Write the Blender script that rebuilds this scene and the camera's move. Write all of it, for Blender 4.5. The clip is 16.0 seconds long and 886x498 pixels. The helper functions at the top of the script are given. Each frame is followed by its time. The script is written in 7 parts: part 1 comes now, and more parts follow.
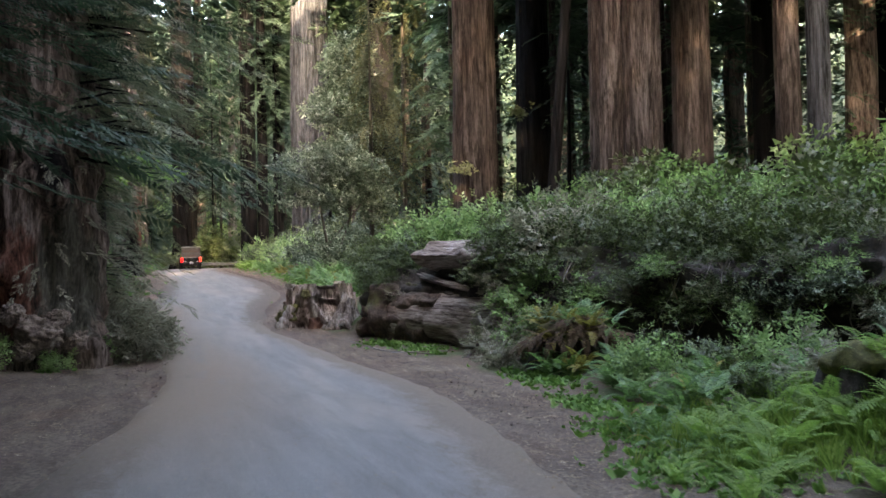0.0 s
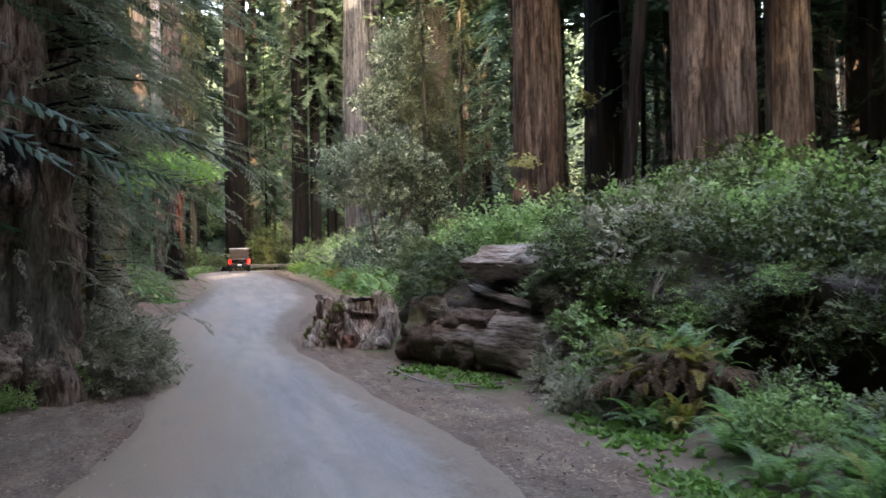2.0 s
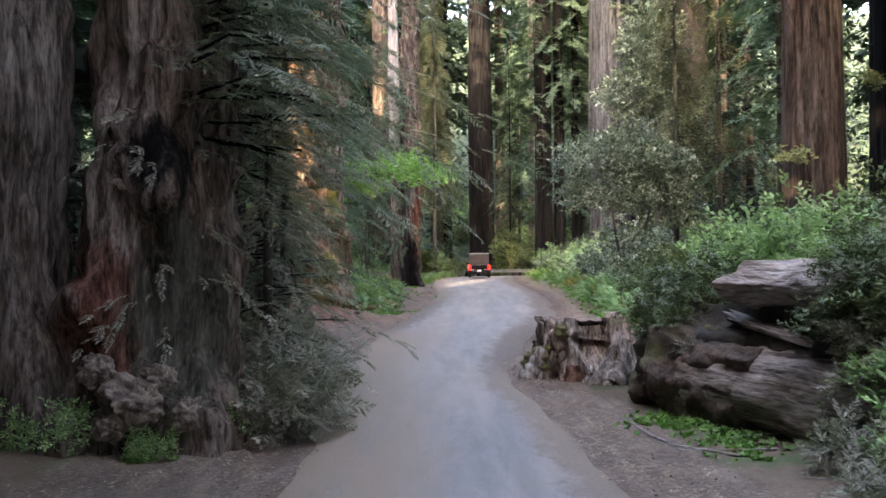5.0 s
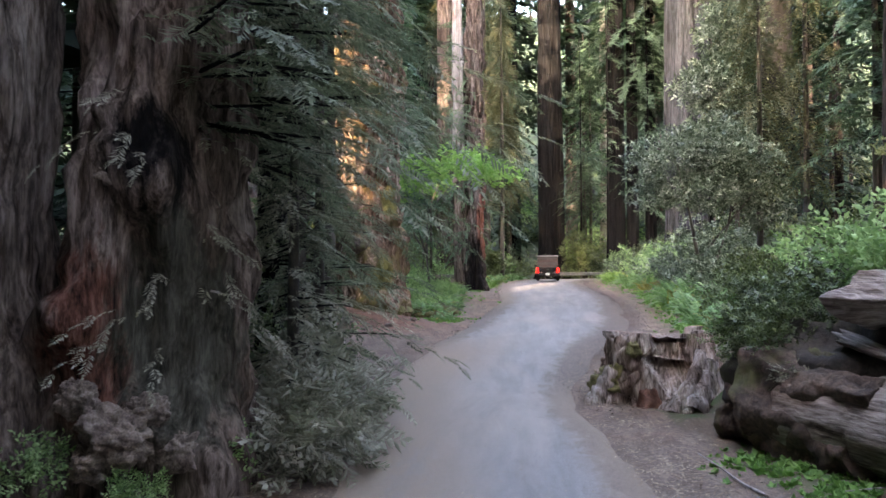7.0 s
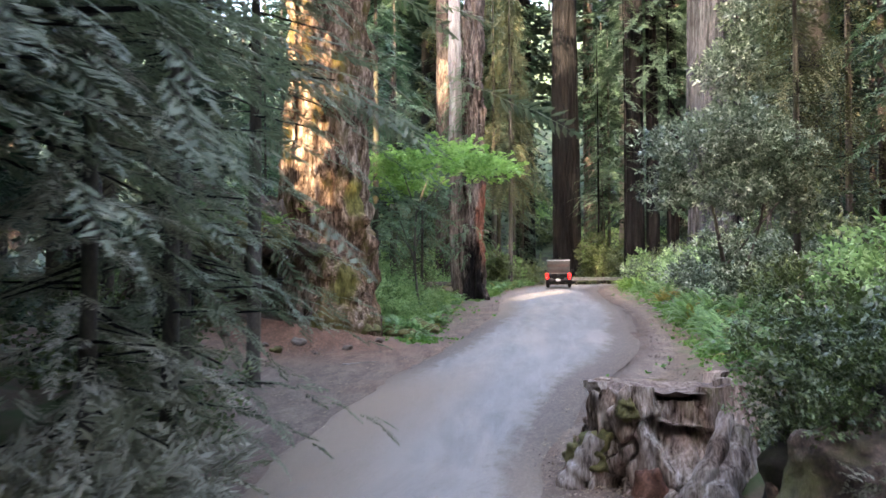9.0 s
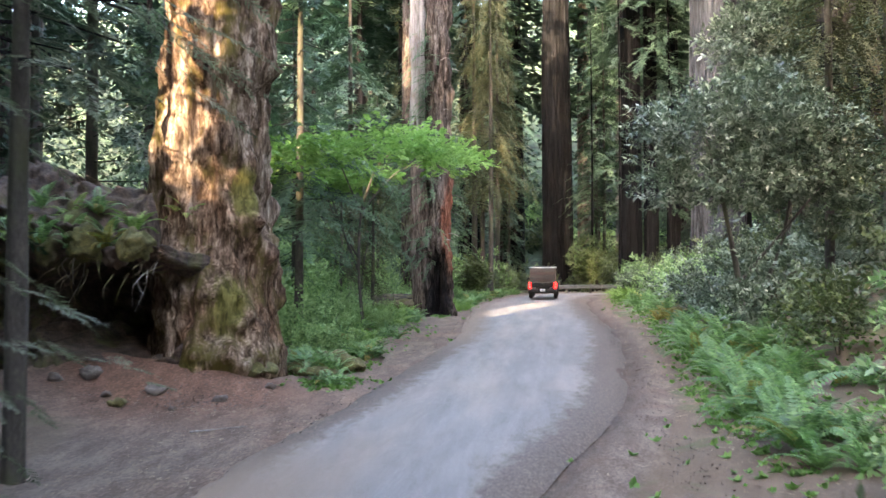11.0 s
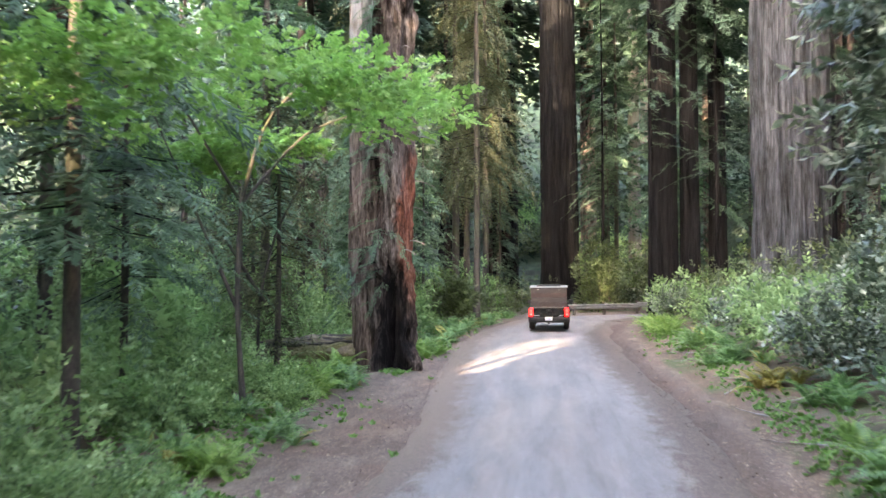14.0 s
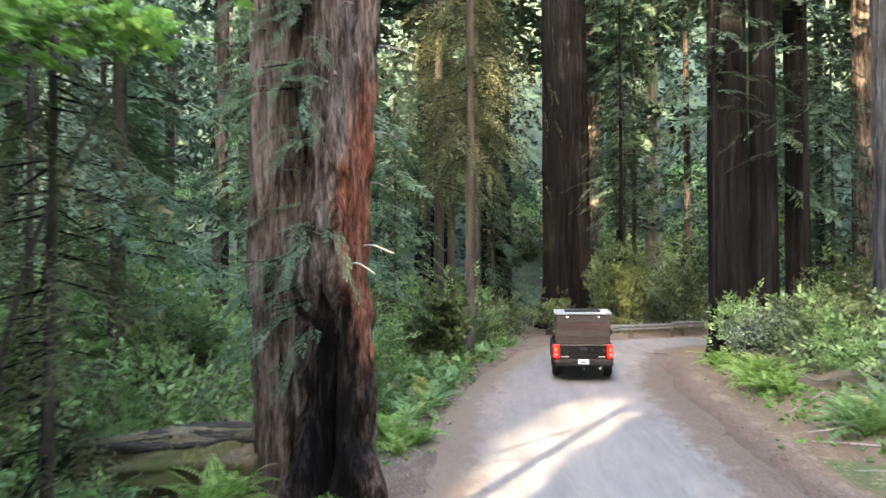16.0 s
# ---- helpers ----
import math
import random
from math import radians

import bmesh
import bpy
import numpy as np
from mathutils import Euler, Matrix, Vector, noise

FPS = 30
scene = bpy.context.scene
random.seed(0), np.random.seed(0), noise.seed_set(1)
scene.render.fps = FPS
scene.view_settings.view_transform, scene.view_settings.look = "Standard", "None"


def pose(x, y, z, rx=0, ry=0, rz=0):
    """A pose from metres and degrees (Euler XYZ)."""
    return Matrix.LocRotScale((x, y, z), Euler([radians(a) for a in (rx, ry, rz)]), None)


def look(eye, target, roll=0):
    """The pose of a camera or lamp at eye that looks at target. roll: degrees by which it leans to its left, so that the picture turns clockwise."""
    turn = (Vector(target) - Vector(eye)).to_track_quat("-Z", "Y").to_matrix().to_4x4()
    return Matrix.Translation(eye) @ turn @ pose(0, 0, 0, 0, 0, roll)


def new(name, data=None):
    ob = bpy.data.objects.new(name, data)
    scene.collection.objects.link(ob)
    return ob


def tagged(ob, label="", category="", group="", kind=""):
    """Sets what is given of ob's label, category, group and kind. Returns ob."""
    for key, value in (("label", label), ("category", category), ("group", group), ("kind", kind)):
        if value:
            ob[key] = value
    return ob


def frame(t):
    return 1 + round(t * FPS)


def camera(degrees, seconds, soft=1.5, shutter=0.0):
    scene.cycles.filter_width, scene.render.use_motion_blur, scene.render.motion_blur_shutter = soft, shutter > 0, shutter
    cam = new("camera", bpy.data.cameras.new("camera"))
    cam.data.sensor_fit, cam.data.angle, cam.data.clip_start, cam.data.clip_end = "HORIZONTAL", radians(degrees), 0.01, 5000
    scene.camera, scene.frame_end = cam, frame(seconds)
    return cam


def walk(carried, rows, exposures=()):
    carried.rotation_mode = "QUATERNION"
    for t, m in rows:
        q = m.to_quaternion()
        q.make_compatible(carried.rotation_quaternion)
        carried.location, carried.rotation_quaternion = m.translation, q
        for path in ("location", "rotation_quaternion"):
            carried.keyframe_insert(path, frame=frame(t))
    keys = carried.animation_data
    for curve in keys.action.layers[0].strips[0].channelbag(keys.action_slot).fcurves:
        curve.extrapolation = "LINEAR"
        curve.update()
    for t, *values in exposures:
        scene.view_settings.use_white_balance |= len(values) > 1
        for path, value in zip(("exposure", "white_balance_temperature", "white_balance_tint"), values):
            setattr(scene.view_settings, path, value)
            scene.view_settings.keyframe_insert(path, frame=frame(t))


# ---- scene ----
cam = camera(48.3, 16.0, soft=1.55, shutter=0.45)
METRES, EYE, TILT, LEAN, TURN = 64.0, 2.4, 0.0, 0.0, -17.7
ROWS = [
    (0.0, 0.0, 0.0, 0.0, 0.02, 1.08, 1.16),
    (0.5, 0.0011, 0.0235, 0.0008, 0.27, 1.09, 1.16),
    (1.0, 0.0018, 0.0458, 0.0017, 0.68, 1.08, 1.17),
    (1.5, 0.0025, 0.0676, 0.0029, 2.09, 1.11, 1.15),
    (2.0, 0.0028, 0.0872, 0.0041, 3.68, 1.13, 1.14),
    (2.5, 0.0028, 0.1048, 0.0054, 6.21, 1.18, 1.05),
    (3.0, 0.003, 0.1201, 0.0064, 9.37, 1.22, 0.94),
    (3.5, 0.0029, 0.1333, 0.0074, 12.52, 1.28, 0.81),
    (4.0, 0.0025, 0.1454, 0.0081, 14.9, 1.37, 0.72),
    (4.5, 0.0017, 0.1567, 0.0089, 16.81, 1.45, 0.62),
    (5.0, 0.0007, 0.1671, 0.0096, 18.25, 1.49, 0.55),
    (7.5, -0.0117, 0.2334, 0.0131, 22.93, 1.6, 0.31),
    (8.0, -0.0151, 0.2589, 0.0143, 23.26, 1.64, 0.32),
    (8.5, -0.019, 0.2893, 0.0158, 23.56, 1.67, 0.32),
    (9.0, -0.0231, 0.3223, 0.0177, 23.82, 1.66, 0.3),
    (11.5, -0.0603, 0.5034, 0.0282, 23.9, 1.77, 0.2),
    (12.0, -0.0741, 0.5436, 0.0303, 23.77, 1.84, 0.21),
    (12.5, -0.09, 0.5862, 0.0325, 23.65, 1.88, 0.23),
    (13.0, -0.1081, 0.6316, 0.0349, 23.53, 1.91, 0.28),
    (13.5, -0.1284, 0.6802, 0.0379, 23.4, 1.9, 0.3),
    (14.0, -0.1506, 0.7325, 0.0409, 23.2, 1.91, 0.25),
    (14.5, -0.1746, 0.7873, 0.0439, 22.93, 1.91, 0.19),
    (15.0, -0.1992, 0.8434, 0.0466, 22.67, 1.92, 0.21),
    (15.5, -0.224, 0.8996, 0.0494, 22.37, 1.91, 0.22),
    (16.0, -0.2485, 0.9548, 0.0525, 21.77, 1.87, 0.19),
]
walk(cam, [(t, pose(0, 0, EYE, TILT, LEAN, TURN) @ pose(METRES * x, METRES * y, METRES * z, 90 + pitch, roll, yaw)) for t, x, y, z, yaw, pitch, roll in ROWS],
     [(0.0, 4.98, 8200, 17), (4.0, 5.08, 7850, 20), (8.5, 5.24, 7400, 19), (11.5, 5.26, 7280, 15), (13.0, 5.36, 7200, 18), (14.0, 5.42, 7200, 17), (15.0, 5.36, 7600, 13), (16.0, 5.36, 7400, 11)])

# ---- world, sun, exposure ----
SUN_AZ, SUN_EL = 200.0, 21.0          # degrees: compass bearing the light comes from (clockwise from +y), and height
TO_SUN = Vector((math.sin(radians(SUN_AZ)) * math.cos(radians(SUN_EL)), math.cos(radians(SUN_AZ)) * math.cos(radians(SUN_EL)), math.sin(radians(SUN_EL))))
world = bpy.data.worlds.new("sky")
scene.world = world
world.use_nodes = True
wn = world.node_tree.nodes
sky = wn.new("ShaderNodeTexSky")
sky.sky_type, sky.sun_disc = "NISHITA", False
sky.dust_density = 3.0
sky.sun_elevation, sky.sun_rotation = radians(SUN_EL), radians(SUN_AZ)
wn["Background"].inputs["Strength"].default_value = 0.15
world.node_tree.links.new(sky.outputs["Color"], wn["Background"].inputs["Color"])
sun = new("sun", bpy.data.lights.new("sun", "SUN"))
sun.data.energy, sun.data.angle, sun.data.color = 1.5, radians(0.6), (1.0, 0.83, 0.6)
sun.matrix_world = look((-40, -60, 60), Vector((-40, -60, 60)) - TO_SUN)

# ---- materials ----
def node_mat(name, build):
    m = bpy.data.materials.new(name)
    m.use_nodes = True
    nt = m.node_tree
    build(nt, nt.nodes, nt.links, nt.nodes["Principled BSDF"])
    return m


def ramp(nodes, stops):
    r = nodes.new("ShaderNodeValToRGB")
    e = r.color_ramp.elements
    while len(e) < len(stops):
        e.new(0.5)
    for el, (p, c) in zip(e, stops):
        el.position, el.color = p, (*c, 1)
    return r


def coords(nodes, links, scale, kind="Object"):
    tc, mp = nodes.new("ShaderNodeTexCoord"), nodes.new("ShaderNodeMapping")
    links.new(tc.outputs[kind], mp.inputs["Vector"])
    mp.inputs["Scale"].default_value = scale
    return mp.outputs["Vector"]


def noise_tex(nodes, links, vec, scale, detail=6, rough=0.6, distort=0.0):
    n = nodes.new("ShaderNodeTexNoise")
    n.inputs["Scale"].default_value, n.inputs["Detail"].default_value = scale, detail
    n.inputs["Roughness"].default_value, n.inputs["Distortion"].default_value = rough, distort
    if vec is not None:
        links.new(vec, n.inputs["Vector"])
    return n.outputs["Fac"]


def mixed(nodes, links, fac, a, b, mode="MIX"):
    m = nodes.new("ShaderNodeMix")
    m.data_type, m.blend_type = "RGBA", mode
    for s, v in ((m.inputs[0], fac), (m.inputs[6], a), (m.inputs[7], b)):
        if isinstance(v, (int, float)):
            s.default_value = v
        elif isinstance(v, tuple):
            s.default_value = (*v, 1)
        else:
            links.new(v, s)
    return m.outputs[2]


def bumped(nodes, links, bsdf, height, strength, dist=0.02):
    b = nodes.new("ShaderNodeBump")
    b.inputs["Strength"].default_value, b.inputs["Distance"].default_value = strength, dist
    links.new(height, b.inputs["Height"])
    links.new(b.outputs["Normal"], bsdf.inputs["Normal"])


def surface(name, low, mid, high, scale=3.0, stretch=(1, 1, 1), rough=0.85, bump=0.5, dist=0.02, patch=None, patch_amount=0.55, metal=0.0, patch_scale=0.7):
    """A surface of three tones with grain at two scales; patch: a colour in blotches of its own (moss, dust, rust)."""
    def build(nt, nodes, links, bsdf):
        v = coords(nodes, links, stretch)
        fine = noise_tex(nodes, links, v, scale * 6, 8, 0.7)
        big = noise_tex(nodes, links, v, scale, 4, 0.6, 0.4)
        r = ramp(nodes, [(0.36, low), (0.5, mid), (0.64, high)])
        mx = nodes.new("ShaderNodeMath")
        mx.operation = "MULTIPLY_ADD"
        links.new(fine, mx.inputs[0])
        mx.inputs[1].default_value = 0.55
        half = nodes.new("ShaderNodeMath")
        half.operation = "MULTIPLY"
        links.new(big, half.inputs[0])
        half.inputs[1].default_value = 0.45
        links.new(half.outputs[0], mx.inputs[2])
        links.new(mx.outputs[0], r.inputs[0])
        col = r.outputs[0]
        if patch:
            pv = coords(nodes, links, (1, 1, 0.6))
            pn = noise_tex(nodes, links, pv, patch_scale, 7, 0.65)
            pr = ramp(nodes, [(patch_amount - 0.06, (0, 0, 0)), (patch_amount + 0.08, (1, 1, 1))])
            links.new(pn, pr.inputs[0])
            col = mixed(nodes, links, pr.outputs[0], col, patch)
        links.new(col, bsdf.inputs["Base Color"])
        bsdf.inputs["Roughness"].default_value, bsdf.inputs["Metallic"].default_value = rough, metal
        if bump:
            bumped(nodes, links, bsdf, mx.outputs[0], bump, dist)
    return node_mat(name, build)



def stepped(nodes, links, value, lo=1.5, hi=1.85):
    m = nodes.new("ShaderNodeMapRange")
    m.inputs["From Min"].default_value, m.inputs["From Max"].default_value = lo, hi
    links.new(value, m.inputs["Value"])
    return m.outputs["Result"]


def bark(name, crack, low, mid, high, tint, stretch=0.05, moss=None, moss_amount=0.56, bump=1.0, flakes=(0.62, 0.72), blotches=()):
    """Fibrous bark: long furrows, fine fibres, broad shifts of tone, and moss in blotches."""
    def build(nt, nodes, links, bsdf):
        v = coords(nodes, links, (1, 1, stretch))
        wide = coords(nodes, links, (1, 1, 0.2))
        furrow = noise_tex(nodes, links, v, 5.0, 3, 0.55, 0.3)
        fibre = noise_tex(nodes, links, v, 19.0, 6, 0.7)
        tone = noise_tex(nodes, links, wide, 0.9, 5, 0.6)
        flake = noise_tex(nodes, links, wide, 6.0, 6, 0.7)
        both = nodes.new("ShaderNodeMath")
        both.operation = "MULTIPLY_ADD"
        links.new(fibre, both.inputs[0])
        both.inputs[1].default_value = 0.5
        half = nodes.new("ShaderNodeMath")
        half.operation = "MULTIPLY"
        links.new(furrow, half.inputs[0])
        half.inputs[1].default_value = 0.5
        links.new(half.outputs[0], both.inputs[2])
        r = ramp(nodes, [(0.34, crack), (0.42, low), (0.51, mid), (0.63, high)])
        links.new(both.outputs[0], r.inputs[0])
        col = mixed(nodes, links, ramp_out(nodes, links, tone, 0.4, 0.66), r.outputs[0], mixed(nodes, links, 1.0, r.outputs[0], tint, "MULTIPLY"))
        col = mixed(nodes, links, ramp_out(nodes, links, flake, *flakes), col, mixed(nodes, links, 1.0, col, (0.4, 0.36, 0.33), "MULTIPLY"))
        if moss:
            mv = coords(nodes, links, (1, 1, 0.5))
            col = mixed(nodes, links, ramp_out(nodes, links, noise_tex(nodes, links, mv, 1.1, 8, 0.7), moss_amount - 0.04, moss_amount + 0.1), col, moss)
        for centre, radii, tones in blotches:
            tc, mp = nodes.new("ShaderNodeTexCoord"), nodes.new("ShaderNodeMapping")
            mp.inputs["Location"].default_value = [-a / b for a, b in zip(centre, radii)]
            mp.inputs["Scale"].default_value = [1 / b for b in radii]
            links.new(tc.outputs["Object"], mp.inputs["Vector"])
            far = nodes.new("ShaderNodeVectorMath")
            far.operation = "LENGTH"
            links.new(mp.outputs["Vector"], far.inputs[0])
            rag = nodes.new("ShaderNodeMath")
            rag.operation = "MULTIPLY_ADD"
            links.new(noise_tex(nodes, links, coords(nodes, links, (1, 1, 0.3)), 3.5, 6, 0.7), rag.inputs[0])
            rag.inputs[1].default_value = 1.6
            links.new(far.outputs["Value"], rag.inputs[2])
            r2 = ramp(nodes, [(0.38, tones[0]), (0.5, tones[1]), (0.62, tones[2])])
            links.new(both.outputs[0], r2.inputs[0])
            col = mixed(nodes, links, stepped(nodes, links, rag.outputs[0]), r2.outputs[0], col)
        links.new(col, bsdf.inputs["Base Color"])
        bsdf.inputs["Roughness"].default_value = 0.9
        bsdf.inputs["Specular IOR Level"].default_value = 0.06
        bumped(nodes, links, bsdf, both.outputs[0], bump, 0.06)
    return node_mat(name, build)


def ramp_out(nodes, links, value, lo, hi):
    r = ramp(nodes, [(lo, (0, 0, 0)), (hi, (1, 1, 1))])
    links.new(value, r.inputs[0])
    return r.outputs[0]


def leaf(name, dark, mid, light, through_amount=0.35, gloss=0.45):
    """Foliage: tone drawn leaf by leaf, part of the light passes through."""
    def build(nt, nodes, links, bsdf):
        geo = nodes.new("ShaderNodeNewGeometry")
        r = ramp(nodes, [(0.0, dark), (0.55, mid), (1.0, light)])
        v = coords(nodes, links, (1, 1, 1))
        n = noise_tex(nodes, links, v, 0.8, 3)
        add = nodes.new("ShaderNodeMath")
        add.operation = "MULTIPLY_ADD"
        links.new(geo.outputs["Random Per Island"], add.inputs[0])
        add.inputs[1].default_value = 0.6
        sub = nodes.new("ShaderNodeMath")
        sub.operation = "MULTIPLY_ADD"
        links.new(n, sub.inputs[0])
        sub.inputs[1].default_value, sub.inputs[2].default_value = 1.2, -0.4
        links.new(sub.outputs[0], add.inputs[2])
        links.new(add.outputs[0], r.inputs[0])
        links.new(r.outputs[0], bsdf.inputs["Base Color"])
        bsdf.inputs["Roughness"].default_value = gloss
        bsdf.inputs["Specular IOR Level"].default_value = 0.4 if gloss < 0.42 else 0.15
        tr, mix = nodes.new("ShaderNodeBsdfTranslucent"), nodes.new("ShaderNodeMixShader")
        links.new(mixed(nodes, links, 1.0, r.outputs[0], (1.15, 1.35, 0.85), "MULTIPLY"), tr.inputs["Color"])
        mix.inputs[0].default_value = through_amount
        links.new(bsdf.outputs[0], mix.inputs[1])
        links.new(tr.outputs[0], mix.inputs[2])
        links.new(mix.outputs[0], nodes["Material Output"].inputs["Surface"])
    return node_mat(name, build)


def plain(name, color, rough=0.5, metal=0.0, emit=0.0, coat=0.0):
    def build(nt, nodes, links, bsdf):
        v = coords(nodes, links, (1, 1, 1))
        n = noise_tex(nodes, links, v, 9, 6)
        dusty = tuple(0.96 * c + 0.04 * d for c, d in zip(color, (0.16, 0.14, 0.12)))
        r = ramp(nodes, [(0.4, color), (0.75, dusty)])
        links.new(n, r.inputs[0])
        links.new(r.outputs[0], bsdf.inputs["Base Color"])
        bsdf.inputs["Roughness"].default_value, bsdf.inputs["Metallic"].default_value = rough, metal
        bsdf.inputs["Coat Weight"].default_value = coat
        if max(color) < 0.05:
            bsdf.inputs["Specular IOR Level"].default_value = 0.2
        if emit:
            bsdf.inputs["Emission Color"].default_value = (*color, 1)
            bsdf.inputs["Emission Strength"].default_value = emit
    return node_mat(name, build)


M_bark = bark("redwood_bark", (0.005033, 0.003974, 0.003926), (0.01941, 0.0159, 0.01439), (0.04745, 0.03974, 0.03664), (0.1007, 0.08903, 0.08464), (0.55, 0.46, 0.42), 0.085, None, 0.5, 1.0, (0.5, 0.6))
M_bark_grey = bark("grey_redwood_bark", (0.002174, 0.002207, 0.00258), (0.01522, 0.01639, 0.01844), (0.0424, 0.04601, 0.05235), (0.08975, 0.09898, 0.1135), (0.55, 0.53, 0.51), 0.07, None, 0.5, 1.0, (0.54, 0.64))
# Near-black, as the shade on the background trunks is put into this bark.
M_bark_dark = bark("shade_dark_bark", (0.0006827, 0.0007218, 0.0008197), (0.002277, 0.002332, 0.002459), (0.005464, 0.005442, 0.005803), (0.01366, 0.01389, 0.01503), (0.85, 0.75, 0.66), 0.07)
M_bark_burl = bark("burl_bark", (0.01408, 0.01095, 0.009106), (0.05282, 0.04198, 0.03642), (0.1231, 0.09853, 0.08379), (0.2376, 0.2008, 0.1767), (0.65, 0.6, 0.57), 0.14, None, 0.5, 1.0, (0.5, 0.6))
OLIVE = ((0.03, 0.028, 0.009), (0.09, 0.082, 0.026), (0.16, 0.145, 0.05))
M_bark_mossy = bark("mossy_bark", (0.01344, 0.00972, 0.007175), (0.084, 0.0594, 0.04407), (0.2073, 0.1566, 0.1209), (0.4704, 0.3888, 0.3177), (0.66, 0.54, 0.46), 0.2, (0.085, 0.07, 0.022), 0.55, 1.0, (0.47, 0.54), (((1.0, -1.6, 1.9), (0.55, 0.8, 1.0), OLIVE), ((0.2, -1.9, 0.5), (0.5, 0.8, 0.6), OLIVE), ((1.3, -1.2, 5.0), (0.4, 0.7, 0.8), OLIVE)))
RED = ((0.02, 0.009, 0.006), (0.13, 0.05, 0.033), (0.27, 0.14, 0.10))
CHAR = ((0.002, 0.002, 0.002), (0.006, 0.005, 0.005), (0.03, 0.026, 0.024))
M_bark_burnt = bark("burnt_redwood_bark", (0.009792, 0.007452, 0.0063), (0.03917, 0.03229, 0.02898), (0.104, 0.08694, 0.07812), (0.2326, 0.2048, 0.189), (0.6, 0.5, 0.44), 0.16, None, 0.5, 1.0, (0.48, 0.58), (((0.6, -0.45, 4.6), (0.55, 0.8, 2.6), RED), ((0.0, -0.7, 1.0), (0.8, 1.0, 2.9), CHAR)))
# The last blotch is the burl's dark mouth, painted on in the char tones.
M_bark_old = bark("old_scarred_bark", (0.01686, 0.01248, 0.01017), (0.06325, 0.04785, 0.0407), (0.1475, 0.1165, 0.1017), (0.2951, 0.2394, 0.2116), (0.7, 0.64, 0.6), 0.16, None, 0.5, 1.0, (0.5, 0.6), (((-0.5, -1.5, 2.3), (0.85, 1.0, 1.5), ((0.012, 0.006, 0.005), (0.1, 0.043, 0.031), (0.19, 0.1, 0.078))), ((0.65, -1.2, 2.3), (1.0, 1.0, 2.2), ((0.016, 0.015, 0.012), (0.05, 0.048, 0.038), (0.1, 0.095, 0.078))), ((0.35, -1.4, 5.0), (0.7, 0.8, 0.9), CHAR)))
M_burl = surface("knobbly_burl_wood", (0.0468, 0.03432, 0.02808), (0.156, 0.117, 0.09672), (0.3276, 0.2652, 0.2262), 5.0, (1, 1, 1), 0.92, 1.0, 0.06)
M_rock = surface("dusty_grey_stone", (0.05, 0.042, 0.036), (0.135, 0.113, 0.098), (0.24, 0.21, 0.185), 4.0, (1, 1, 1), 0.9, 1.0, 0.03, (0.08, 0.055, 0.042), 0.5)
M_snag = surface("bleached_snag_wood", (0.08, 0.062, 0.054), (0.235, 0.212, 0.198), (0.34, 0.325, 0.305), 2.5, (1, 1, 0.07), 0.85, 0.7, 0.03, (0.12, 0.075, 0.055), 0.58)
M_stem = surface("mossy_stem_bark", (0.04, 0.03, 0.02), (0.11, 0.085, 0.055), (0.2, 0.17, 0.1), 5, (1, 1, 0.4), 0.9, 0.7, 0.02, (0.09, 0.1, 0.03), 0.5)
M_youngbark = surface("young_conifer_bark", (0.014, 0.011, 0.009), (0.04, 0.033, 0.026), (0.08, 0.068, 0.053), 5, (1, 1, 0.3), 0.9, 0.7, 0.02, (0.045, 0.05, 0.022), 0.55)
M_greywood = bark("split_grey_wood", (0.01215, 0.009191, 0.008176), (0.1013, 0.08374, 0.07358), (0.2531, 0.2247, 0.2044), (0.4657, 0.4391, 0.419), (0.7, 0.56, 0.5), 0.12, (0.075, 0.07, 0.03), 0.62)
M_stumpwood = bark("weathered_stump_wood", (0.015, 0.01125, 0.01), (0.09375, 0.0725, 0.06), (0.25, 0.2125, 0.1875), (0.5, 0.45, 0.4125), (0.75, 0.58, 0.5), 0.22, (0.08, 0.075, 0.03), 0.6)
M_stumptop = surface("reddish_checked_stump_wood", (0.03, 0.02, 0.016), (0.13, 0.088, 0.07), (0.27, 0.215, 0.185), 3.0, (1, 1, 1), 0.9, 1.0, 0.05)
# Also carries the fallen log's flank shade, so darker than the wood.
M_logside = surface("dark_log_wood_with_shade", (0.006, 0.005, 0.004), (0.022, 0.017, 0.013), (0.065, 0.05, 0.04), 2.0, (1, 1, 1), 0.9, 1.0, 0.06, (0.05, 0.055, 0.02), 0.6)
M_redrot = surface("red_rotten_wood", (0.03, 0.015, 0.01), (0.11, 0.05, 0.034), (0.2, 0.105, 0.075), 4, (1, 1, 1), 0.9, 0.9, 0.03)
M_soil = surface("root_soil", (0.012, 0.008, 0.006), (0.06, 0.04, 0.03), (0.15, 0.105, 0.08), 2.6, (1, 1, 1), 0.95, 1.0, 0.06, (0.09, 0.10, 0.03), 0.58)
M_moss = surface("moss", (0.03, 0.03, 0.0112), (0.087, 0.0825, 0.028), (0.18, 0.165, 0.063), 8, (1, 1, 1), 0.95, 1.0, 0.03)
M_redwood_leaf = leaf("redwood_needles", (0.015, 0.029, 0.019), (0.038, 0.066, 0.044), (0.075, 0.11, 0.075), 0.22, 0.6)
M_grey_spray = leaf("dry_grey_redwood_needles", (0.095, 0.088, 0.072), (0.235, 0.222, 0.187), (0.40, 0.38, 0.33), 0.35, 0.7)
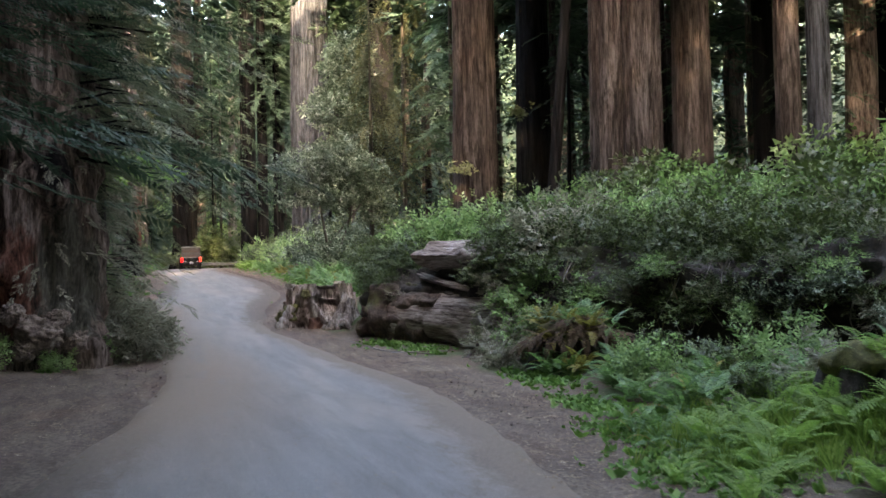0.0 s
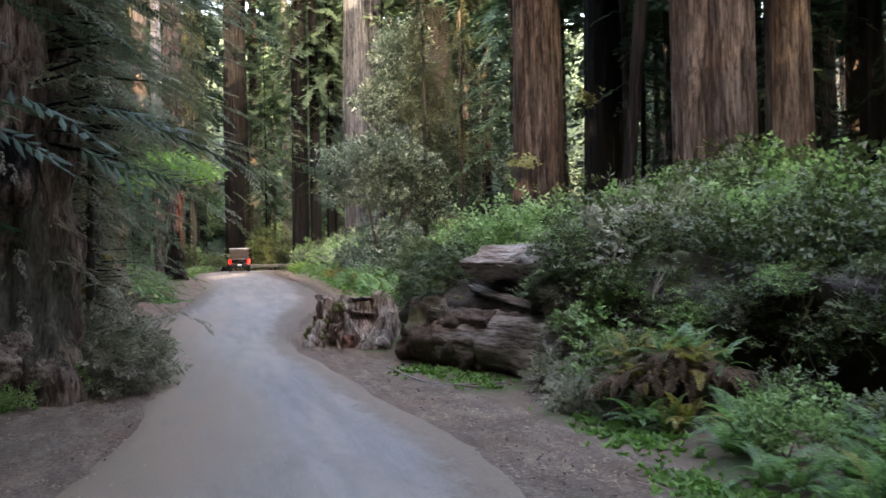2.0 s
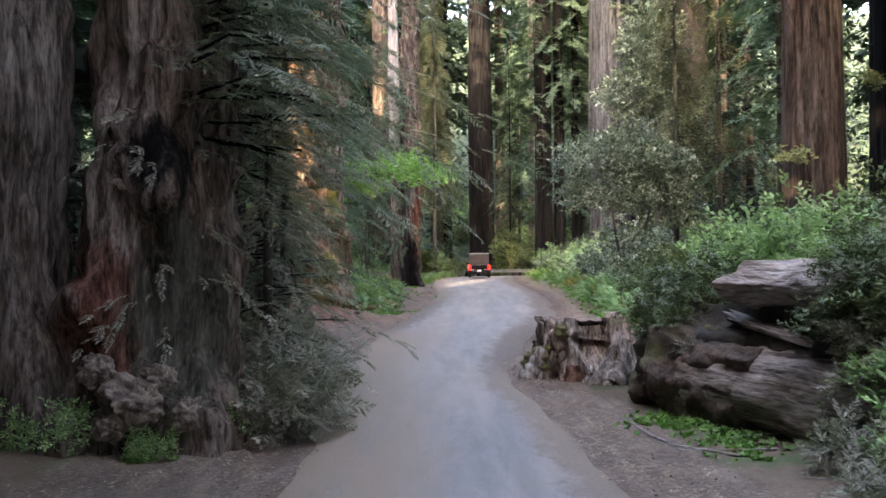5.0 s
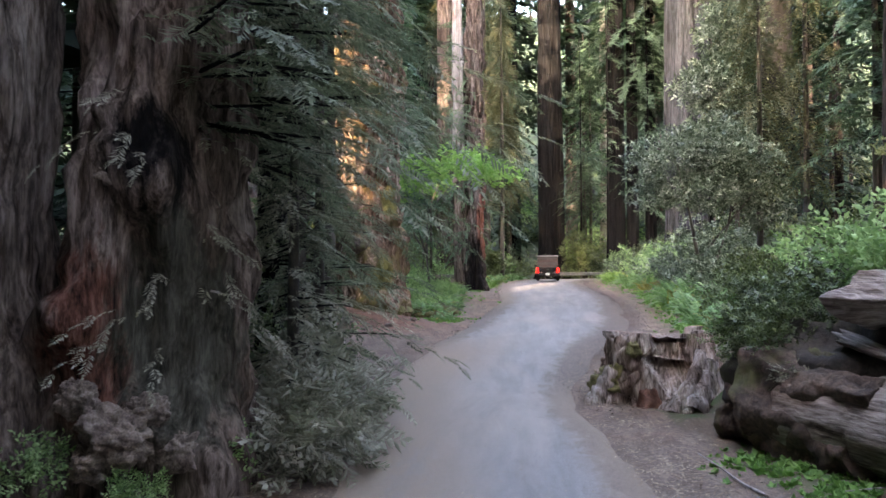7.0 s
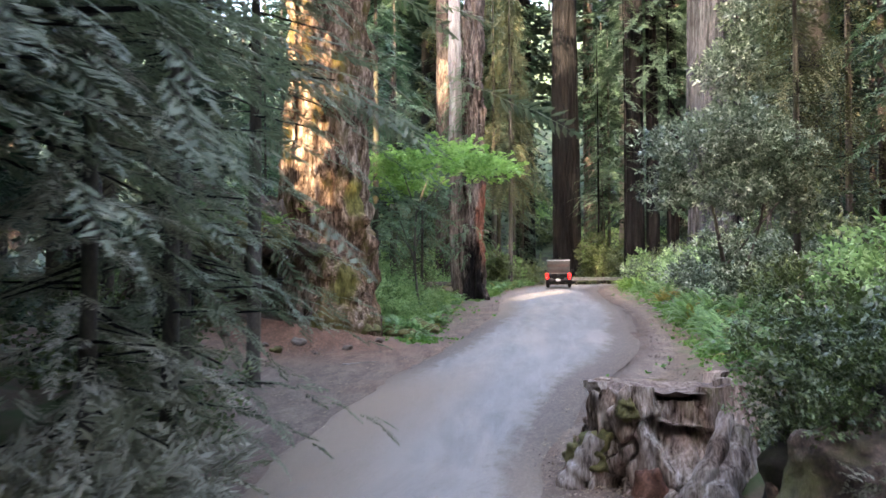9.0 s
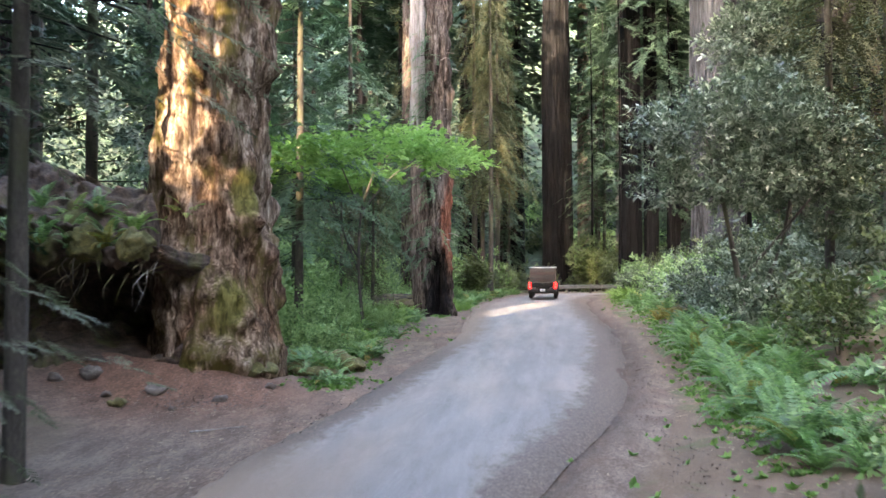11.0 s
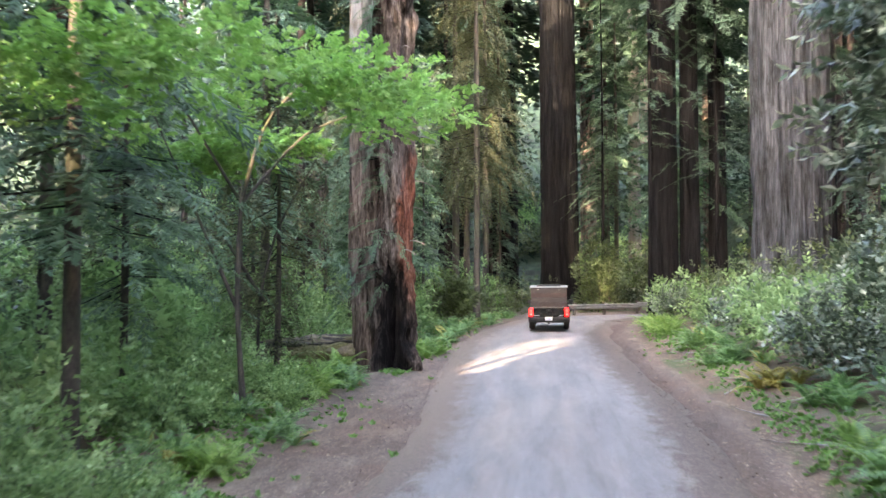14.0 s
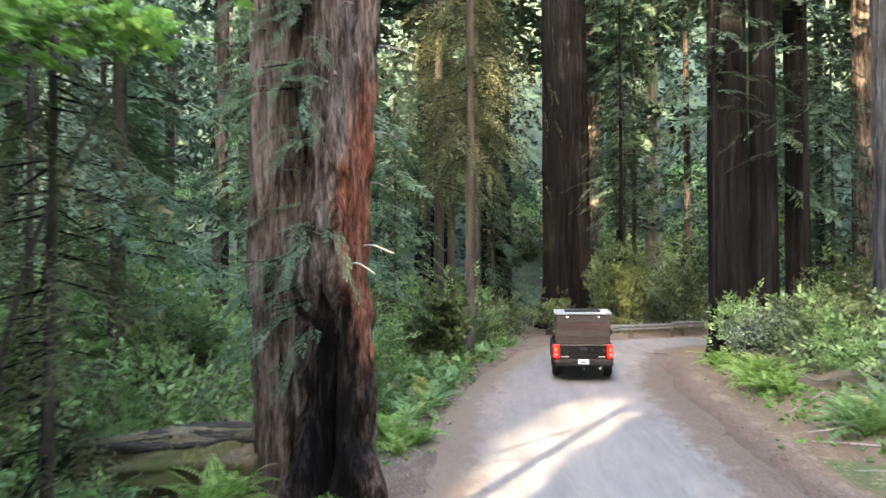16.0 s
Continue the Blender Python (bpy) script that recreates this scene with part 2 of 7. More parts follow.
# Redwood needles lightened and greyed to brighten the near trees on the left.
M_near_leaf = leaf("lightened_redwood_needles", (0.058, 0.068, 0.053), (0.138, 0.155, 0.118), (0.24, 0.255, 0.2), 0.35, 0.7)
M_hemlock = leaf("hemlock_needles", (0.032, 0.058, 0.038), (0.075, 0.125, 0.08), (0.13, 0.185, 0.115), 0.35)
M_soft = leaf("soft_hemlock_needles", (0.038, 0.066, 0.042), (0.1, 0.155, 0.1), (0.2, 0.28, 0.18), 0.4)
M_drape = leaf("mossy_draped_needles", (0.034, 0.038, 0.02), (0.078, 0.082, 0.044), (0.135, 0.132, 0.076), 0.35, 0.7)
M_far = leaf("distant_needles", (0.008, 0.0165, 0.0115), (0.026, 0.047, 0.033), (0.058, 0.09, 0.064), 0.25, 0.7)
M_huckle = leaf("huckleberry_leaves", (0.022, 0.034, 0.013), (0.066, 0.093, 0.034), (0.16, 0.195, 0.075), 0.25, 0.35)
# The pale top tone puts glints on the glossy leaves into the colour.
M_tanoak = leaf("tanoak_leaves", (0.028, 0.04, 0.027), (0.095, 0.125, 0.086), (0.38, 0.42, 0.35), 0.22, 0.25)
M_maple = leaf("vine_maple_leaves", (0.085, 0.15, 0.045), (0.2, 0.32, 0.10), (0.34, 0.47, 0.18), 0.55, 0.5)
M_under = leaf("understorey_leaves", (0.07, 0.118, 0.056), (0.22, 0.315, 0.152), (0.43, 0.535, 0.31), 0.5, 0.45)
# Pale yellow because the sunlight on these sprays is put into the colour.
M_yellow = leaf("sunlit_yellow_leaves", (0.15, 0.15, 0.07), (0.27, 0.27, 0.15), (0.42, 0.42, 0.28), 0.45, 0.5)
M_fern = leaf("sword_fern", (0.04, 0.085, 0.035), (0.12, 0.22, 0.085), (0.24, 0.36, 0.15), 0.35, 0.4)
M_fern_bright = leaf("bright_fern", (0.075, 0.135, 0.04), (0.18, 0.28, 0.085), (0.31, 0.42, 0.15), 0.4, 0.45)
M_fern_dry = leaf("yellowing_fern", (0.13, 0.09, 0.03), (0.24, 0.2, 0.06), (0.36, 0.34, 0.11), 0.35, 0.5)
M_cover = leaf("sorrel_leaves", (0.05, 0.11, 0.03), (0.11, 0.21, 0.06), (0.2, 0.32, 0.10), 0.35, 0.5)
M_fern_dead = leaf("dead_brown_fern", (0.035, 0.022, 0.014), (0.1, 0.066, 0.042), (0.2, 0.145, 0.095), 0.15, 0.8)
M_litter = leaf("fallen_needles", (0.05, 0.03, 0.02), (0.22, 0.155, 0.11), (0.5, 0.42, 0.33), 0.1, 0.8)


def ground_build(nt, nodes, links, bsdf):
    at = nodes.new("ShaderNodeAttribute")
    at.attribute_name = "bare"
    v = coords(nodes, links, (1, 1, 1))
    big, mid = noise_tex(nodes, links, v, 0.35, 5, 0.6, 0.5), noise_tex(nodes, links, coords(nodes, links, (1, 0.3, 1)), 2.2, 6, 0.65)
    fine = noise_tex(nodes, links, v, 15, 10, 0.82)
    dirt = ramp(nodes, [(0.38, (0.03, 0.021, 0.0155)), (0.49, (0.098, 0.069, 0.052)), (0.6, (0.22, 0.168, 0.134))])
    links.new(mixed(nodes, links, 0.72, mid, fine), dirt.inputs[0])
    root = nodes.new("ShaderNodeAttribute")
    root.attribute_name = "rootsoil"
    amount = mixed(nodes, links, 1.0, mixed(nodes, links, 1.0, ramp_out(nodes, links, big, 0.5, 0.75), (0.6, 0.6, 0.6), "MULTIPLY"), root.outputs["Fac"], "ADD")
    reddish = mixed(nodes, links, amount, dirt.outputs[0], mixed(nodes, links, 1.0, dirt.outputs[0], (1.15, 0.8, 0.66), "MULTIPLY"))
    mud = nodes.new("ShaderNodeAttribute")
    mud.attribute_name = "mud"
    wet = mixed(nodes, links, 1.0, mud.outputs["Fac"], ramp_out(nodes, links, mid, 0.36, 0.56), "MULTIPLY")
    reddish = mixed(nodes, links, wet, reddish, mixed(nodes, links, 1.0, reddish, (0.42, 0.4, 0.4), "MULTIPLY"))
    duff = ramp(nodes, [(0.3, (0.035, 0.025, 0.017)), (0.52, (0.11, 0.075, 0.05)), (0.75, (0.22, 0.16, 0.11))])
    links.new(mixed(nodes, links, 0.6, mid, fine), duff.inputs[0])
    green = mixed(nodes, links, ramp_out(nodes, links, big, 0.5, 0.62), duff.outputs[0], (0.045, 0.07, 0.022))
    edge = nodes.new("ShaderNodeMath")
    edge.operation = "MULTIPLY_ADD"
    links.new(mid, edge.inputs[0])
    edge.inputs[1].default_value = 0.9
    off = nodes.new("ShaderNodeMath")
    off.operation = "ADD"
    links.new(at.outputs["Fac"], off.inputs[0])
    off.inputs[1].default_value = -0.45
    links.new(off.outputs[0], edge.inputs[2])
    fac = ramp_out(nodes, links, edge.outputs[0], 0.35, 0.65)
    far = nodes.new("ShaderNodeAttribute")
    far.attribute_name = "grown"
    brush = mixed(nodes, links, ramp_out(nodes, links, noise_tex(nodes, links, v, 0.5, 8, 0.75), 0.4, 0.62), (0.008, 0.014, 0.008), (0.05, 0.085, 0.045))
    links.new(mixed(nodes, links, far.outputs["Fac"], mixed(nodes, links, fac, green, reddish), brush), bsdf.inputs["Base Color"])
    bsdf.inputs["Roughness"].default_value = 0.95
    bumped(nodes, links, bsdf, mixed(nodes, links, 0.75, mid, fine), 0.8, 0.03)


def road_build(nt, nodes, links, bsdf):
    at = nodes.new("ShaderNodeAttribute")
    at.attribute_name = "edge"
    v = coords(nodes, links, (1, 1, 1))
    along = coords(nodes, links, (1.0, 0.16, 1.0))
    big, mid = noise_tex(nodes, links, along, 0.55, 5, 0.6, 0.4), noise_tex(nodes, links, coords(nodes, links, (1.0, 0.07, 1.0)), 2.4, 7, 0.7)
    fine = noise_tex(nodes, links, v, 60, 8, 0.8)
    tar = ramp(nodes, [(0.4, (0.078, 0.073, 0.070)), (0.5, (0.146, 0.138, 0.133)), (0.6, (0.24, 0.23, 0.221))])
    links.new(mixed(nodes, links, 0.78, mid, fine), tar.inputs[0])
    dust = mixed(nodes, links, fine, (0.15, 0.125, 0.108), (0.28, 0.245, 0.215))
    col = mixed(nodes, links, ramp_out(nodes, links, big, 0.46, 0.7), tar.outputs[0], dust)
    worn = noise_tex(nodes, links, coords(nodes, links, (1.0, 0.22, 1.0)), 1.3, 9, 0.75, 0.5)
    col = mixed(nodes, links, ramp_out(nodes, links, worn, 0.44, 0.74), col, mixed(nodes, links, 1.0, col, (0.66, 0.63, 0.61), "MULTIPLY"))
    e = nodes.new("ShaderNodeMath")
    e.operation = "MULTIPLY_ADD"
    links.new(noise_tex(nodes, links, coords(nodes, links, (1.0, 0.5, 1.0)), 2.6, 9, 0.78, 0.4), e.inputs[0])
    e.inputs[1].default_value = 1.1
    links.new(at.outputs["Fac"], e.inputs[2])
    soil = ramp(nodes, [(0.38, (0.026, 0.0185, 0.014)), (0.5, (0.072, 0.052, 0.04)), (0.62, (0.165, 0.125, 0.1))])
    links.new(noise_tex(nodes, links, v, 15, 10, 0.82), soil.inputs[0])
    col = mixed(nodes, links, ramp_out(nodes, links, e.outputs[0], 0.8, 1.28), col, soil.outputs[0])
    blown = nodes.new("ShaderNodeAttribute")
    blown.attribute_name = "dust"
    cover = mixed(nodes, links, 1.0, blown.outputs["Fac"], ramp_out(nodes, links, noise_tex(nodes, links, coords(nodes, links, (1.0, 0.3, 1.0)), 0.9, 8, 0.72, 0.3), 0.2, 0.44), "MULTIPLY")
    col = mixed(nodes, links, cover, col, mixed(nodes, links, ramp_out(nodes, links, fine, 0.35, 0.65), (0.1, 0.071, 0.05), (0.26, 0.192, 0.138)))
    links.new(col, bsdf.inputs["Base Color"])
    bsdf.inputs["Roughness"].default_value = 0.75
    bumped(nodes, links, bsdf, mixed(nodes, links, 0.6, worn, fine), 0.4, 0.012)


M_ground = node_mat("forest_floor", ground_build)
M_road = node_mat("dusty_asphalt", road_build)

# ---- geometry helpers ----


def mesh_np(name, verts, faces, mats, smooth=False, index=None):
    """A mesh from arrays of corners and of equal-sided faces."""
    me = bpy.data.meshes.new(name)
    verts, faces = np.asarray(verts, np.float32), np.asarray(faces, np.int32)
    n, k = faces.shape
    me.vertices.add(len(verts)), me.loops.add(n * k), me.polygons.add(n)
    me.vertices.foreach_set("co", verts.ravel())
    me.loops.foreach_set("vertex_index", faces.ravel())
    me.polygons.foreach_set("loop_start", np.arange(0, n * k, k, dtype=np.int32))
    me.polygons.foreach_set("use_smooth", np.full(n, smooth))
    if index is not None:
        me.polygons.foreach_set("material_index", np.asarray(index, np.int32))
    for m in (mats if isinstance(mats, (list, tuple)) else [mats]):
        me.materials.append(m)
    me.update()
    me.validate()
    return me


def part(name, data, material, parent, label=""):
    """A mesh object under a thing or part, from a bmesh or a mesh."""
    if isinstance(data, bmesh.types.BMesh):
        me = bpy.data.meshes.new(name)
        data.to_mesh(me)
        data.free()
        me.materials.append(material)
        data = me
    ob = new(name, data)
    ob.parent = parent
    return tagged(ob, label) if label else ob


def thing(name, m, label, category, group="", kind=""):
    ob = new(name)
    ob.matrix_world = m
    return tagged(ob, label, category, group, kind)


def solid(name, data, material, m, label, category="", group="", kind=""):
    ob = part(name, data, material, None)
    ob.matrix_world = m
    return tagged(ob, label, category, group, kind)


def bm_box(sx, sy, sz, cx=0, cy=0, cz=0, bevel=0.0, seg=2):
    bm = bmesh.new()
    bmesh.ops.create_cube(bm, size=1)
    bmesh.ops.transform(bm, matrix=Matrix.Translation((cx, cy, cz)) @ Matrix.Diagonal((sx, sy, sz, 1)), verts=bm.verts)
    if bevel:
        bmesh.ops.bevel(bm, geom=bm.edges[:], offset=bevel, segments=seg, affect="EDGES", profile=0.6)
    return bm


def bm_tube(radius, length, axis="X", seg=24, at=(0, 0, 0), bevel=0.0):
    bm = bmesh.new()
    bmesh.ops.create_cone(bm, cap_ends=True, segments=seg, radius1=radius, radius2=radius, depth=length)
    turn = {"X": pose(0, 0, 0, 0, 90, 0), "Y": pose(0, 0, 0, 90, 0, 0), "Z": Matrix()}[axis]
    bmesh.ops.transform(bm, matrix=Matrix.Translation(at) @ turn, verts=bm.verts)
    if bevel:
        es = [e for e in bm.edges if len(e.link_faces) == 2 and any(len(f.verts) > 4 for f in e.link_faces)]
        bmesh.ops.bevel(bm, geom=es, offset=bevel, segments=2, affect="EDGES")
    return bm


def bm_profile(points, x0, x1, bevel=0.0):
    """An outline in y and z, drawn out from x0 to x1."""
    bm = bmesh.new()
    f = bm.faces.new([bm.verts.new((x0, y, z)) for y, z in points])
    out = bmesh.ops.extrude_face_region(bm, geom=[f])
    bmesh.ops.translate(bm, vec=(x1 - x0, 0, 0), verts=[v for v in out["geom"] if isinstance(v, bmesh.types.BMVert)])
    bmesh.ops.recalc_face_normals(bm, faces=bm.faces[:])
    if bevel:
        caps = [e for e in bm.edges if any(len(f.verts) > 4 for f in e.link_faces)]
        bmesh.ops.bevel(bm, geom=caps, offset=bevel, segments=2, affect="EDGES")
    return bm


def wave2(u, v, seed, wrap=0):
    """Smooth lattice noise from 0 to 1 over two arrays; u wraps after `wrap` cells."""
    rng = np.random.default_rng(seed)
    tab = rng.random((256, 256))
    iu, iv = np.floor(u).astype(int), np.floor(v).astype(int)
    fu, fv = u - iu, v - iv
    fu, fv = fu * fu * (3 - 2 * fu), fv * fv * (3 - 2 * fv)
    w = wrap or 256
    a, b = tab[iu % w, iv % 256], tab[(iu + 1) % w, iv % 256]
    c, d = tab[iu % w, (iv + 1) % 256], tab[(iu + 1) % w, (iv + 1) % 256]
    return (a * (1 - fu) + b * fu) * (1 - fv) + (c * (1 - fu) + d * fu) * fv


def turned(az, el, roll):
    """Rotations (n,3,3): x to azimuth az and elevation el, rolled about itself; radians."""
    ca, sa, ce, se, cr, sr = np.cos(az), np.sin(az), np.cos(el), np.sin(el), np.cos(roll), np.sin(roll)
    ex = np.stack([ca * ce, sa * ce, se], -1)
    ey0, ez0 = np.stack([-sa, ca, 0 * az], -1), np.stack([-ca * se, -sa * se, ce], -1)
    ey, ez = ey0 * cr[:, None] + ez0 * sr[:, None], ez0 * cr[:, None] - ey0 * sr[:, None]
    return np.stack([ex, ey, ez], -1)


def spread_template(tpl, rot, at, size):
    """Copies of a template (k,c,3) by rotation, place and size, as corners and faces."""
    v = np.einsum("nij,kcj->nkci", rot * np.asarray(size)[:, None, None], tpl) + at[:, None, None, :]
    k = tpl.shape[1]
    v = v.reshape(-1, 3)
    return v, np.arange(len(v)).reshape(-1, k)


def diamond(base, way, side, length, width, fold=0.0):
    base, way, side = np.array(base, float), np.array(way, float), np.array(side, float)
    mid = base + way * length * 0.45
    up = np.cross(way, side) * fold
    return [base, mid + side * width / 2 + up, base + way * length, mid - side * width / 2 + up]


def needle_spray(n, droop=0.18, width=0.085, reach=0.42):
    """A flat bough tip, 1 long: a twig with side sprigs."""
    q = []
    rng = np.random.default_rng(n * 100 + int(droop * 100))
    for i in range(n):
        x = (i + 0.6) / n
        z = -droop * x * x
        ln = reach * (0.35 + 0.65 * math.sin(math.pi * min(1, 0.2 + 0.8 * x))) * (1 - 0.35 * x)
        for s in (1, -1):
            w = np.array((0.62 + rng.uniform(-0.25, 0.25), s * 0.78, -0.2 + rng.uniform(-0.3, 0.22)))
            w /= np.linalg.norm(w)
            q.append(diamond((x, 0, z), w, np.array((w[1], -w[0], 0)), ln * rng.uniform(0.45, 1.2), width * rng.uniform(0.7, 1.2), 0.15 * width))
    q.append(diamond((0.8, 0, -droop * 0.64), (0.97, 0, -0.24), (0, 1, 0), 0.3, width))
    q.append(diamond((0, 0, 0), (0.99, 0, -droop * 0.8), (0, 0, 1), 0.95, 0.02))
    return np.array(q)


def twig_leaves(n, length, width, seed, curl=0.5):
    """A leafy twig, about 1 long before scaling, with n leaves."""
    rng = np.random.default_rng(seed)
    q = []
    for i in range(n):
        x = (i + 0.5) / n * 0.9
        a = i * 2.4 + rng.uniform(-0.4, 0.4)
        w = np.array((0.55, math.cos(a) * 0.8, math.sin(a) * curl - 0.1))
        w /= np.linalg.norm(w)
        s = np.cross(w, (0.2, rng.uniform(-0.5, 0.5), 1))
        s /= np.linalg.norm(s)
        q.append(diamond((x, 0, -0.1 * x * x), w, s, length * rng.uniform(0.7, 1.2), width * rng.uniform(0.8, 1.2), 0.12 * width))
    q.append(diamond((0, 0, 0), (1, 0, -0.1), (0, 0, 1), 0.95, 0.02))
    return np.array(q)


T_SPRAY = needle_spray(9, 0.22, 0.075, 0.38)
T_SPRAY_MID = needle_spray(6, 0.2, 0.13, 0.5)
T_SPRAY_HIGH = needle_spray(4, 0.3, 0.25, 0.52)[:-1]
T_SPRAY_BACK = needle_spray(3, 0.28, 0.16, 0.55)[:-1]
T_WOODS = needle_spray(3, 0.3, 0.2, 0.7)[:-1, 1:]
T_TUFT = needle_spray(2, 0.3, 0.4, 0.75)[:-1]
T_DRAPE = needle_spray(6, 0.75, 0.1, 0.34)
T_TWIG = twig_leaves(7, 0.4, 0.2, 1)[:-1]
T_TWIG_FAR = twig_leaves(6, 0.56, 0.36, 4)[:-1, 1:]
T_TWIG_BIG = twig_leaves(8, 0.5, 0.2, 2)
T_MAPLE = twig_leaves(8, 0.42, 0.34, 3, 0.15)


def trunk_np(name, mats, h, r0, r1, seg=48, rings=40, ridges=22, depth=0.06, flare=0.5, lobes=5, lean=(0, 0), bow=0.0, seed=1, sink=0.5, bumps=(), top=True, index=None, lump=0.0):
    """A fluted, flared trunk standing on z=0; bumps: (angle, height, half width, half height, swell)."""
    zz = -sink + (h + sink) * (np.linspace(0, 1, rings) ** 1.35)
    th = np.linspace(0, 2 * math.pi, seg, endpoint=False)
    Z, T = np.meshgrid(zz, th, indexing="ij")
    zc = np.clip(Z, 0, None)
    R = r1 + (r0 - r1) * np.clip(1 - zc / h, 0, 1) ** 0.85
    rng = np.random.default_rng(seed)
    ph = rng.uniform(0, 6.28, 3)
    root = np.exp(-zc / (0.85 * r0))
    R = R + r0 * flare * root * (0.7 + 0.45 * np.cos(lobes * T + ph[0]) + 0.25 * np.cos((lobes + 2) * T + ph[1]))
    R = R * (1 + 0.05 * np.cos(2 * T + ph[2]) + 0.04 * np.cos(3 * T + ph[1] + Z * 0.15))
    U = T / (2 * math.pi)
    wander = 0.35 * wave2(U * 6, Z * 0.35, seed + 3, 6)
    rid = 1 - np.abs(2 * wave2((U * ridges + wander * ridges * 0.12) % ridges, Z * 0.22, seed + 1, ridges) - 1)
    rid2 = wave2(U * ridges * 2, Z * 0.8, seed + 2, ridges * 2)
    R = R + depth * (rid - 0.5) * 1.6 + depth * 0.5 * (rid2 - 0.5)
    if lump:
        R = R + lump * (wave2(U * 9, Z * 0.7, seed + 5, 9) - 0.5) * 1.6 + lump * (wave2(U * 21, Z * 1.9, seed + 6, 21) - 0.5) + 0.6 * lump * (wave2(U * 50, Z * 4.5, seed + 7, 50) - 0.5)
    for a, bz, wa, wz, sw in bumps:
        da = (T - a + math.pi) % (2 * math.pi) - math.pi
        lump = np.exp(-(da / wa) ** 2 - ((Z - bz) / wz) ** 2)
        R = R + sw * lump * (0.75 + 0.6 * wave2(U * 40, Z * 4, seed + 9, 40))
    X = R * np.cos(T) + lean[0] * zc + bow * np.sin(zc / h * 3.0)
    Y = R * np.sin(T) + lean[1] * zc
    V = np.stack([X, Y, Z], -1).reshape(-1, 3)
    i, j = np.meshgrid(np.arange(rings - 1), np.arange(seg), indexing="ij")
    j2 = (j + 1) % seg
    F = np.stack([i * seg + j, i * seg + j2, (i + 1) * seg + j2, (i + 1) * seg + j], -1).reshape(-1, 4)
    mi = None
    if index is not None:
        mi = index(Z[:-1].reshape(-1), T[:-1].reshape(-1))
    if top:
        c = len(V)
        V = np.vstack([V, [[lean[0] * h, lean[1] * h, h + 0.02]]])
        last = (rings - 1) * seg
        cap = np.array([[last + k, last + (k + 1) % seg, c, c] for k in range(seg)])
        me = bpy.data.meshes.new(name)
        me.from_pydata(V.tolist(), [], F.tolist() + cap[:, :3].tolist())
        for m in (mats if isinstance(mats, (list, tuple)) else [mats]):
            me.materials.append(m)
        me.polygons.foreach_set("use_smooth", np.full(len(me.polygons), True))
        if mi is not None:
            me.polygons.foreach_set("material_index", np.concatenate([mi, np.zeros(seg, int)]).astype(np.int32))
        me.update()
        return me
    return mesh_np(name, V, F, mats, True, mi)


def limb_np(name, mat, path, r0, r1, seg=8):
    """A tapered bent branch along a list of places."""
    P = np.array(path, float)
    t = np.linspace(0, len(P) - 1, len(P) * 3)
    Q = np.stack([np.interp(t, np.arange(len(P)), P[:, k]) for k in range(3)], -1)
    Q[1:-1] = (Q[:-2] + 2 * Q[1:-1] + Q[2:]) / 4
    D = np.gradient(Q, axis=0)
    D /= np.linalg.norm(D, axis=1)[:, None] + 1e-9
    A = np.cross(D, (0.13, 0.31, 0.94))
    A /= np.linalg.norm(A, axis=1)[:, None] + 1e-9
    B = np.cross(D, A)
    rr = np.linspace(r0, r1, len(Q)) * (1 + 0.12 * np.sin(np.arange(len(Q)) * 1.7))
    th = np.linspace(0, 2 * math.pi, seg, endpoint=False)
    V = Q[:, None, :] + rr[:, None, None] * (np.cos(th)[None, :, None] * A[:, None, :] + np.sin(th)[None, :, None] * B[:, None, :])
    n = len(Q)
    i, j = np.meshgrid(np.arange(n - 1), np.arange(seg), indexing="ij")
    j2 = (j + 1) % seg
    F = np.stack([i * seg + j, i * seg + j2, (i + 1) * seg + j2, (i + 1) * seg + j], -1).reshape(-1, 4)
    return mesh_np(name, V.reshape(-1, 3), F, mat, True)


# openings cut in the crowns to let sunbeams in: a place on the beam, and the beam's half width
SUN_GAPS = [((-3.9, 54.6, 9.2), 0.55), ((-4.2, 54.6, 12.0), 0.75), ((-3.6, 54.4, 6.8), 0.3), ((3.8, 83.8, 2.4), 0.7), ((5.5, 84.8, 2.4), 0.75), ((10.7, 95.0, 3.2), 0.8), ((2.0, 100.0, 13.0), 1.1), ((16.6, 48.2, 7.6), 0.45), ((0.2, 106.5, 16.0), 1.4), ((-7.2, 87.9, 7.0), 0.8), ((-0.4, 41.1, 0.75), 0.35), ((-3.9, 54.6, 10.6), 0.55), ((-3.8, 54.5, 7.9), 0.4),
            ((3.4, 80.2, 2.3), 0.75), ((3.7, 82.0, 2.3), 0.8), ((4.1, 84.6, 2.4), 0.8), ((4.7, 86.8, 2.4), 0.75), ((5.2, 88.6, 2.4), 0.7), ((5.2, 81.6, 2.3), 0.35), ((6.1, 87.0, 2.4), 0.4), ((6.0, 89.2, 2.5), 0.3), ((9.8, 105.8, 2.75), 0.6),
            ((-9.0, 84.0, 5.5), 1.2), ((-12.5, 77.0, 5.0), 1.3), ((-6.5, 73.0, 4.0), 0.9), ((-14.0, 92.0, 7.0), 1.2), ((-9.5, 98.0, 10.0), 1.2), ((-7.5, 68.5, 3.5), 1.0), ((-10.0, 74.0, 4.0), 1.0), ((-8.0, 79.5, 3.5), 1.0), ((-5.5, 88.0, 4.0), 0.9)]


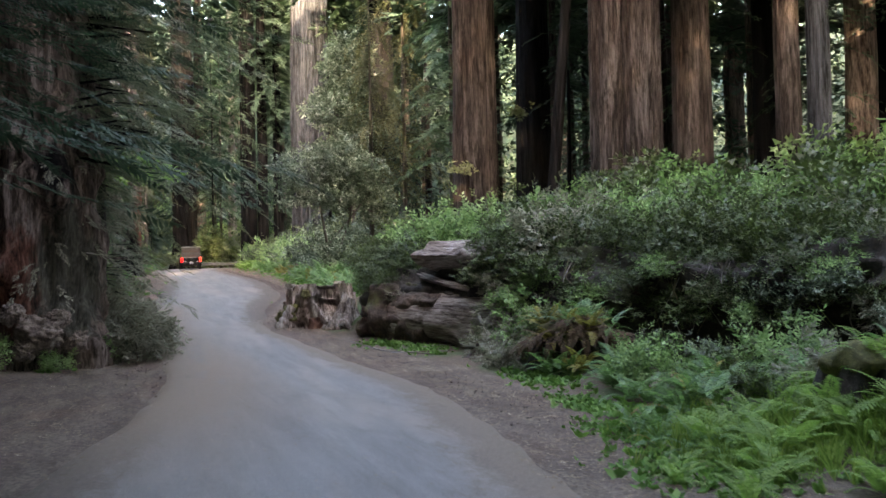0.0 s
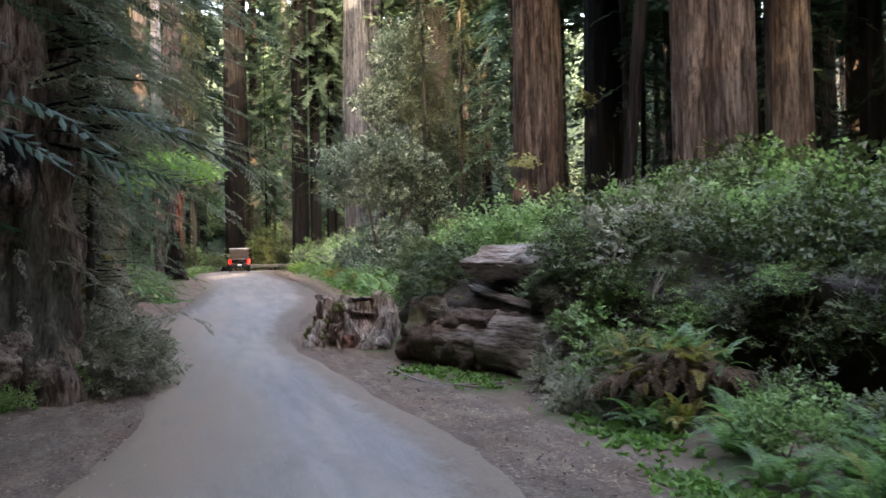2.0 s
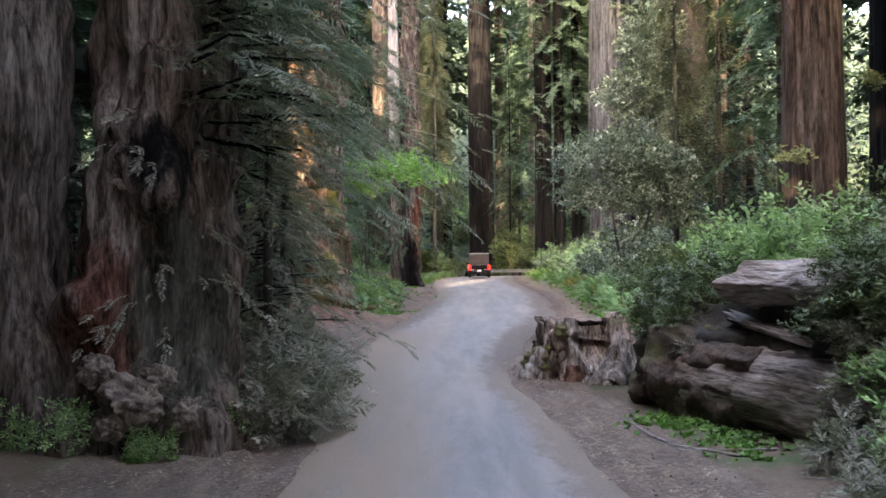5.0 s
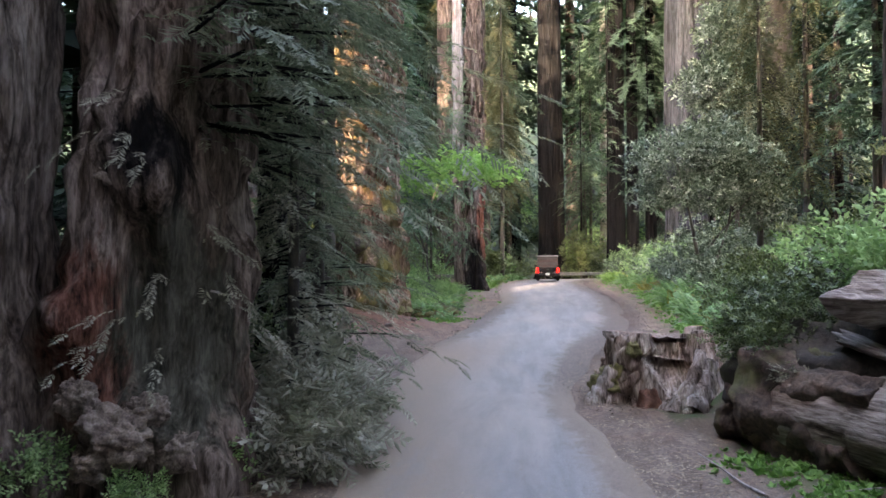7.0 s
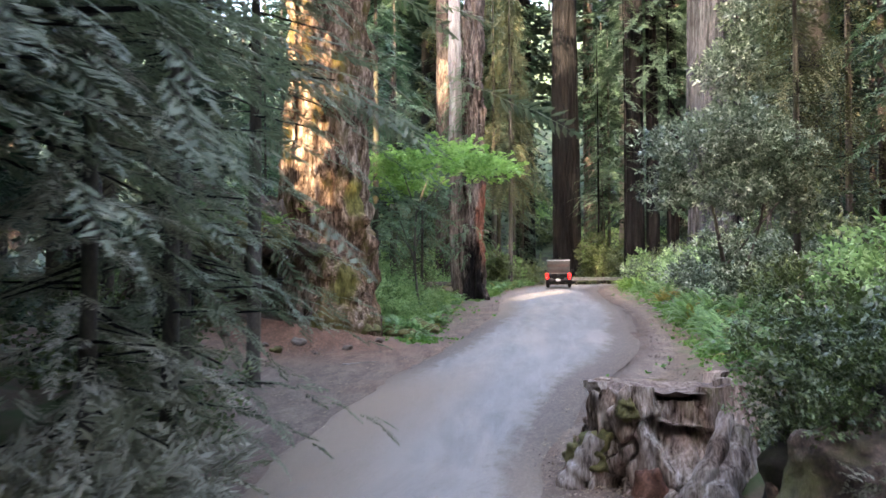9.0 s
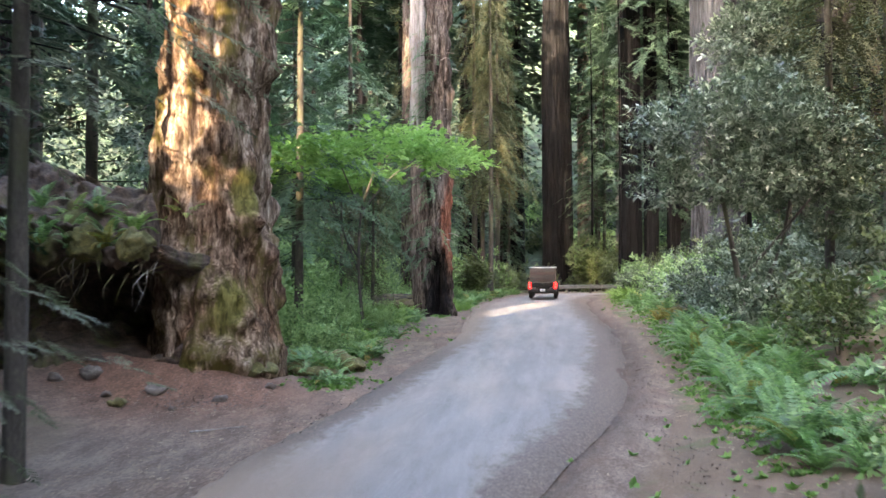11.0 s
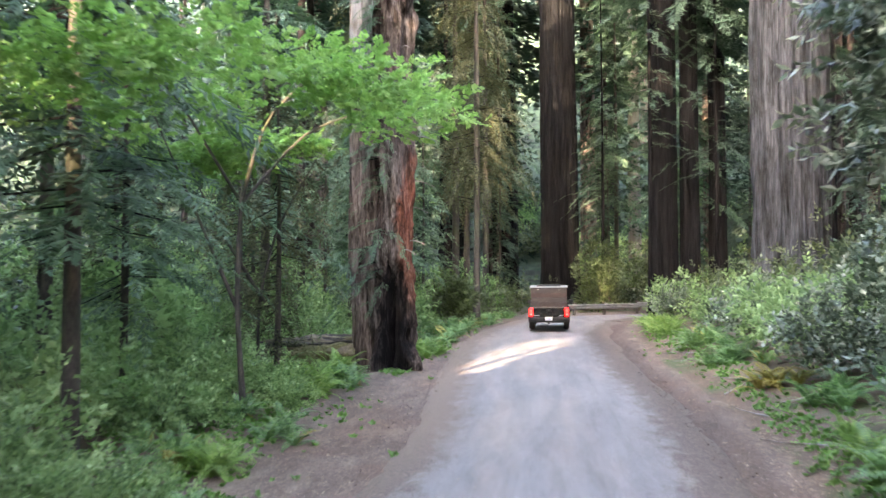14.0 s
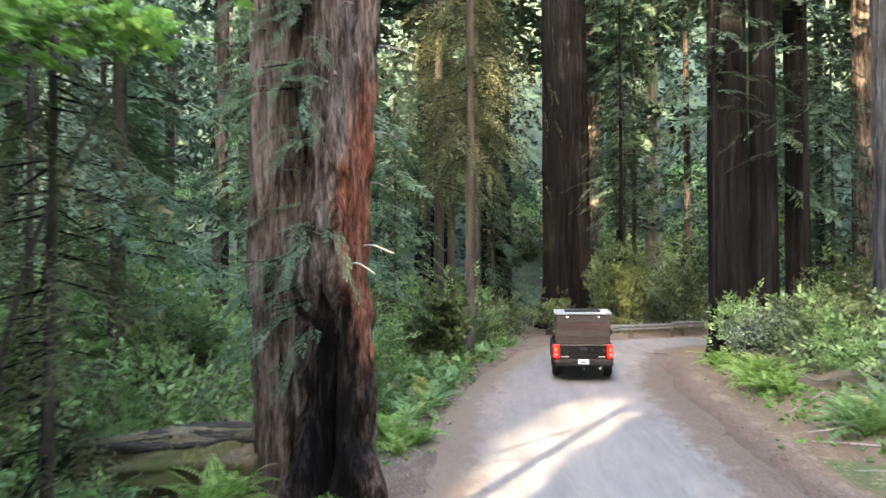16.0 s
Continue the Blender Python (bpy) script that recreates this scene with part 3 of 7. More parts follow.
def in_beam(x, y, reach, count=6):
    """Whether a trunk at x, y would stand in one of the first beams while that is still low."""
    for p, rad in SUN_GAPS[:count]:
        dx, dy = x - p[0], y - p[1]
        flat = math.hypot(TO_SUN.x, TO_SUN.y)
        s = (dx * TO_SUN.x + dy * TO_SUN.y) / flat
        if 0 < s < 120 and abs(dx * TO_SUN.y - dy * TO_SUN.x) / flat < rad + reach:
            return True
    return False


def clear_of_beams(places, sizes):
    keep = np.ones(len(places), bool)
    for p, rad in SUN_GAPS:
        rel = places - np.array(p)
        along = rel @ np.array(TO_SUN)
        keep &= (np.linalg.norm(rel - along[:, None] * np.array(TO_SUN), axis=1) > rad + 0.4 * sizes) | (along < 0)
    return keep


def conifer_crown(name, mats, tpl, h, base, spread, boughs, per, size, seed, droop=0.35, gap=0.25, shape=0.8, origin=None, facing=None):
    """Whorled boughs with sprays along them, and their woody spines; trunk along z."""
    rng = np.random.default_rng(seed)
    at, az, el, sz = [], [], [], []
    sv, sf = [], []
    for b in range(boughs):
        u = (b + rng.random()) / boughs
        z = base + (h - base) * u
        ln = spread * (1 - u) ** shape * rng.uniform(0.55, 1.1) + 0.25
        if rng.random() < gap:
            ln *= 0.5
        a = rng.uniform(0, 2 * math.pi) if facing is None else facing[0] + rng.uniform(-facing[1], facing[1])
        rise = rng.uniform(-0.15, 0.25)
        n = max(2, int(per * (0.4 + 0.6 * ln / spread)))
        tip = None
        for k in range(n):
            s = (k + 0.7) / n
            p = np.array((math.cos(a) * ln * s, math.sin(a) * ln * s, z + rise * ln * s - droop * ln * s * s))
            at.append(p + rng.normal(0, 0.05 * size, 3))
            az.append(a + (1 if k % 2 else -1) * rng.uniform(0.2, 0.95) * (1.1 - s))
            el.append(rise - 2 * droop * s * 0.7 + rng.uniform(-0.25, 0.15))
            sz.append(size * rng.uniform(0.65, 1.25) * (1.1 - 0.35 * s))
            tip = p
        c = len(sv) * 1
        w = 0.008 + 0.006 * ln
        side = np.array((-math.sin(a), math.cos(a), 0)) * w
        mid = np.array((math.cos(a) * ln * 0.5, math.sin(a) * ln * 0.5, z + rise * ln * 0.5 - droop * ln * 0.25))
        b0 = np.array((0, 0, z))
        up = np.array((0, 0, w))
        sv += [b0 - side, b0 + side, mid + side * 0.6, mid - side * 0.6, tip, b0 + up * 2, mid + up]
        sf += [[c, c + 1, c + 2, c + 3], [c + 3, c + 2, c + 4, c + 4], [c + 1, c + 5, c + 6, c + 2], [c + 5, c, c + 3, c + 6]]
    at, az, el, sz = map(np.array, (at, az, el, sz))
    rot = turned(az, el, rng.normal(0, 0.3, len(az)))
    if origin is not None:
        keep = clear_of_beams(at + np.array(origin) + rot[:, :, 0] * sz[:, None] * 0.5, sz)
        at, rot, sz = at[keep], rot[keep], sz[keep]
    v, f = spread_template(tpl, rot, at, sz)
    sf = [q for q in sf if len(set(q)) == 4]
    sv, sf = np.array(sv), np.array(sf)
    F = np.vstack([f, sf + len(v)])
    return mesh_np(name, np.vstack([v, sv]), F, mats, False, np.concatenate([np.zeros(len(f)), np.ones(len(sf))]))


def leafy_crown(name, mat, tpl, blobs, count, size, seed, hollow=0.5, flat=0.0, origin=None):
    """Twigs strewn through blobs (x, y, z, radius, half height), thicker towards their skins."""
    rng = np.random.default_rng(seed)
    bl = np.array(blobs, float)
    pick = rng.choice(len(bl), count, p=(w := bl[:, 3] ** 2 * bl[:, 4] ** 0.7) / w.sum())
    d = rng.normal(0, 1, (count, 3))
    d /= np.linalg.norm(d, axis=1)[:, None]
    rr = hollow + (1 - hollow) * rng.random(count) ** 0.7
    lump = 0.75 + 0.5 * wave2(np.arctan2(d[:, 1], d[:, 0]) * 2 + 9 + pick * 3.1, d[:, 2] * 2.5 + 7 + pick * 1.7, seed)
    at = bl[pick, :3] + d * (rr * lump)[:, None] * np.stack([bl[pick, 3], bl[pick, 3], bl[pick, 4]], -1)
    az = np.arctan2(d[:, 1], d[:, 0]) + rng.normal(0, 0.8, count)
    el = np.arcsin(np.clip(d[:, 2], -1, 1)) * (1 - flat) * 0.6 + rng.normal(0.1, 0.35, count)
    rot, sz = turned(az, el, rng.normal(0, 0.6, count)), size * rng.uniform(0.7, 1.3, count)
    if origin is not None:
        keep = clear_of_beams(at + np.array(origin) + rot[:, :, 0] * sz[:, None] * 0.5, sz)
        at, rot, sz = at[keep], rot[keep], sz[keep]
    v, f = spread_template(tpl, rot, at, sz)
    return mesh_np(name, v, f, mat, False)

# ---- ground and road ----
G_Y = [-600, -60, 0, 20, 30, 37, 54, 70, 84, 94, 105, 140, 600]
G_Z = [-0.5, -0.4, -0.25, -0.15, 0.05, 0.45, 1.25, 1.85, 2.32, 2.6, 2.75, 2.8, 3.0]
FINE_Y = np.arange(-80, 200, 0.5)
FINE_Z = np.convolve(np.pad(np.interp(FINE_Y, G_Y, G_Z), 8, mode="edge"), np.ones(17) / 17, "valid")
EDGE_Y = [-80, 0, 10, 15, 20, 25, 30, 37, 45, 52, 58, 65, 72, 80, 87, 94, 101, 108]
EDGE_L = [20, -4.2, -1.8, -0.5, 0.4, 1.0, 1.0, 0.2, 0.7, 1.5, 1.9, 2.4, 2.4, 2.0, 1.7, 2.2, 3.1, 4.5]
EDGE_R = [26, 2.6, 4.7, 5.5, 6.0, 5.6, 5.1, 4.5, 5.6, 7.3, 7.9, 8.3, 8.5, 8.0, 8.0, 8.0, 9.0, 10.8]
BARE_L = [16, -8, -6, -4.5, -3.2, -2.4, -2.2, -1.3, -2.2, -3.6, -1.0, -0.2, -0.2, 0.6, 1.0, 1.4, 2.4, 3.6]
BARE_R = [30, 7.2, 7.8, 7.9, 7.5, 7.0, 6.6, 5.4, 6.8, 8.3, 8.7, 9.0, 9.1, 8.8, 8.7, 8.8, 9.8, 11.8]
LOG_A, LOG_W, LOG_N = np.array((9.1, 31.0)), np.array((0.41, -0.912)), np.array((0.912, 0.41))


def smooth01(t):
    t = np.clip(t, 0, 1)
    return t * t * (3 - 2 * t)


def height(x, y):
    """The ground's height, for numbers or arrays."""
    x, y = np.asarray(x, float), np.asarray(y, float)
    z = np.interp(y, FINE_Y, FINE_Z)
    right, left = np.interp(y, EDGE_Y, BARE_R), np.interp(y, EDGE_Y, BARE_L)
    behind = (x - LOG_A[0]) * LOG_N[0] + (y - LOG_A[1]) * LOG_N[1]
    near_log = smooth01((39 - y) / 5)
    bank = 2.3 * smooth01(behind / 2.6) + 0.17 * np.clip(behind - 2.6, 0, 14)
    later = 0.2 * np.clip(x - right - 0.8, 0, 16)
    after = smooth01((128 - y) / 12)
    z = z + near_log * bank + (1 - near_log) * later * after
    z = z + 0.4 * smooth01((x - 7.8) / 2.2) * smooth01((19 - y) / 5) * smooth01((y + 5) / 6)
    z = z + 0.13 * np.clip(left - x - 0.3, 0, 9) * smooth01((60 - y) / 12)
    mid = np.interp(y, EDGE_Y, EDGE_L) / 2 + np.interp(y, EDGE_Y, EDGE_R) / 2
    far = np.maximum(np.maximum(np.abs(x - np.clip(mid, -30, 30)) - 40, y - 136), -80 - y)
    z = z + 62 * smooth01(far / 110)
    z = z + 0.8 * np.exp(-((x + 5.3) / 2.2) ** 2 - ((y - 54.0) / 1.7) ** 2) + 0.45 * np.exp(-((x + 2.4) / 1.5) ** 2 - ((y - 54.0) / 1.3) ** 2)
    off = smooth01(np.maximum(x - right - 0.5, left - x - 0.5) / 2.5) * smooth01((112 - y) / 6 + 1.0)
    z = z + off * (0.35 * (wave2(x * 0.45 + 300, y * 0.45 + 300, 5) - 0.5) + 0.15 * (wave2(x * 1.3 + 300, y * 1.3 + 300, 6) - 0.5))
    return z


def at_ground(x, y, dz=0.0):
    return float(height(x, y)) + dz


def axis_steps(lo, hi, fine_lo, fine_hi, step):
    mid = np.arange(fine_lo, fine_hi, step)
    grow = np.cumsum(step * 1.25 ** np.arange(1, 32))
    a, b = (fine_lo - grow)[::-1], fine_hi + grow
    return np.concatenate([a[a > lo], mid, b[b < hi]])


def build_ground():
    xs, ys = axis_steps(-900, 900, -12, 22, 0.25), axis_steps(-900, 900, 4, 116, 0.4)
    X, Y = np.meshgrid(xs, ys, indexing="ij")
    Z = height(X, Y)
    right, left = np.interp(Y, EDGE_Y, BARE_R), np.interp(Y, EDGE_Y, BARE_L)
    bare = smooth01(1 - np.maximum(X - right, left - X) / 1.2)
    curve = smooth01(1 - (np.abs(np.hypot(X - 26, Y - 96) - 24.5) - 4) / 1.5) * (Y > 100)
    bare = np.maximum(np.where(Y > 104, np.maximum(curve, 0), bare), np.clip(1.6 * np.exp(-((X + 4.0) / 4.2) ** 2 - ((Y - 52.6) / 3.2) ** 2), 0, 1))
    rut = 1.5 * np.exp(-((X - np.interp(Y, EDGE_Y, EDGE_R) - 0.4) / 0.28) ** 2) * smooth01((Y - 36) / 6) * smooth01((100 - Y) / 5)
    small = wave2(X * 1.1 + 400, Y * 1.1 + 400, 12)
    Z = Z - 0.10 * rut * (0.5 + small) + 0.03 * (small - 0.5)
    n, m = X.shape
    i, j = np.meshgrid(np.arange(n - 1), np.arange(m - 1), indexing="ij")
    F = np.stack([i * m + j, (i + 1) * m + j, (i + 1) * m + j + 1, i * m + j + 1], -1).reshape(-1, 4)
    me = mesh_np("ground", np.stack([X, Y, Z], -1).reshape(-1, 3), F, M_ground, True)
    at = me.attributes.new("bare", "FLOAT", "POINT")
    at.data.foreach_set("value", bare.ravel().astype(np.float32))
    mid = np.interp(Y, EDGE_Y, EDGE_L) / 2 + np.interp(Y, EDGE_Y, EDGE_R) / 2
    far = np.maximum(np.maximum(np.abs(X - np.clip(mid, -30, 30)) - 20, Y - 128), -30 - Y)
    soil = me.attributes.new("rootsoil", "FLOAT", "POINT")
    soil.data.foreach_set("value", np.clip(1.3 * np.exp(-((X + 2.6) / 3.4) ** 2 - ((Y - 52.6) / 3.2) ** 2), 0, 1).ravel().astype(np.float32))
    mud = me.attributes.new("mud", "FLOAT", "POINT")
    strip = smooth01(1 - np.abs(X - np.interp(Y, EDGE_Y, EDGE_R) - 0.35) / 0.75) * smooth01((Y - 38) / 8) * smooth01((104 - Y) / 5)
    mud.data.foreach_set("value", np.clip(1.4 * strip, 0, 1).ravel().astype(np.float32))
    grown = me.attributes.new("grown", "FLOAT", "POINT")
    grown.data.foreach_set("value", smooth01(far / 14).ravel().astype(np.float32))
    tagged(new("ground", me), "brown forest floor of needles, soil and dusty verge", "ground", kind="structure")


def road_line():
    """Left and right edge of the road along its length, with its bend at the far end."""
    ys = np.arange(-80, 104.1, 0.5)
    k = np.ones(9) / 9
    sm = lambda v: np.convolve(np.pad(np.interp(ys, EDGE_Y, v), 4, mode="edge"), k, "valid")
    L, R = np.stack([sm(EDGE_L), ys], -1), np.stack([sm(EDGE_R), ys], -1)
    mid, half = (L[-1] + R[-1]) / 2, 3.0
    head = math.atan2(ys[-1] - ys[-9], (L[-1] + R[-1] - L[-9] - R[-9])[0] / 2)
    bend_l, bend_r, p = [], [], mid.copy()
    for s in range(120):
        head -= 0.5 / (12.0 if s < 34 else 60.0) if s < 90 else 0
        p = p + 0.5 * np.array((math.cos(head), math.sin(head)))
        nrm = np.array((-math.sin(head), math.cos(head)))
        bend_l.append(p + nrm * half), bend_r.append(p - nrm * half)
    return np.vstack([L, bend_l]), np.vstack([R, bend_r])


ROAD_L, ROAD_R = road_line()


def build_road():
    n, k = len(ROAD_L), 25
    u = np.linspace(0, 1, k)
    jl = 0.22 * (wave2(np.arange(n) * 0.21, np.zeros(n), 21) - 0.5)
    jr = 0.22 * (wave2(np.arange(n) * 0.17, np.zeros(n), 22) - 0.5)
    across = (ROAD_R - ROAD_L) / np.linalg.norm(ROAD_R - ROAD_L, axis=1)[:, None]
    A, B = ROAD_L + across * (jl - 0.35)[:, None], ROAD_R + across * (jr + 0.3)[:, None]
    P = A[:, None, :] * (1 - u[None, :, None]) + B[:, None, :] * u[None, :, None]
    Z = np.interp(P[..., 1], FINE_Y, FINE_Z) + 0.035 + 0.05 * (1 - (2 * u - 1) ** 2)[None, :]
    ragged = 0.05 * (wave2(np.arange(n) * 0.9, np.zeros(n), 23) - 0.5)
    for c, drop in ((0, 0.13), (1, 0.04), (-1, 0.13), (-2, 0.04)):
        Z[:, c] -= drop + ragged * (1 if c % 2 else -1)
    V = np.concatenate([P, Z[..., None]], -1).reshape(-1, 3)
    i, j = np.meshgrid(np.arange(n - 1), np.arange(k - 1), indexing="ij")
    F = np.stack([i * k + j, i * k + j + 1, (i + 1) * k + j + 1, (i + 1) * k + j], -1).reshape(-1, 4)
    me = mesh_np("road", V, F, M_road, True)
    at = me.attributes.new("edge", "FLOAT", "POINT")
    e = np.abs(2 * u - 1) ** 2.6
    at.data.foreach_set("value", np.tile(e, n).astype(np.float32))
    U, Y = np.broadcast_to(u[None, :], P.shape[:2]), P[..., 1]
    blown = smooth01((0.62 - U) / 0.4) * smooth01((Y - 8) / 12) * smooth01((50 - Y) / 8)
    blown = blown + 0.55 * smooth01((U - 0.72) / 0.2) * smooth01((40 - Y) / 6) + 0.6 * smooth01((0.3 - U) / 0.25) * smooth01((Y - 60) / 10)
    dust = me.attributes.new("dust", "FLOAT", "POINT")
    dust.data.foreach_set("value", np.clip(blown, 0, 1).ravel().astype(np.float32))
    tagged(new("road", me), "narrow grey asphalt road, dusty along its edges", "road", kind="structure")


build_ground()
build_road()

# ---- great redwoods ----
def high_crown(seed, tall=48.0, low=17.0, spread=5.5, boughs=82):
    return conifer_crown("crown", [M_redwood_leaf, M_bark_dark], T_SPRAY_HIGH, tall, low, spread, boughs, 9, 2.6, seed, 0.35, 0.3, 0.45)


HIGH = [high_crown(s) for s in (31, 32, 33)]


HIGH_FINE = [conifer_crown("crown", [M_redwood_leaf, M_bark_dark], T_SPRAY_MID, 48, 17, 5.0, 120, 12, 1.45, s, 0.45, 0.3, 0.45) for s in (41, 42)]


def redwood(x, y, r, mat, label, tall=44.0, seg=56, rings=60, flare=0.35, depth=0.07, ridges=26, lean=(0, 0), seed=1, bumps=(), crown=0, lobes=5, lump=0.0, lift=0.0, top=0.5):
    t = thing("redwood_tree", pose(x, y, at_ground(x, y, -0.05)), label, "tree", "redwood trunks")
    ridges, seg = int(ridges * 1.3), int(ridges * 7)
    part("trunk", trunk_np("trunk", mat, tall, r, r * top, seg, rings, ridges, depth, flare, lobes, lean, 0, seed, 0.6, bumps, lump=lump), mat, t)
    if crown is not None:
        c = part("crown", HIGH_FINE[crown % 2] if y > 90 else HIGH[crown % 3], M_redwood_leaf, t)
        c.matrix_basis = pose(lean[0] * 30, lean[1] * 30, lift - 2 + (seed * 1.7) % 5, 0, 0, seed * 47)
    return t


# trees beside the road, each with its own girth and bark
redwood(17.4, 96.8, 1.85, M_bark_grey, "massive pale grey redwood trunk with deep furrowed bark", 60, 110, 120, 0.3, 0.17, 30, seed=3, lift=16, top=0.7)
redwood(17.9, 49.9, 1.2, M_bark, "tall straight reddish-brown redwood trunk above the shrubs", 46, 72, 45, 0.3, 0.07, 28, seed=4, crown=1)
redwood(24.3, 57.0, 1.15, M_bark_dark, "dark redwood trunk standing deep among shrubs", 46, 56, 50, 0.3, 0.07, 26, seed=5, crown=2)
redwood(21.3, 41.1, 0.85, M_bark, "broad stem of a fused pair of redwood trunks", 46, 80, 50, 0.35, 0.08, 26, seed=6, crown=0, bumps=((4.2, 6.3, 0.35, 0.5, 0.25),))
redwood(22.45, 40.1, 0.95, M_bark, "brown stem of a fused pair of redwood trunks", 46, 80, 50, 0.35, 0.08, 28, seed=7, crown=1)
redwood(26.5, 42.4, 0.95, M_bark, "dark reddish redwood trunk behind shrubs", 44, 64, 45, 0.3, 0.07, 24, seed=8, crown=2)
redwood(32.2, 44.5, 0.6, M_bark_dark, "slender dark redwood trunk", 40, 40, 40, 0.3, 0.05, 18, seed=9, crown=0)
redwood(29.0, 38.3, 0.62, M_bark, "slender brown redwood trunk beside another", 40, 44, 44, 0.3, 0.05, 18, seed=10, crown=1)
redwood(30.2, 37.6, 0.55, M_bark_grey, "slender grey redwood trunk beside another", 40, 44, 44, 0.3, 0.05, 18, seed=11, crown=2)
redwood(19.2, 43.5, 0.27, M_bark_dark, "thin dark leaning redwood trunk", 30, 24, 30, 0.2, 0.03, 12, (0.10, 0.0), seed=12, crown=2)
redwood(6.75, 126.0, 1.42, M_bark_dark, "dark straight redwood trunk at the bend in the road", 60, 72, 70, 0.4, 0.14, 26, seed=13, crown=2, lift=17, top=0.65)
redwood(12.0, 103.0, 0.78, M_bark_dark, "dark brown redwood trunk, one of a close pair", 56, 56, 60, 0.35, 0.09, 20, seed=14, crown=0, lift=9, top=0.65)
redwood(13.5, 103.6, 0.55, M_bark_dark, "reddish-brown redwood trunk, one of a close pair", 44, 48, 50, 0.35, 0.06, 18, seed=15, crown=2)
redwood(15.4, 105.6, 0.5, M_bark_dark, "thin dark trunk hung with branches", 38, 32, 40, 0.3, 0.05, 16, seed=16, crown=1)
redwood(13.6, 136.0, 0.62, M_snag, "bleached grey snag standing deep in the forest", 40, 36, 40, 0.2, 0.04, 16, seed=17, crown=2)
redwood(-5.2, 28.1, 1.45, M_bark_burl, "huge dark redwood trunk with spreading furrowed roots", 44, 110, 90, 0.55, 0.11, 30, seed=18, crown=0, lump=0.2)



# Added tree, trunk hidden behind the burnt one; its crown shades the backdrop.
redwood(-2.4, 89.8, 0.7, M_bark_burl, "tall grey-brown redwood added behind the burnt tree to shade the woods beyond", 60, 56, 60, 0.3, 0.07, 20, seed=32, crown=1, lift=8)
# Two trees added for their high crowns, which shade the big grey trunk.
redwood(-3.9, 42.5, 0.45, M_bark_dark, "straight dark redwood trunk among young trees, added for its shading crown", 46, 40, 40, 0.3, 0.05, 16, seed=30, crown=1)
redwood(-9.5, 26.5, 0.6, M_bark_dark, "dark redwood trunk behind the great ones, added for its shading crown", 46, 40, 40, 0.3, 0.05, 16, seed=31, crown=2)


def burl_tree():
    t = thing("burl_redwood_tree", pose(-2.1, 28.6, at_ground(-2.1, 28.6, -0.1)), "huge dark redwood with knobbly burls and a reddish scar", "tree", "redwood trunks")
    bumps = ((4.75, 1.15, 0.42, 0.55, 0.62), (4.55, 5.0, 0.5, 0.9, 0.38), (5.1, 4.6, 0.35, 0.7, 0.3), (4.4, 3.0, 0.4, 0.8, 0.22), (5.5, 0.8, 0.4, 0.8, 0.35), (4.0, 2.2, 0.4, 1.3, 0.5))
    part("trunk", trunk_np("trunk", M_bark_old, 44, 1.3, 0.7, 200, 120, 36, 0.13, 0.35, 4, (0, 0), 0, 19, 0.6, bumps, True, None, 0.34), None, t)
    for k, (a, z, rr, w, h) in enumerate(((4.72, 1.0, 1.72, 0.56, 0.42), (5.2, 0.75, 1.75, 0.34, 0.3), (4.62, 4.9, 1.3, 0.55, 0.45), (4.3, 1.5, 1.75, 0.3, 0.3), (4.5, 0.6, 1.85, 0.32, 0.26), (4.95, 1.35, 1.7, 0.28, 0.26))):
        bm = bmesh.new()
        bmesh.ops.create_icosphere(bm, subdivisions=5, radius=1)
        for v in bm.verts:
            cell = noise.voronoi(v.co * 3.1 + Vector((k * 9, 2, 4)))[0]
            v.co *= 1 + 0.42 * (0.45 - cell[0]) + 0.3 * noise.fractal(v.co * 1.4 + Vector((k * 5, 0, 0)), 1.0, 2.0, 4)
            v.co = Vector((v.co.x * w, v.co.y * w * 0.75, v.co.z * h))
        for f in bm.faces:
            f.smooth = True
        part("burl", bm, M_burl, t, "knobbly brown burl").location = (math.cos(a) * rr, math.sin(a) * rr, z)
    part("crown", HIGH[1], M_redwood_leaf, t).matrix_basis = pose(0, 0, -4, 0, 0, 90)
    part("dry_bough", conifer_crown("dry_bough", [M_grey_spray, M_snag], T_SPRAY, 6.2, 2.2, 3.1, 17, 12, 0.45, 36, 0.35, 0.1, 0.1, None, (5.15, 0.75)), None, t, "dry grey sprays hanging before the trunk")
    part("lower_crown", conifer_crown("lower_crown", [M_near_leaf, M_bark_dark], T_SPRAY, 15, 5.4, 6.2, 140, 18, 0.78, 35, 0.3, 0.1, 0.2, None, (6.35, 1.1)), M_redwood_leaf, t)


def overhanging_tree(x, y, low, high, reach, fan, droop, seed):
    t = thing("redwood_tree", pose(x, y, at_ground(x, y, -0.1)), "big dark redwood whose low green boughs reach over the road", "tree", "redwood trunks")
    part("trunk", trunk_np("trunk", M_bark_burl, 46, 0.95, 0.5, 120, 70, 24, 0.09, 0.4, 5, (0, 0), 0, 20, 0.6, lump=0.15), None, t)
    part("crown", HIGH[seed % 3], None, t).matrix_basis = pose(0, 0, -3, 0, 0, 200)
    part("lower_crown", conifer_crown("lower_crown", [M_redwood_leaf, M_bark_dark], T_SPRAY, high, low, reach, 70, 22, 0.8, seed, droop, 0.15, 0.12, None, fan), None, t, "long green boughs")


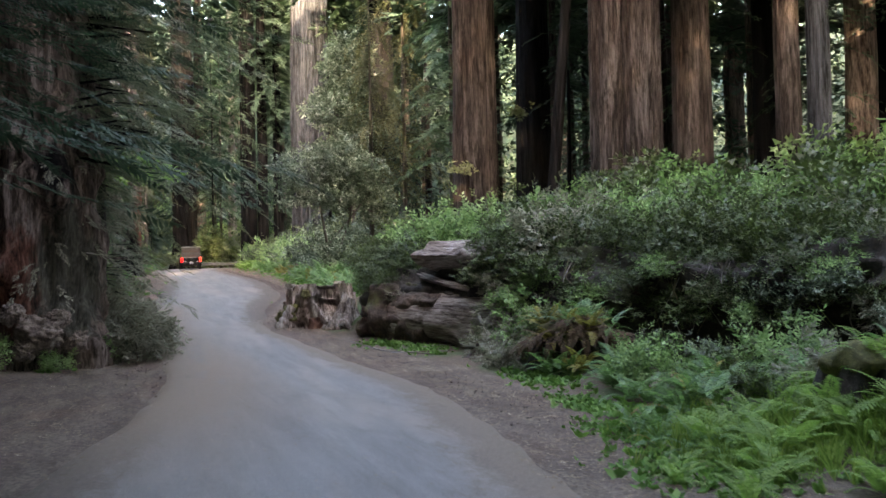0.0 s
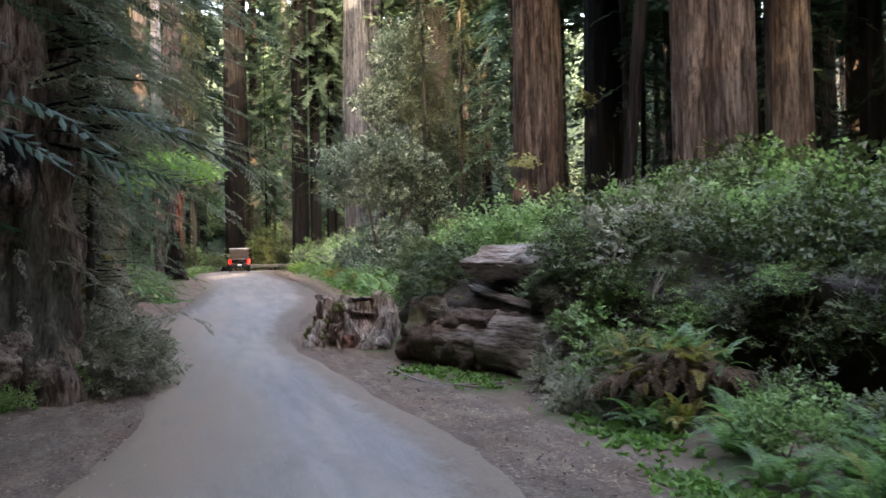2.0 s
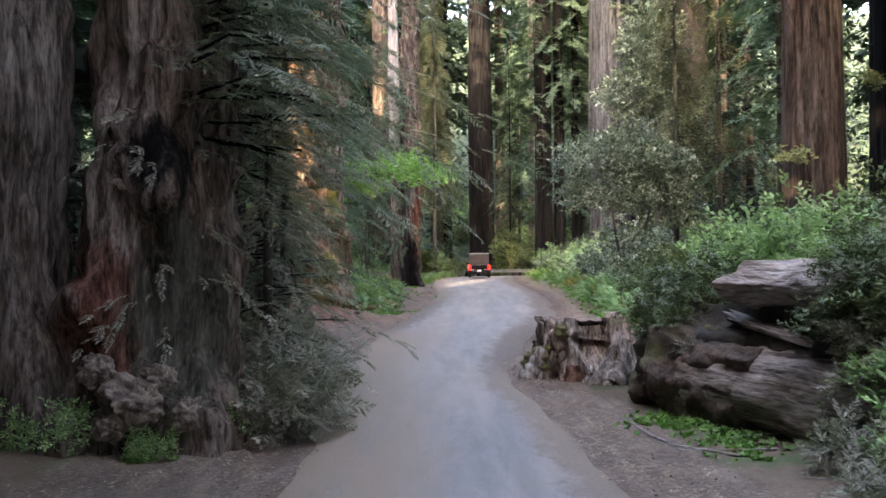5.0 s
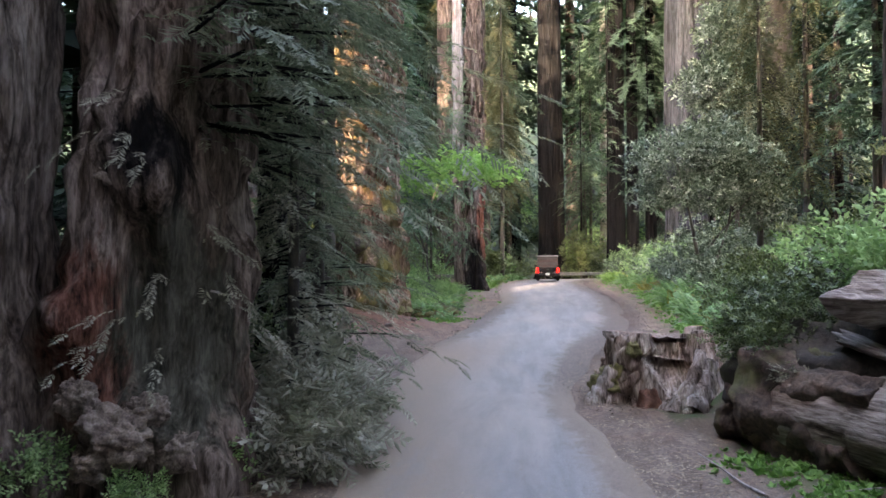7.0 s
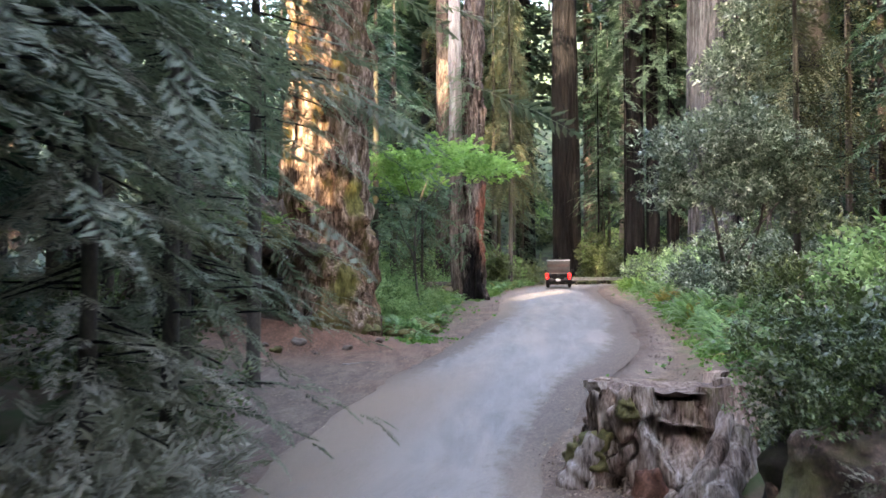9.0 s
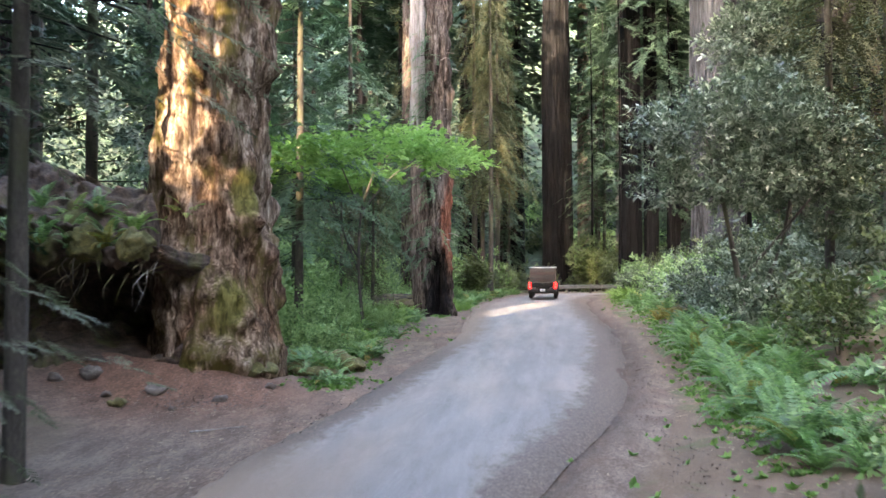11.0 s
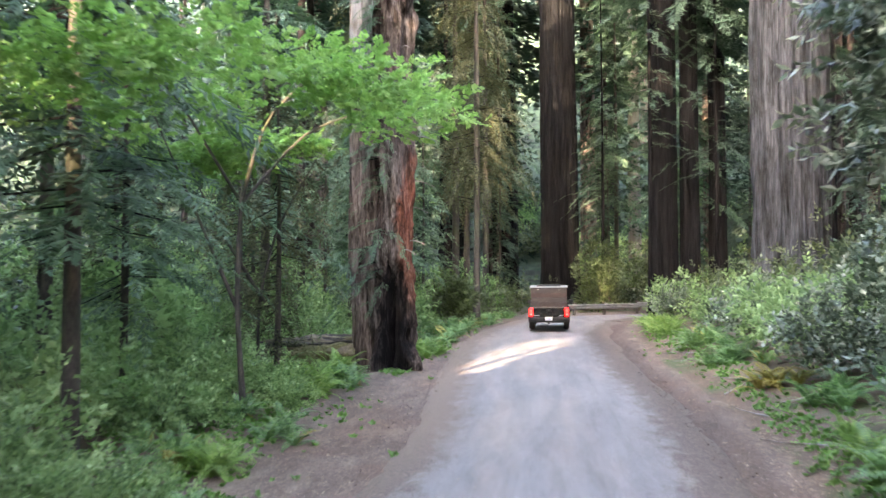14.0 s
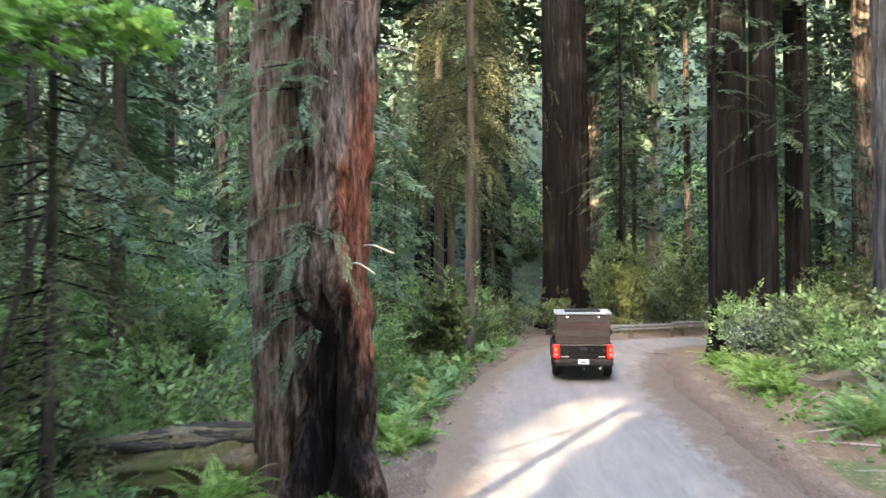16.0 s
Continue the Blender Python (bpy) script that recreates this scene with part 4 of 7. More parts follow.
def lit_tree():
    t = thing("mossy_redwood_tree", pose(-3.3, 56.0, at_ground(-3.3, 56.0, -0.1)), "massive tan redwood with mossy flaking bark and burls", "tree", "redwood trunks")
    bumps = ((5.6, 4.4, 0.38, 0.75, 0.5), (5.2, 2.4, 0.5, 0.9, 0.3), (5.0, 0.8, 0.5, 1.7, 0.75), (5.6, 0.8, 0.5, 1.3, 0.7), (5.95, 3.4, 0.3, 0.5, 0.4), (4.3, 3.2, 0.4, 1.2, 0.4))
    part("trunk", trunk_np("trunk", M_bark_mossy, 46, 1.5, 0.8, 220, 190, 40, 0.13, 0.22, 5, (0, 0), 0, 23, 0.8, bumps, lump=0.36), M_bark_mossy, t)
    part("crown", HIGH[2], M_redwood_leaf, t).matrix_basis = pose(0, 0, 0, 0, 0, 40)


def burnt_pair():
    t = thing("burnt_redwood_tree", pose(0, 80, at_ground(0, 80, -0.1)), "twin redwood with red scar, charred hollow base and bleached snag", "tree", "redwood trunks")
    bumps = ((4.6, 0.9, 0.28, 1.3, -0.34), (4.9, 2.4, 0.2, 0.9, -0.2), (5.6, 0.3, 0.25, 0.5, 0.4), (4.1, 0.5, 0.25, 0.8, 0.28), (5.15, 0.6, 0.2, 0.9, 0.25))
    a = part("trunk", trunk_np("trunk", M_bark_burnt, 40, 0.6, 0.4, 120, 170, 18, 0.1, 0.45, 5, (-0.001, 0), 0, 27, 0.6, bumps, True, None, 0.24), None, t)
    a.location = (0.38, 0, 0)
    upper = lambda z, th: np.where(z > 9.0 + 1.6 * wave2(th * 3, z * 0.2, 95), 1, 0)
    b = part("trunk", trunk_np("trunk", [M_bark_burl, M_snag], 33, 0.42, 0.22, 80, 100, 18, 0.07, 0.4, 4, (-0.003, 0), 0, 28, 0.6, (), True, upper, 0.1), None, t, "bleached barkless snag on a brown butt")
    b.location = (-0.68, -0.05, 0)
    part("crown", conifer_crown("crown", [M_hemlock, M_bark_dark], T_SPRAY, 15, 2.6, 2.2, 80, 11, 0.5, 29, 0.5, 0.3, 0.15, None, (4.0, 1.2)), None, t, "short green sprays on the trunk")
    rng = np.random.default_rng(3)
    for k in range(16):
        z, az = rng.uniform(3, 14), rng.uniform(-1.6, 1.2)
        ln = rng.uniform(0.5, 1.3)
        c, s = math.cos(az), math.sin(az)
        part("dead_limb", limb_np("dead_limb", M_snag, [(0.3 + 0.4 * c, 0.4 * s, z), (0.3 + (0.4 + ln * 0.5) * c, (0.4 + ln * 0.5) * s, z + 0.05), (0.3 + (0.4 + ln) * c, (0.4 + ln) * s, z - 0.12 * ln)], 0.025, 0.008, 5), None, t)


def low_boughs(x, y, base, top, spread, boughs, seed, mat):
    t = thing("hemlock_tree", pose(x, y, at_ground(x, y, -0.05)), "thin hemlock with dark drooping boughs against a redwood", "tree", "young conifers")
    part("trunk", trunk_np("trunk", M_bark_dark, top, 0.13, 0.03, 14, 16, 8, 0.02, 0.3, 4, (0, 0), 0.1, seed, 0.3), None, t)
    part("crown", conifer_crown("crown", [mat, M_bark_dark], T_SPRAY_MID, top, base, spread, int(boughs * 1.3), 9, 0.72, seed, 0.4, 0.2, 0.4), None, t)


for x, y, base, top, spread, boughs, seed, mat in ((10.0, 124.5, 7, 27, 3.2, 46, 141, M_redwood_leaf), (11.0, 101.2, 9, 26, 2.8, 40, 143, M_redwood_leaf), (14.6, 101.8, 7, 24, 2.8, 44, 144, M_redwood_leaf), (18.9, 95.4, 8, 24, 2.8, 36, 145, M_hemlock), (25.8, 55.2, 7, 24, 3.2, 44, 146, M_redwood_leaf), (28.3, 44.0, 6, 22, 3.0, 40, 147, M_hemlock), (31.5, 39.5, 5, 20, 3.0, 40, 148, M_redwood_leaf)):
    low_boughs(x, y, base, top, spread, boughs, seed, mat)


overhanging_tree(-5.6, 17.5, 7.5, 11.5, 9.4, (0.15, 0.6), 0.06, 37)
overhanging_tree(-6.2, 12.2, 4.4, 8.5, 7.4, (-0.2, 0.33), 0.08, 38)
burl_tree()
lit_tree()
burnt_pair()

# ---- fallen log, stump, root mound ----
def roughen(bm, amount, scale, seed=0):
    off = Vector((seed * 7.3, seed * 3.1, seed))
    for v in bm.verts:
        n = noise.fractal(v.co * scale + off, 1.0, 2.0, 4)
        v.co += v.normal * amount * n
    for f in bm.faces:
        f.smooth = True


def log_shell(name, mats, start, end, r0, r1, seg=64, rings=60, squash=1.0, depth=0.06, ridges=20, seed=1, arc=None, split=None):
    """A long trunk lying from start to end; arc: keep only these angles, as a thick broken slab."""
    s, e = Vector(start), Vector(end)
    ln = (e - s).length
    u = np.linspace(0, 1, rings)
    th = np.linspace(0, 2 * math.pi, seg, endpoint=False)
    U, T = np.meshgrid(u, th, indexing="ij")
    R = r0 + (r1 - r0) * U
    W = T / (2 * math.pi)
    R = R + depth * 2.0 * (0.5 - np.abs(wave2(W * ridges + 0.8 * wave2(U * 4, W * 3, seed + 4), U * ln * 0.25, seed, ridges) - 0.5)) + depth * (wave2(W * 8, U * ln * 0.9, seed + 1, 8) - 0.5) * 2 + 0.6 * depth * (wave2(W * 30, U * ln * 2.6, seed + 6, 30) - 0.5) + 0.35 * depth * (wave2(W * 64, U * ln * 7, seed + 7, 64) - 0.5)
    jag = 0.5 * (wave2(W * 14, 0 * U, seed + 2, 14) - 0.5)
    along = U * ln + jag * (1 - U) ** 8 - jag * U ** 8
    zax = (e - s).normalized()
    xax = Vector((0, 0, 1)).cross(zax).normalized()
    yax = zax.cross(xax)
    V = np.array(s) + along[..., None] * np.array(zax) + (R * np.cos(T))[..., None] * np.array(xax) + (squash * R * np.sin(T))[..., None] * np.array(yax)
    V = V.reshape(-1, 3)
    i, j = np.meshgrid(np.arange(rings - 1), np.arange(seg), indexing="ij")
    j2 = (j + 1) % seg
    F = np.stack([i * seg + j, i * seg + j2, (i + 1) * seg + j2, (i + 1) * seg + j], -1).reshape(-1, 4).tolist()
    V = np.vstack([V, [np.array(s) + 0.25 * np.array(zax), np.array(e) - 0.2 * np.array(zax)]])
    c = rings * seg
    F += [[k, (k + 1) % seg, c][::-1] for k in range(seg)] + [[c - seg + k, c - seg + (k + 1) % seg, c + 1] for k in range(seg)]
    me = bpy.data.meshes.new(name)
    me.from_pydata(V.tolist(), [], F)
    for m in (mats if isinstance(mats, (list, tuple)) else [mats]):
        me.materials.append(m)
    me.polygons.foreach_set("use_smooth", np.full(len(me.polygons), True))
    me.update()
    return me


def laid(name, mat, t, label, start, end, *args):
    """A part of a log, with its own z along the grain."""
    me = log_shell(name, mat, start, end, *args)
    m = Vector(Vector(end) - Vector(start)).to_track_quat("Z", "Y").to_matrix().to_4x4()
    m.translation = Vector(start)
    me.transform(m.inverted())
    part(name, me, None, t, label).matrix_basis = m


def fallen_giant():
    t = thing("fallen_redwood_log", pose(0, 0, 0), "huge fallen redwood log, split and weathered, overgrown with shrubs", "log")
    on = lambda s, d, z: (LOG_A[0] + LOG_W[0] * s + LOG_N[0] * d, LOG_A[1] + LOG_W[1] * s + LOG_N[1] * d, z)
    # This dark wood stands in for shade on the flank and below the slab.
    laid("heartwood", M_logside, t, "dark flank of the log, shade put into its wood colour", on(-1.3, 0.25, 1.15), on(24, 0.25, 1.3), 1.24, 1.1, 140, 190, 1.0, 0.34, 17, 41)
    laid("lower_shell", M_soil, t, "dark earthy butt of the log", on(-0.5, -0.66, 0.86), on(2.2, -0.72, 0.82), 0.93, 0.72, 120, 70, 0.96, 0.26, 15, 47)
    laid("lower_shell", M_greywood, t, "grey weathered bulging flank", on(0.2, -0.74, 0.86), on(8.5, -0.8, 0.62), 0.84, 0.8, 120, 110, 0.92, 0.1, 7, 43)
    laid("upper_slab", M_greywood, t, "split grey slab over a dark gap", on(1.3, -0.15, 2.8), on(4.9, 0.05, 2.7), 1.15, 1.0, 120, 80, 0.42, 0.12, 6, 44)
    laid("splinter", M_greywood, t, "grey splinter slanting under the slab", on(0.9, -0.75, 2.15), on(4.6, -1.1, 1.55), 0.16, 0.08, 30, 40, 0.5, 0.06, 6, 45)
    bm = bmesh.new()
    bmesh.ops.create_icosphere(bm, subdivisions=4, radius=1)
    bmesh.ops.transform(bm, matrix=Matrix.Translation(on(9.2, -0.82, 1.75)) @ Matrix.Diagonal((0.25, 0.42, 0.22, 1)), verts=bm.verts)
    roughen(bm, 0.12, 2.5, 2)
    part("rotten_patch", bm, M_redrot, t, "reddish rotten wood")
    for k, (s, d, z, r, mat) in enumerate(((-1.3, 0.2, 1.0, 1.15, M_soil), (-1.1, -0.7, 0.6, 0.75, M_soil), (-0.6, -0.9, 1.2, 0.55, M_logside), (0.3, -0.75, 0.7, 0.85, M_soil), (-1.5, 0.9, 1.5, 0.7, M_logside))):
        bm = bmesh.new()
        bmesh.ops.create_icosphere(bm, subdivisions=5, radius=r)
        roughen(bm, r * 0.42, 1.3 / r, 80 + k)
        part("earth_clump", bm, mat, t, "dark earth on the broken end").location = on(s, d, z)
    rng = np.random.default_rng(14)
    for k in range(110):
        s, z = rng.uniform(4, 23), rng.uniform(1.3, 2.6)
        d = -1.02 - rng.uniform(0.0, 0.25)
        ln = rng.uniform(0.5, 1.6)
        part("hanging_root", limb_np("hanging_root", M_snag if k % 3 == 0 else M_stem, [on(s, d + 0.35, z + 0.1), on(s + rng.uniform(-0.2, 0.2), d - 0.1, z - ln * 0.4), on(s + rng.uniform(-0.6, 0.6), d - 0.2, z - ln)], rng.uniform(0.012, 0.03), 0.006, 5), None, t)
    return t


def broken_body(name, mat, h, r, seed):
    """The stump's shell: split blocks with clefts between them, a ragged rim, and roots that splay at its foot."""
    rng = np.random.default_rng(seed)
    seg, rings = 260, 80
    T, Z = np.meshgrid(np.linspace(0, 2 * math.pi, seg, endpoint=False), np.linspace(-0.4, h, rings), indexing="xy")
    n = 54
    ct, cz, tone, slope = rng.uniform(0, 2 * math.pi, n), rng.uniform(-0.2, h + 0.2, n), rng.random(n), rng.normal(0, 0.16, n)
    warp = 0.35 * (wave2(T * 3 + 5, Z * 3 + 9, seed + 1) - 0.5)
    dt = (T[..., None] + warp[..., None] - ct + math.pi) % (2 * math.pi) - math.pi
    d = np.hypot(dt * r / 0.3, (Z[..., None] - cz) / 0.42)
    order = np.argsort(d, -1)
    near = order[..., 0]
    d1, d2 = np.take_along_axis(d, order[..., :1], -1)[..., 0], np.take_along_axis(d, order[..., 1:2], -1)[..., 0]
    gap = d2 - d1
    R = r + 0.34 * (tone[near] - 0.5) * smooth01(gap / 0.25) + slope[near] * (Z - cz[near]) - 0.16 * np.exp(-(gap / 0.1) ** 2)
    foot = np.exp(-np.clip(Z, 0, None) / 0.4)
    R = R + foot * (0.28 + 0.22 * np.cos(5 * T + 1.2) + 0.16 * np.cos(9 * T))
    R = R + 0.12 * (wave2(T * 12, Z * 2.2 + 7, seed + 2) - 0.5) + 0.05 * (wave2(T * 34, Z * 7 + 7, seed + 3) - 0.5)
    Zr = Z + np.clip(Z / h, 0, 1) ** 3 * (0.3 * (tone[near[-1]] - 0.45))[None, :]
    V = np.stack([R * np.cos(T), R * np.sin(T), Zr], -1)
    V = np.concatenate([V, (V[-1] * np.array((0.86, 0.86, 1)) - np.array((0, 0, 0.03)))[None], (V[-1] * np.array((0.8, 0.8, 1)) - np.array((0, 0, 0.5)))[None]])
    i, j = np.meshgrid(np.arange(rings + 1), np.arange(seg), indexing="ij")
    j2 = (j + 1) % seg
    F = np.stack([i * seg + j, i * seg + j2, (i + 1) * seg + j2, (i + 1) * seg + j], -1).reshape(-1, 4)
    return mesh_np(name, V.reshape(-1, 3), F, mat, False)


def cut_stump():
    t = thing("redwood_stump", pose(6.7, 36.0, at_ground(6.7, 36.0, -0.1)), "broad broken redwood stump, grey and mossy, with splayed roots", "stump")
    part("body", broken_body("body", M_stumpwood, 1.5, 1.2, 52), None, t)
    U, A = np.meshgrid(np.linspace(0.02, 1.0, 16), np.linspace(0, 2 * math.pi, 72, endpoint=False), indexing="ij")
    X, Y = 1.16 * U * np.cos(A), 1.16 * U * np.sin(A)
    Z = 1.42 + 0.16 * (wave2(X * 1.7 + 50, Y * 1.7 + 50, 53) - 0.5) + 0.1 * np.floor(3 * wave2(X * 0.9 + 20, Y * 2.4 + 20, 54)) / 3 + 0.06 * (wave2(X * 6 + 90, Y * 6 + 90, 55) - 0.5)
    i, j = np.meshgrid(np.arange(15), np.arange(72), indexing="ij")
    F = np.stack([i * 72 + j, (i + 1) * 72 + j, (i + 1) * 72 + (j + 1) % 72, i * 72 + (j + 1) % 72], -1).reshape(-1, 4)
    part("top", mesh_np("top", np.stack([X, Y, Z], -1).reshape(-1, 3), F, M_stumptop, False), None, t, "reddish checked top")
    rng = np.random.default_rng(8)
    # broken blocks of the shell: angle, width, depth, height, lean, wood
    for k, (a, w, d, h, lean, wood) in enumerate(((3.55, 0.6, 0.5, 1.45, 4, 0), (4.35, 0.55, 0.5, 0.5, 0, 3), (5.5, 0.8, 0.5, 1.1, 12, 2), (3.3, 0.8, 0.8, 0.65, 18, 0), (6.1, 0.6, 0.5, 1.3, 8, 1))):
        bm = bm_box(d, w, h, 0, 0, h / 2 - 0.1, 0.04, 1)
        bmesh.ops.subdivide_edges(bm, edges=[e for e in bm.edges if e.calc_length() > 0.2], cuts=7, use_grid_fill=True)
        for v in bm.verts:
            n = noise.fractal(v.co * 2.1 + Vector((k * 4.1, 0, 0)), 1.0, 2.0, 5)
            v.co += Vector((0.2 * n, 0.2 * noise.noise(v.co * 2.0 + Vector((0, k * 3.3, 0))), 0.2 * n * max(0, v.co.z)))
            v.co.x += 0.12 * max(0, 0.5 - v.co.z)
        for f in bm.faces:
            f.smooth = True
        part("wood_block", bm, (M_stumpwood, M_greywood, M_greywood, M_redrot, M_moss)[wood], t).matrix_basis = pose(1.12 * math.cos(a), 1.12 * math.sin(a), 0, 0, 0, math.degrees(a)) @ pose(0, 0, 0, 0, -lean, rng.uniform(-20, 20))
    # grey roots that slant down across its face
    for k, (a0, z0, a1, z1, r) in enumerate(((5.3, 1.2, 4.75, -0.05, 0.15), (5.5, 0.95, 4.95, -0.05, 0.24), (3.7, 0.8, 3.5, -0.05, 0.2))):
        path = [((1.4 + 0.42 * s) * math.cos(a0 + (a1 - a0) * s) + rng.uniform(-0.05, 0.05), (1.4 + 0.42 * s) * math.sin(a0 + (a1 - a0) * s), z0 + (z1 - z0) * s ** 0.9) for s in (0, 0.25, 0.5, 0.75, 1)]
        path = [(x * 0.93, y * 0.93, z) for x, y, z in path]
        part("root", limb_np("root", M_greywood, path, r * 0.8, r * 1.3, 14), None, t)
    for k, (a, z, r) in enumerate(((3.6, 0.5, 0.34), (3.2, 0.35, 0.36), (4.15, 1.25, 0.2))):
        bm = bmesh.new()
        bmesh.ops.create_icosphere(bm, subdivisions=4, radius=r)
        roughen(bm, r * 0.5, 1.8 / r, 60 + k)
        part("moss_pad", bm, M_moss, t, "olive moss").location = (1.22 * math.cos(a), 1.22 * math.sin(a), z)
    return t


def root_mound():
    """Earth heaped behind the mossy tree: a face that hangs over a deep hollow, and a top sloping up behind."""
    t = thing("root_mound", pose(0, 0, 0), "brown earthen root mound overhanging a deep black hollow", "mound")
    us, vs = np.linspace(-12.0, -2.2, 130), np.linspace(0, 1, 150)
    X, V = np.meshgrid(us, vs, indexing="ij")
    side = smooth01((X + 12.0) / 2.0)
    Y = np.interp(V, [0, 0.16, 0.3, 0.42, 0.5, 0.56, 0.62, 0.8, 1.0], [53.0, 53.7, 53.9, 53.6, 53.2, 53.1, 53.5, 56.5, 62.0])
    Z = np.interp(V, [0, 0.16, 0.3, 0.42, 0.5, 0.56, 0.62, 0.8, 1.0], [0.6, 2.0, 3.0, 4.1, 4.6, 4.95, 5.2, 6.4, 1.0])
    Z = 0.8 + (Z - 0.8) * side * (1.0 + 0.045 * np.clip(-4.5 - X, -1.5, 5))
    Z = 0.8 + (Z - 0.8) * (1 - (1 - smooth01((-3.4 - X) / 1.4)) * smooth01((V - 0.6) / 0.1))
    rough = wave2(X * 0.9 + 40, V * 11 + 5, 131) - 0.5 + 0.6 * (wave2(X * 2.3 + 80, V * 28 + 9, 132) - 0.5) + 0.35 * (wave2(X * 6 + 120, V * 66 + 3, 133) - 0.5)
    Y = Y - 1.0 * rough + 0.06 * (X + 4.5) ** 2 * (X < -4.5)
    Z = Z + 0.5 * rough
    d = np.hypot((X + 5.2 + 0.6 * (wave2(X + 9, Z * 1.3 + 4, 134) - 0.5)) / 2.35, (Z - 3.3 - 0.4 * rough) / 1.25)
    Y = Y + 3.6 * smooth01((1.12 - d) / 0.34)
    Y = Y + 2.8 * smooth01((X + 3.5) / 1.2)
    n, m = X.shape
    i, j = np.meshgrid(np.arange(n - 1), np.arange(m - 1), indexing="ij")
    F = np.stack([i * m + j, (i + 1) * m + j, (i + 1) * m + j + 1, i * m + j + 1], -1).reshape(-1, 4)
    part("earth", mesh_np("earth", np.stack([X, Y, Z], -1).reshape(-1, 3), F, M_soil, True), None, t)
    rng = np.random.default_rng(35)
    for k in range(26):
        x, z = rng.uniform(-6.8, -3.6), rng.uniform(4.1, 5.0)
        ln = rng.uniform(0.3, 1.1)
        part("hanging_root", limb_np("hanging_root", M_snag if k % 4 == 0 else M_stem, [(x, 53.3, z), (x + rng.uniform(-0.15, 0.15), 52.9, z - ln * 0.4), (x + rng.uniform(-0.35, 0.35), 53.0, z - ln)], rng.uniform(0.012, 0.035), 0.006, 5), None, t)
    for k, (x, y, z, r) in enumerate(((-6.6, 53.2, 4.9, 0.4), (-4.2, 52.9, 4.95, 0.4), (-4.9, 53.2, 4.7, 0.3), (-5.6, 52.9, 5.0, 0.45))):
        bm = bmesh.new()
        bmesh.ops.create_icosphere(bm, subdivisions=4, radius=r)
        roughen(bm, r * 0.6, 1.1 / r, 40 + k)
        part("root_knot", bm, M_soil if k % 4 == 0 else M_moss if k in (1, 3) else M_rock, t).location = (x, y, z)


def clod(x, y, r, seed, mat, label, category):
    bm = bmesh.new()
    bmesh.ops.create_icosphere(bm, subdivisions=3, radius=r)
    bmesh.ops.transform(bm, matrix=Matrix.Diagonal((1.2, 1, 0.7 if category == "rock" else 0.45, 1)), verts=bm.verts)
    roughen(bm, r * 0.6, 1.0 / r, seed)
    solid("rock" if category == "rock" else "moss_cushion", bm, mat, pose(x, y, at_ground(x, y, r * 0.3), 0, 0, seed * 50), label, category, "rocks by the tree" if category == "rock" else "moss cushions")


def mossy_stump(x, y, r, h, seed, label):
    t = thing("mossy_stump", pose(x, y, at_ground(x, y, -0.1)), label, "stump", "mossy stumps")
    part("body", trunk_np("body", M_logside, h, r, r * 0.8, 60, 24, 16, 0.12, 0.35, 6, (0, 0), 0, seed, 0.4), None, t)
    bm = bmesh.new()
    bmesh.ops.create_icosphere(bm, subdivisions=4, radius=1)
    bmesh.ops.transform(bm, matrix=Matrix.Translation((0, 0, h)) @ Matrix.Diagonal((r * 0.98, r * 0.98, 0.3, 1)), verts=bm.verts)
    roughen(bm, 0.14, 2.2, seed)
    part("moss_cap", bm, M_moss, t, "olive cushion of moss")
    return t


fallen_giant()
cut_stump()
root_mound()
for k, (x, y, r) in enumerate(((-3.4, 52.3, 0.34), (-1.7, 52.0, 0.26), (-5.2, 52.6, 0.45), (-5.9, 52.2, 0.3), (-0.9, 53.4, 0.22), (-4.4, 51.7, 0.2), (-2.5, 51.0, 0.16))):
    clod(x, y, r * 0.55, 3 + k, M_rock, "rounded grey lump of stone on reddish soil", "rock")
for k, (x, y, r) in enumerate(((-0.9, 57.0, 0.5), (-0.3, 56.4, 0.4), (0.2, 57.6, 0.45), (-1.5, 54.2, 0.4), (-3.9, 51.2, 0.22))):
    clod(x, y, r, 23 + k, M_moss, "olive cushion of moss beside the mossy tree", "moss")
mossy_stump(9.9, 21.3, 0.85, 0.95, 61, "rotten dark stump overgrown with ferns and moss")
mossy_stump(10.4, 11.8, 0.8, 0.75, 62, "low mossy stump among ferns")
mossy_stump(-0.5, 58.2, 0.75, 0.35, 63, "low moss-covered stump at the road edge")
def rotten_log():
    t = thing("fallen_log", pose(0, 0, 0), "long rotten mossy log lying against the burnt tree", "log")
    a, b = (-7.6, 77.6, at_ground(-7.6, 77.6, 0.45)), (-0.1, 80.6, at_ground(-0.1, 80.6, 0.62))
    laid("heartwood", M_stem, t, "mossy brown rotten side", a, b, 0.36, 0.46, 60, 90, 0.95, 0.16, 12, 71)
    top = [(p[0], p[1] - 0.08, p[2] + 0.25) for p in (a, b)]
    laid("bark_slab", M_logside, t, "dark bark along the top", top[0], top[1], 0.26, 0.36, 50, 90, 0.5, 0.2, 10, 72)
    bm = bmesh.new()
    bmesh.ops.create_icosphere(bm, subdivisions=4, radius=1)
    bmesh.ops.transform(bm, matrix=pose(-1.6, 79.75, at_ground(-1.6, 79.75, 0.55), 0, 0, 22) @ Matrix.Diagonal((1.1, 0.45, 0.36, 1)), verts=bm.verts)
    roughen(bm, 0.12, 2.4, 5)
    part("moss_coat", bm, M_moss, t, "olive coat of moss")


rotten_log()

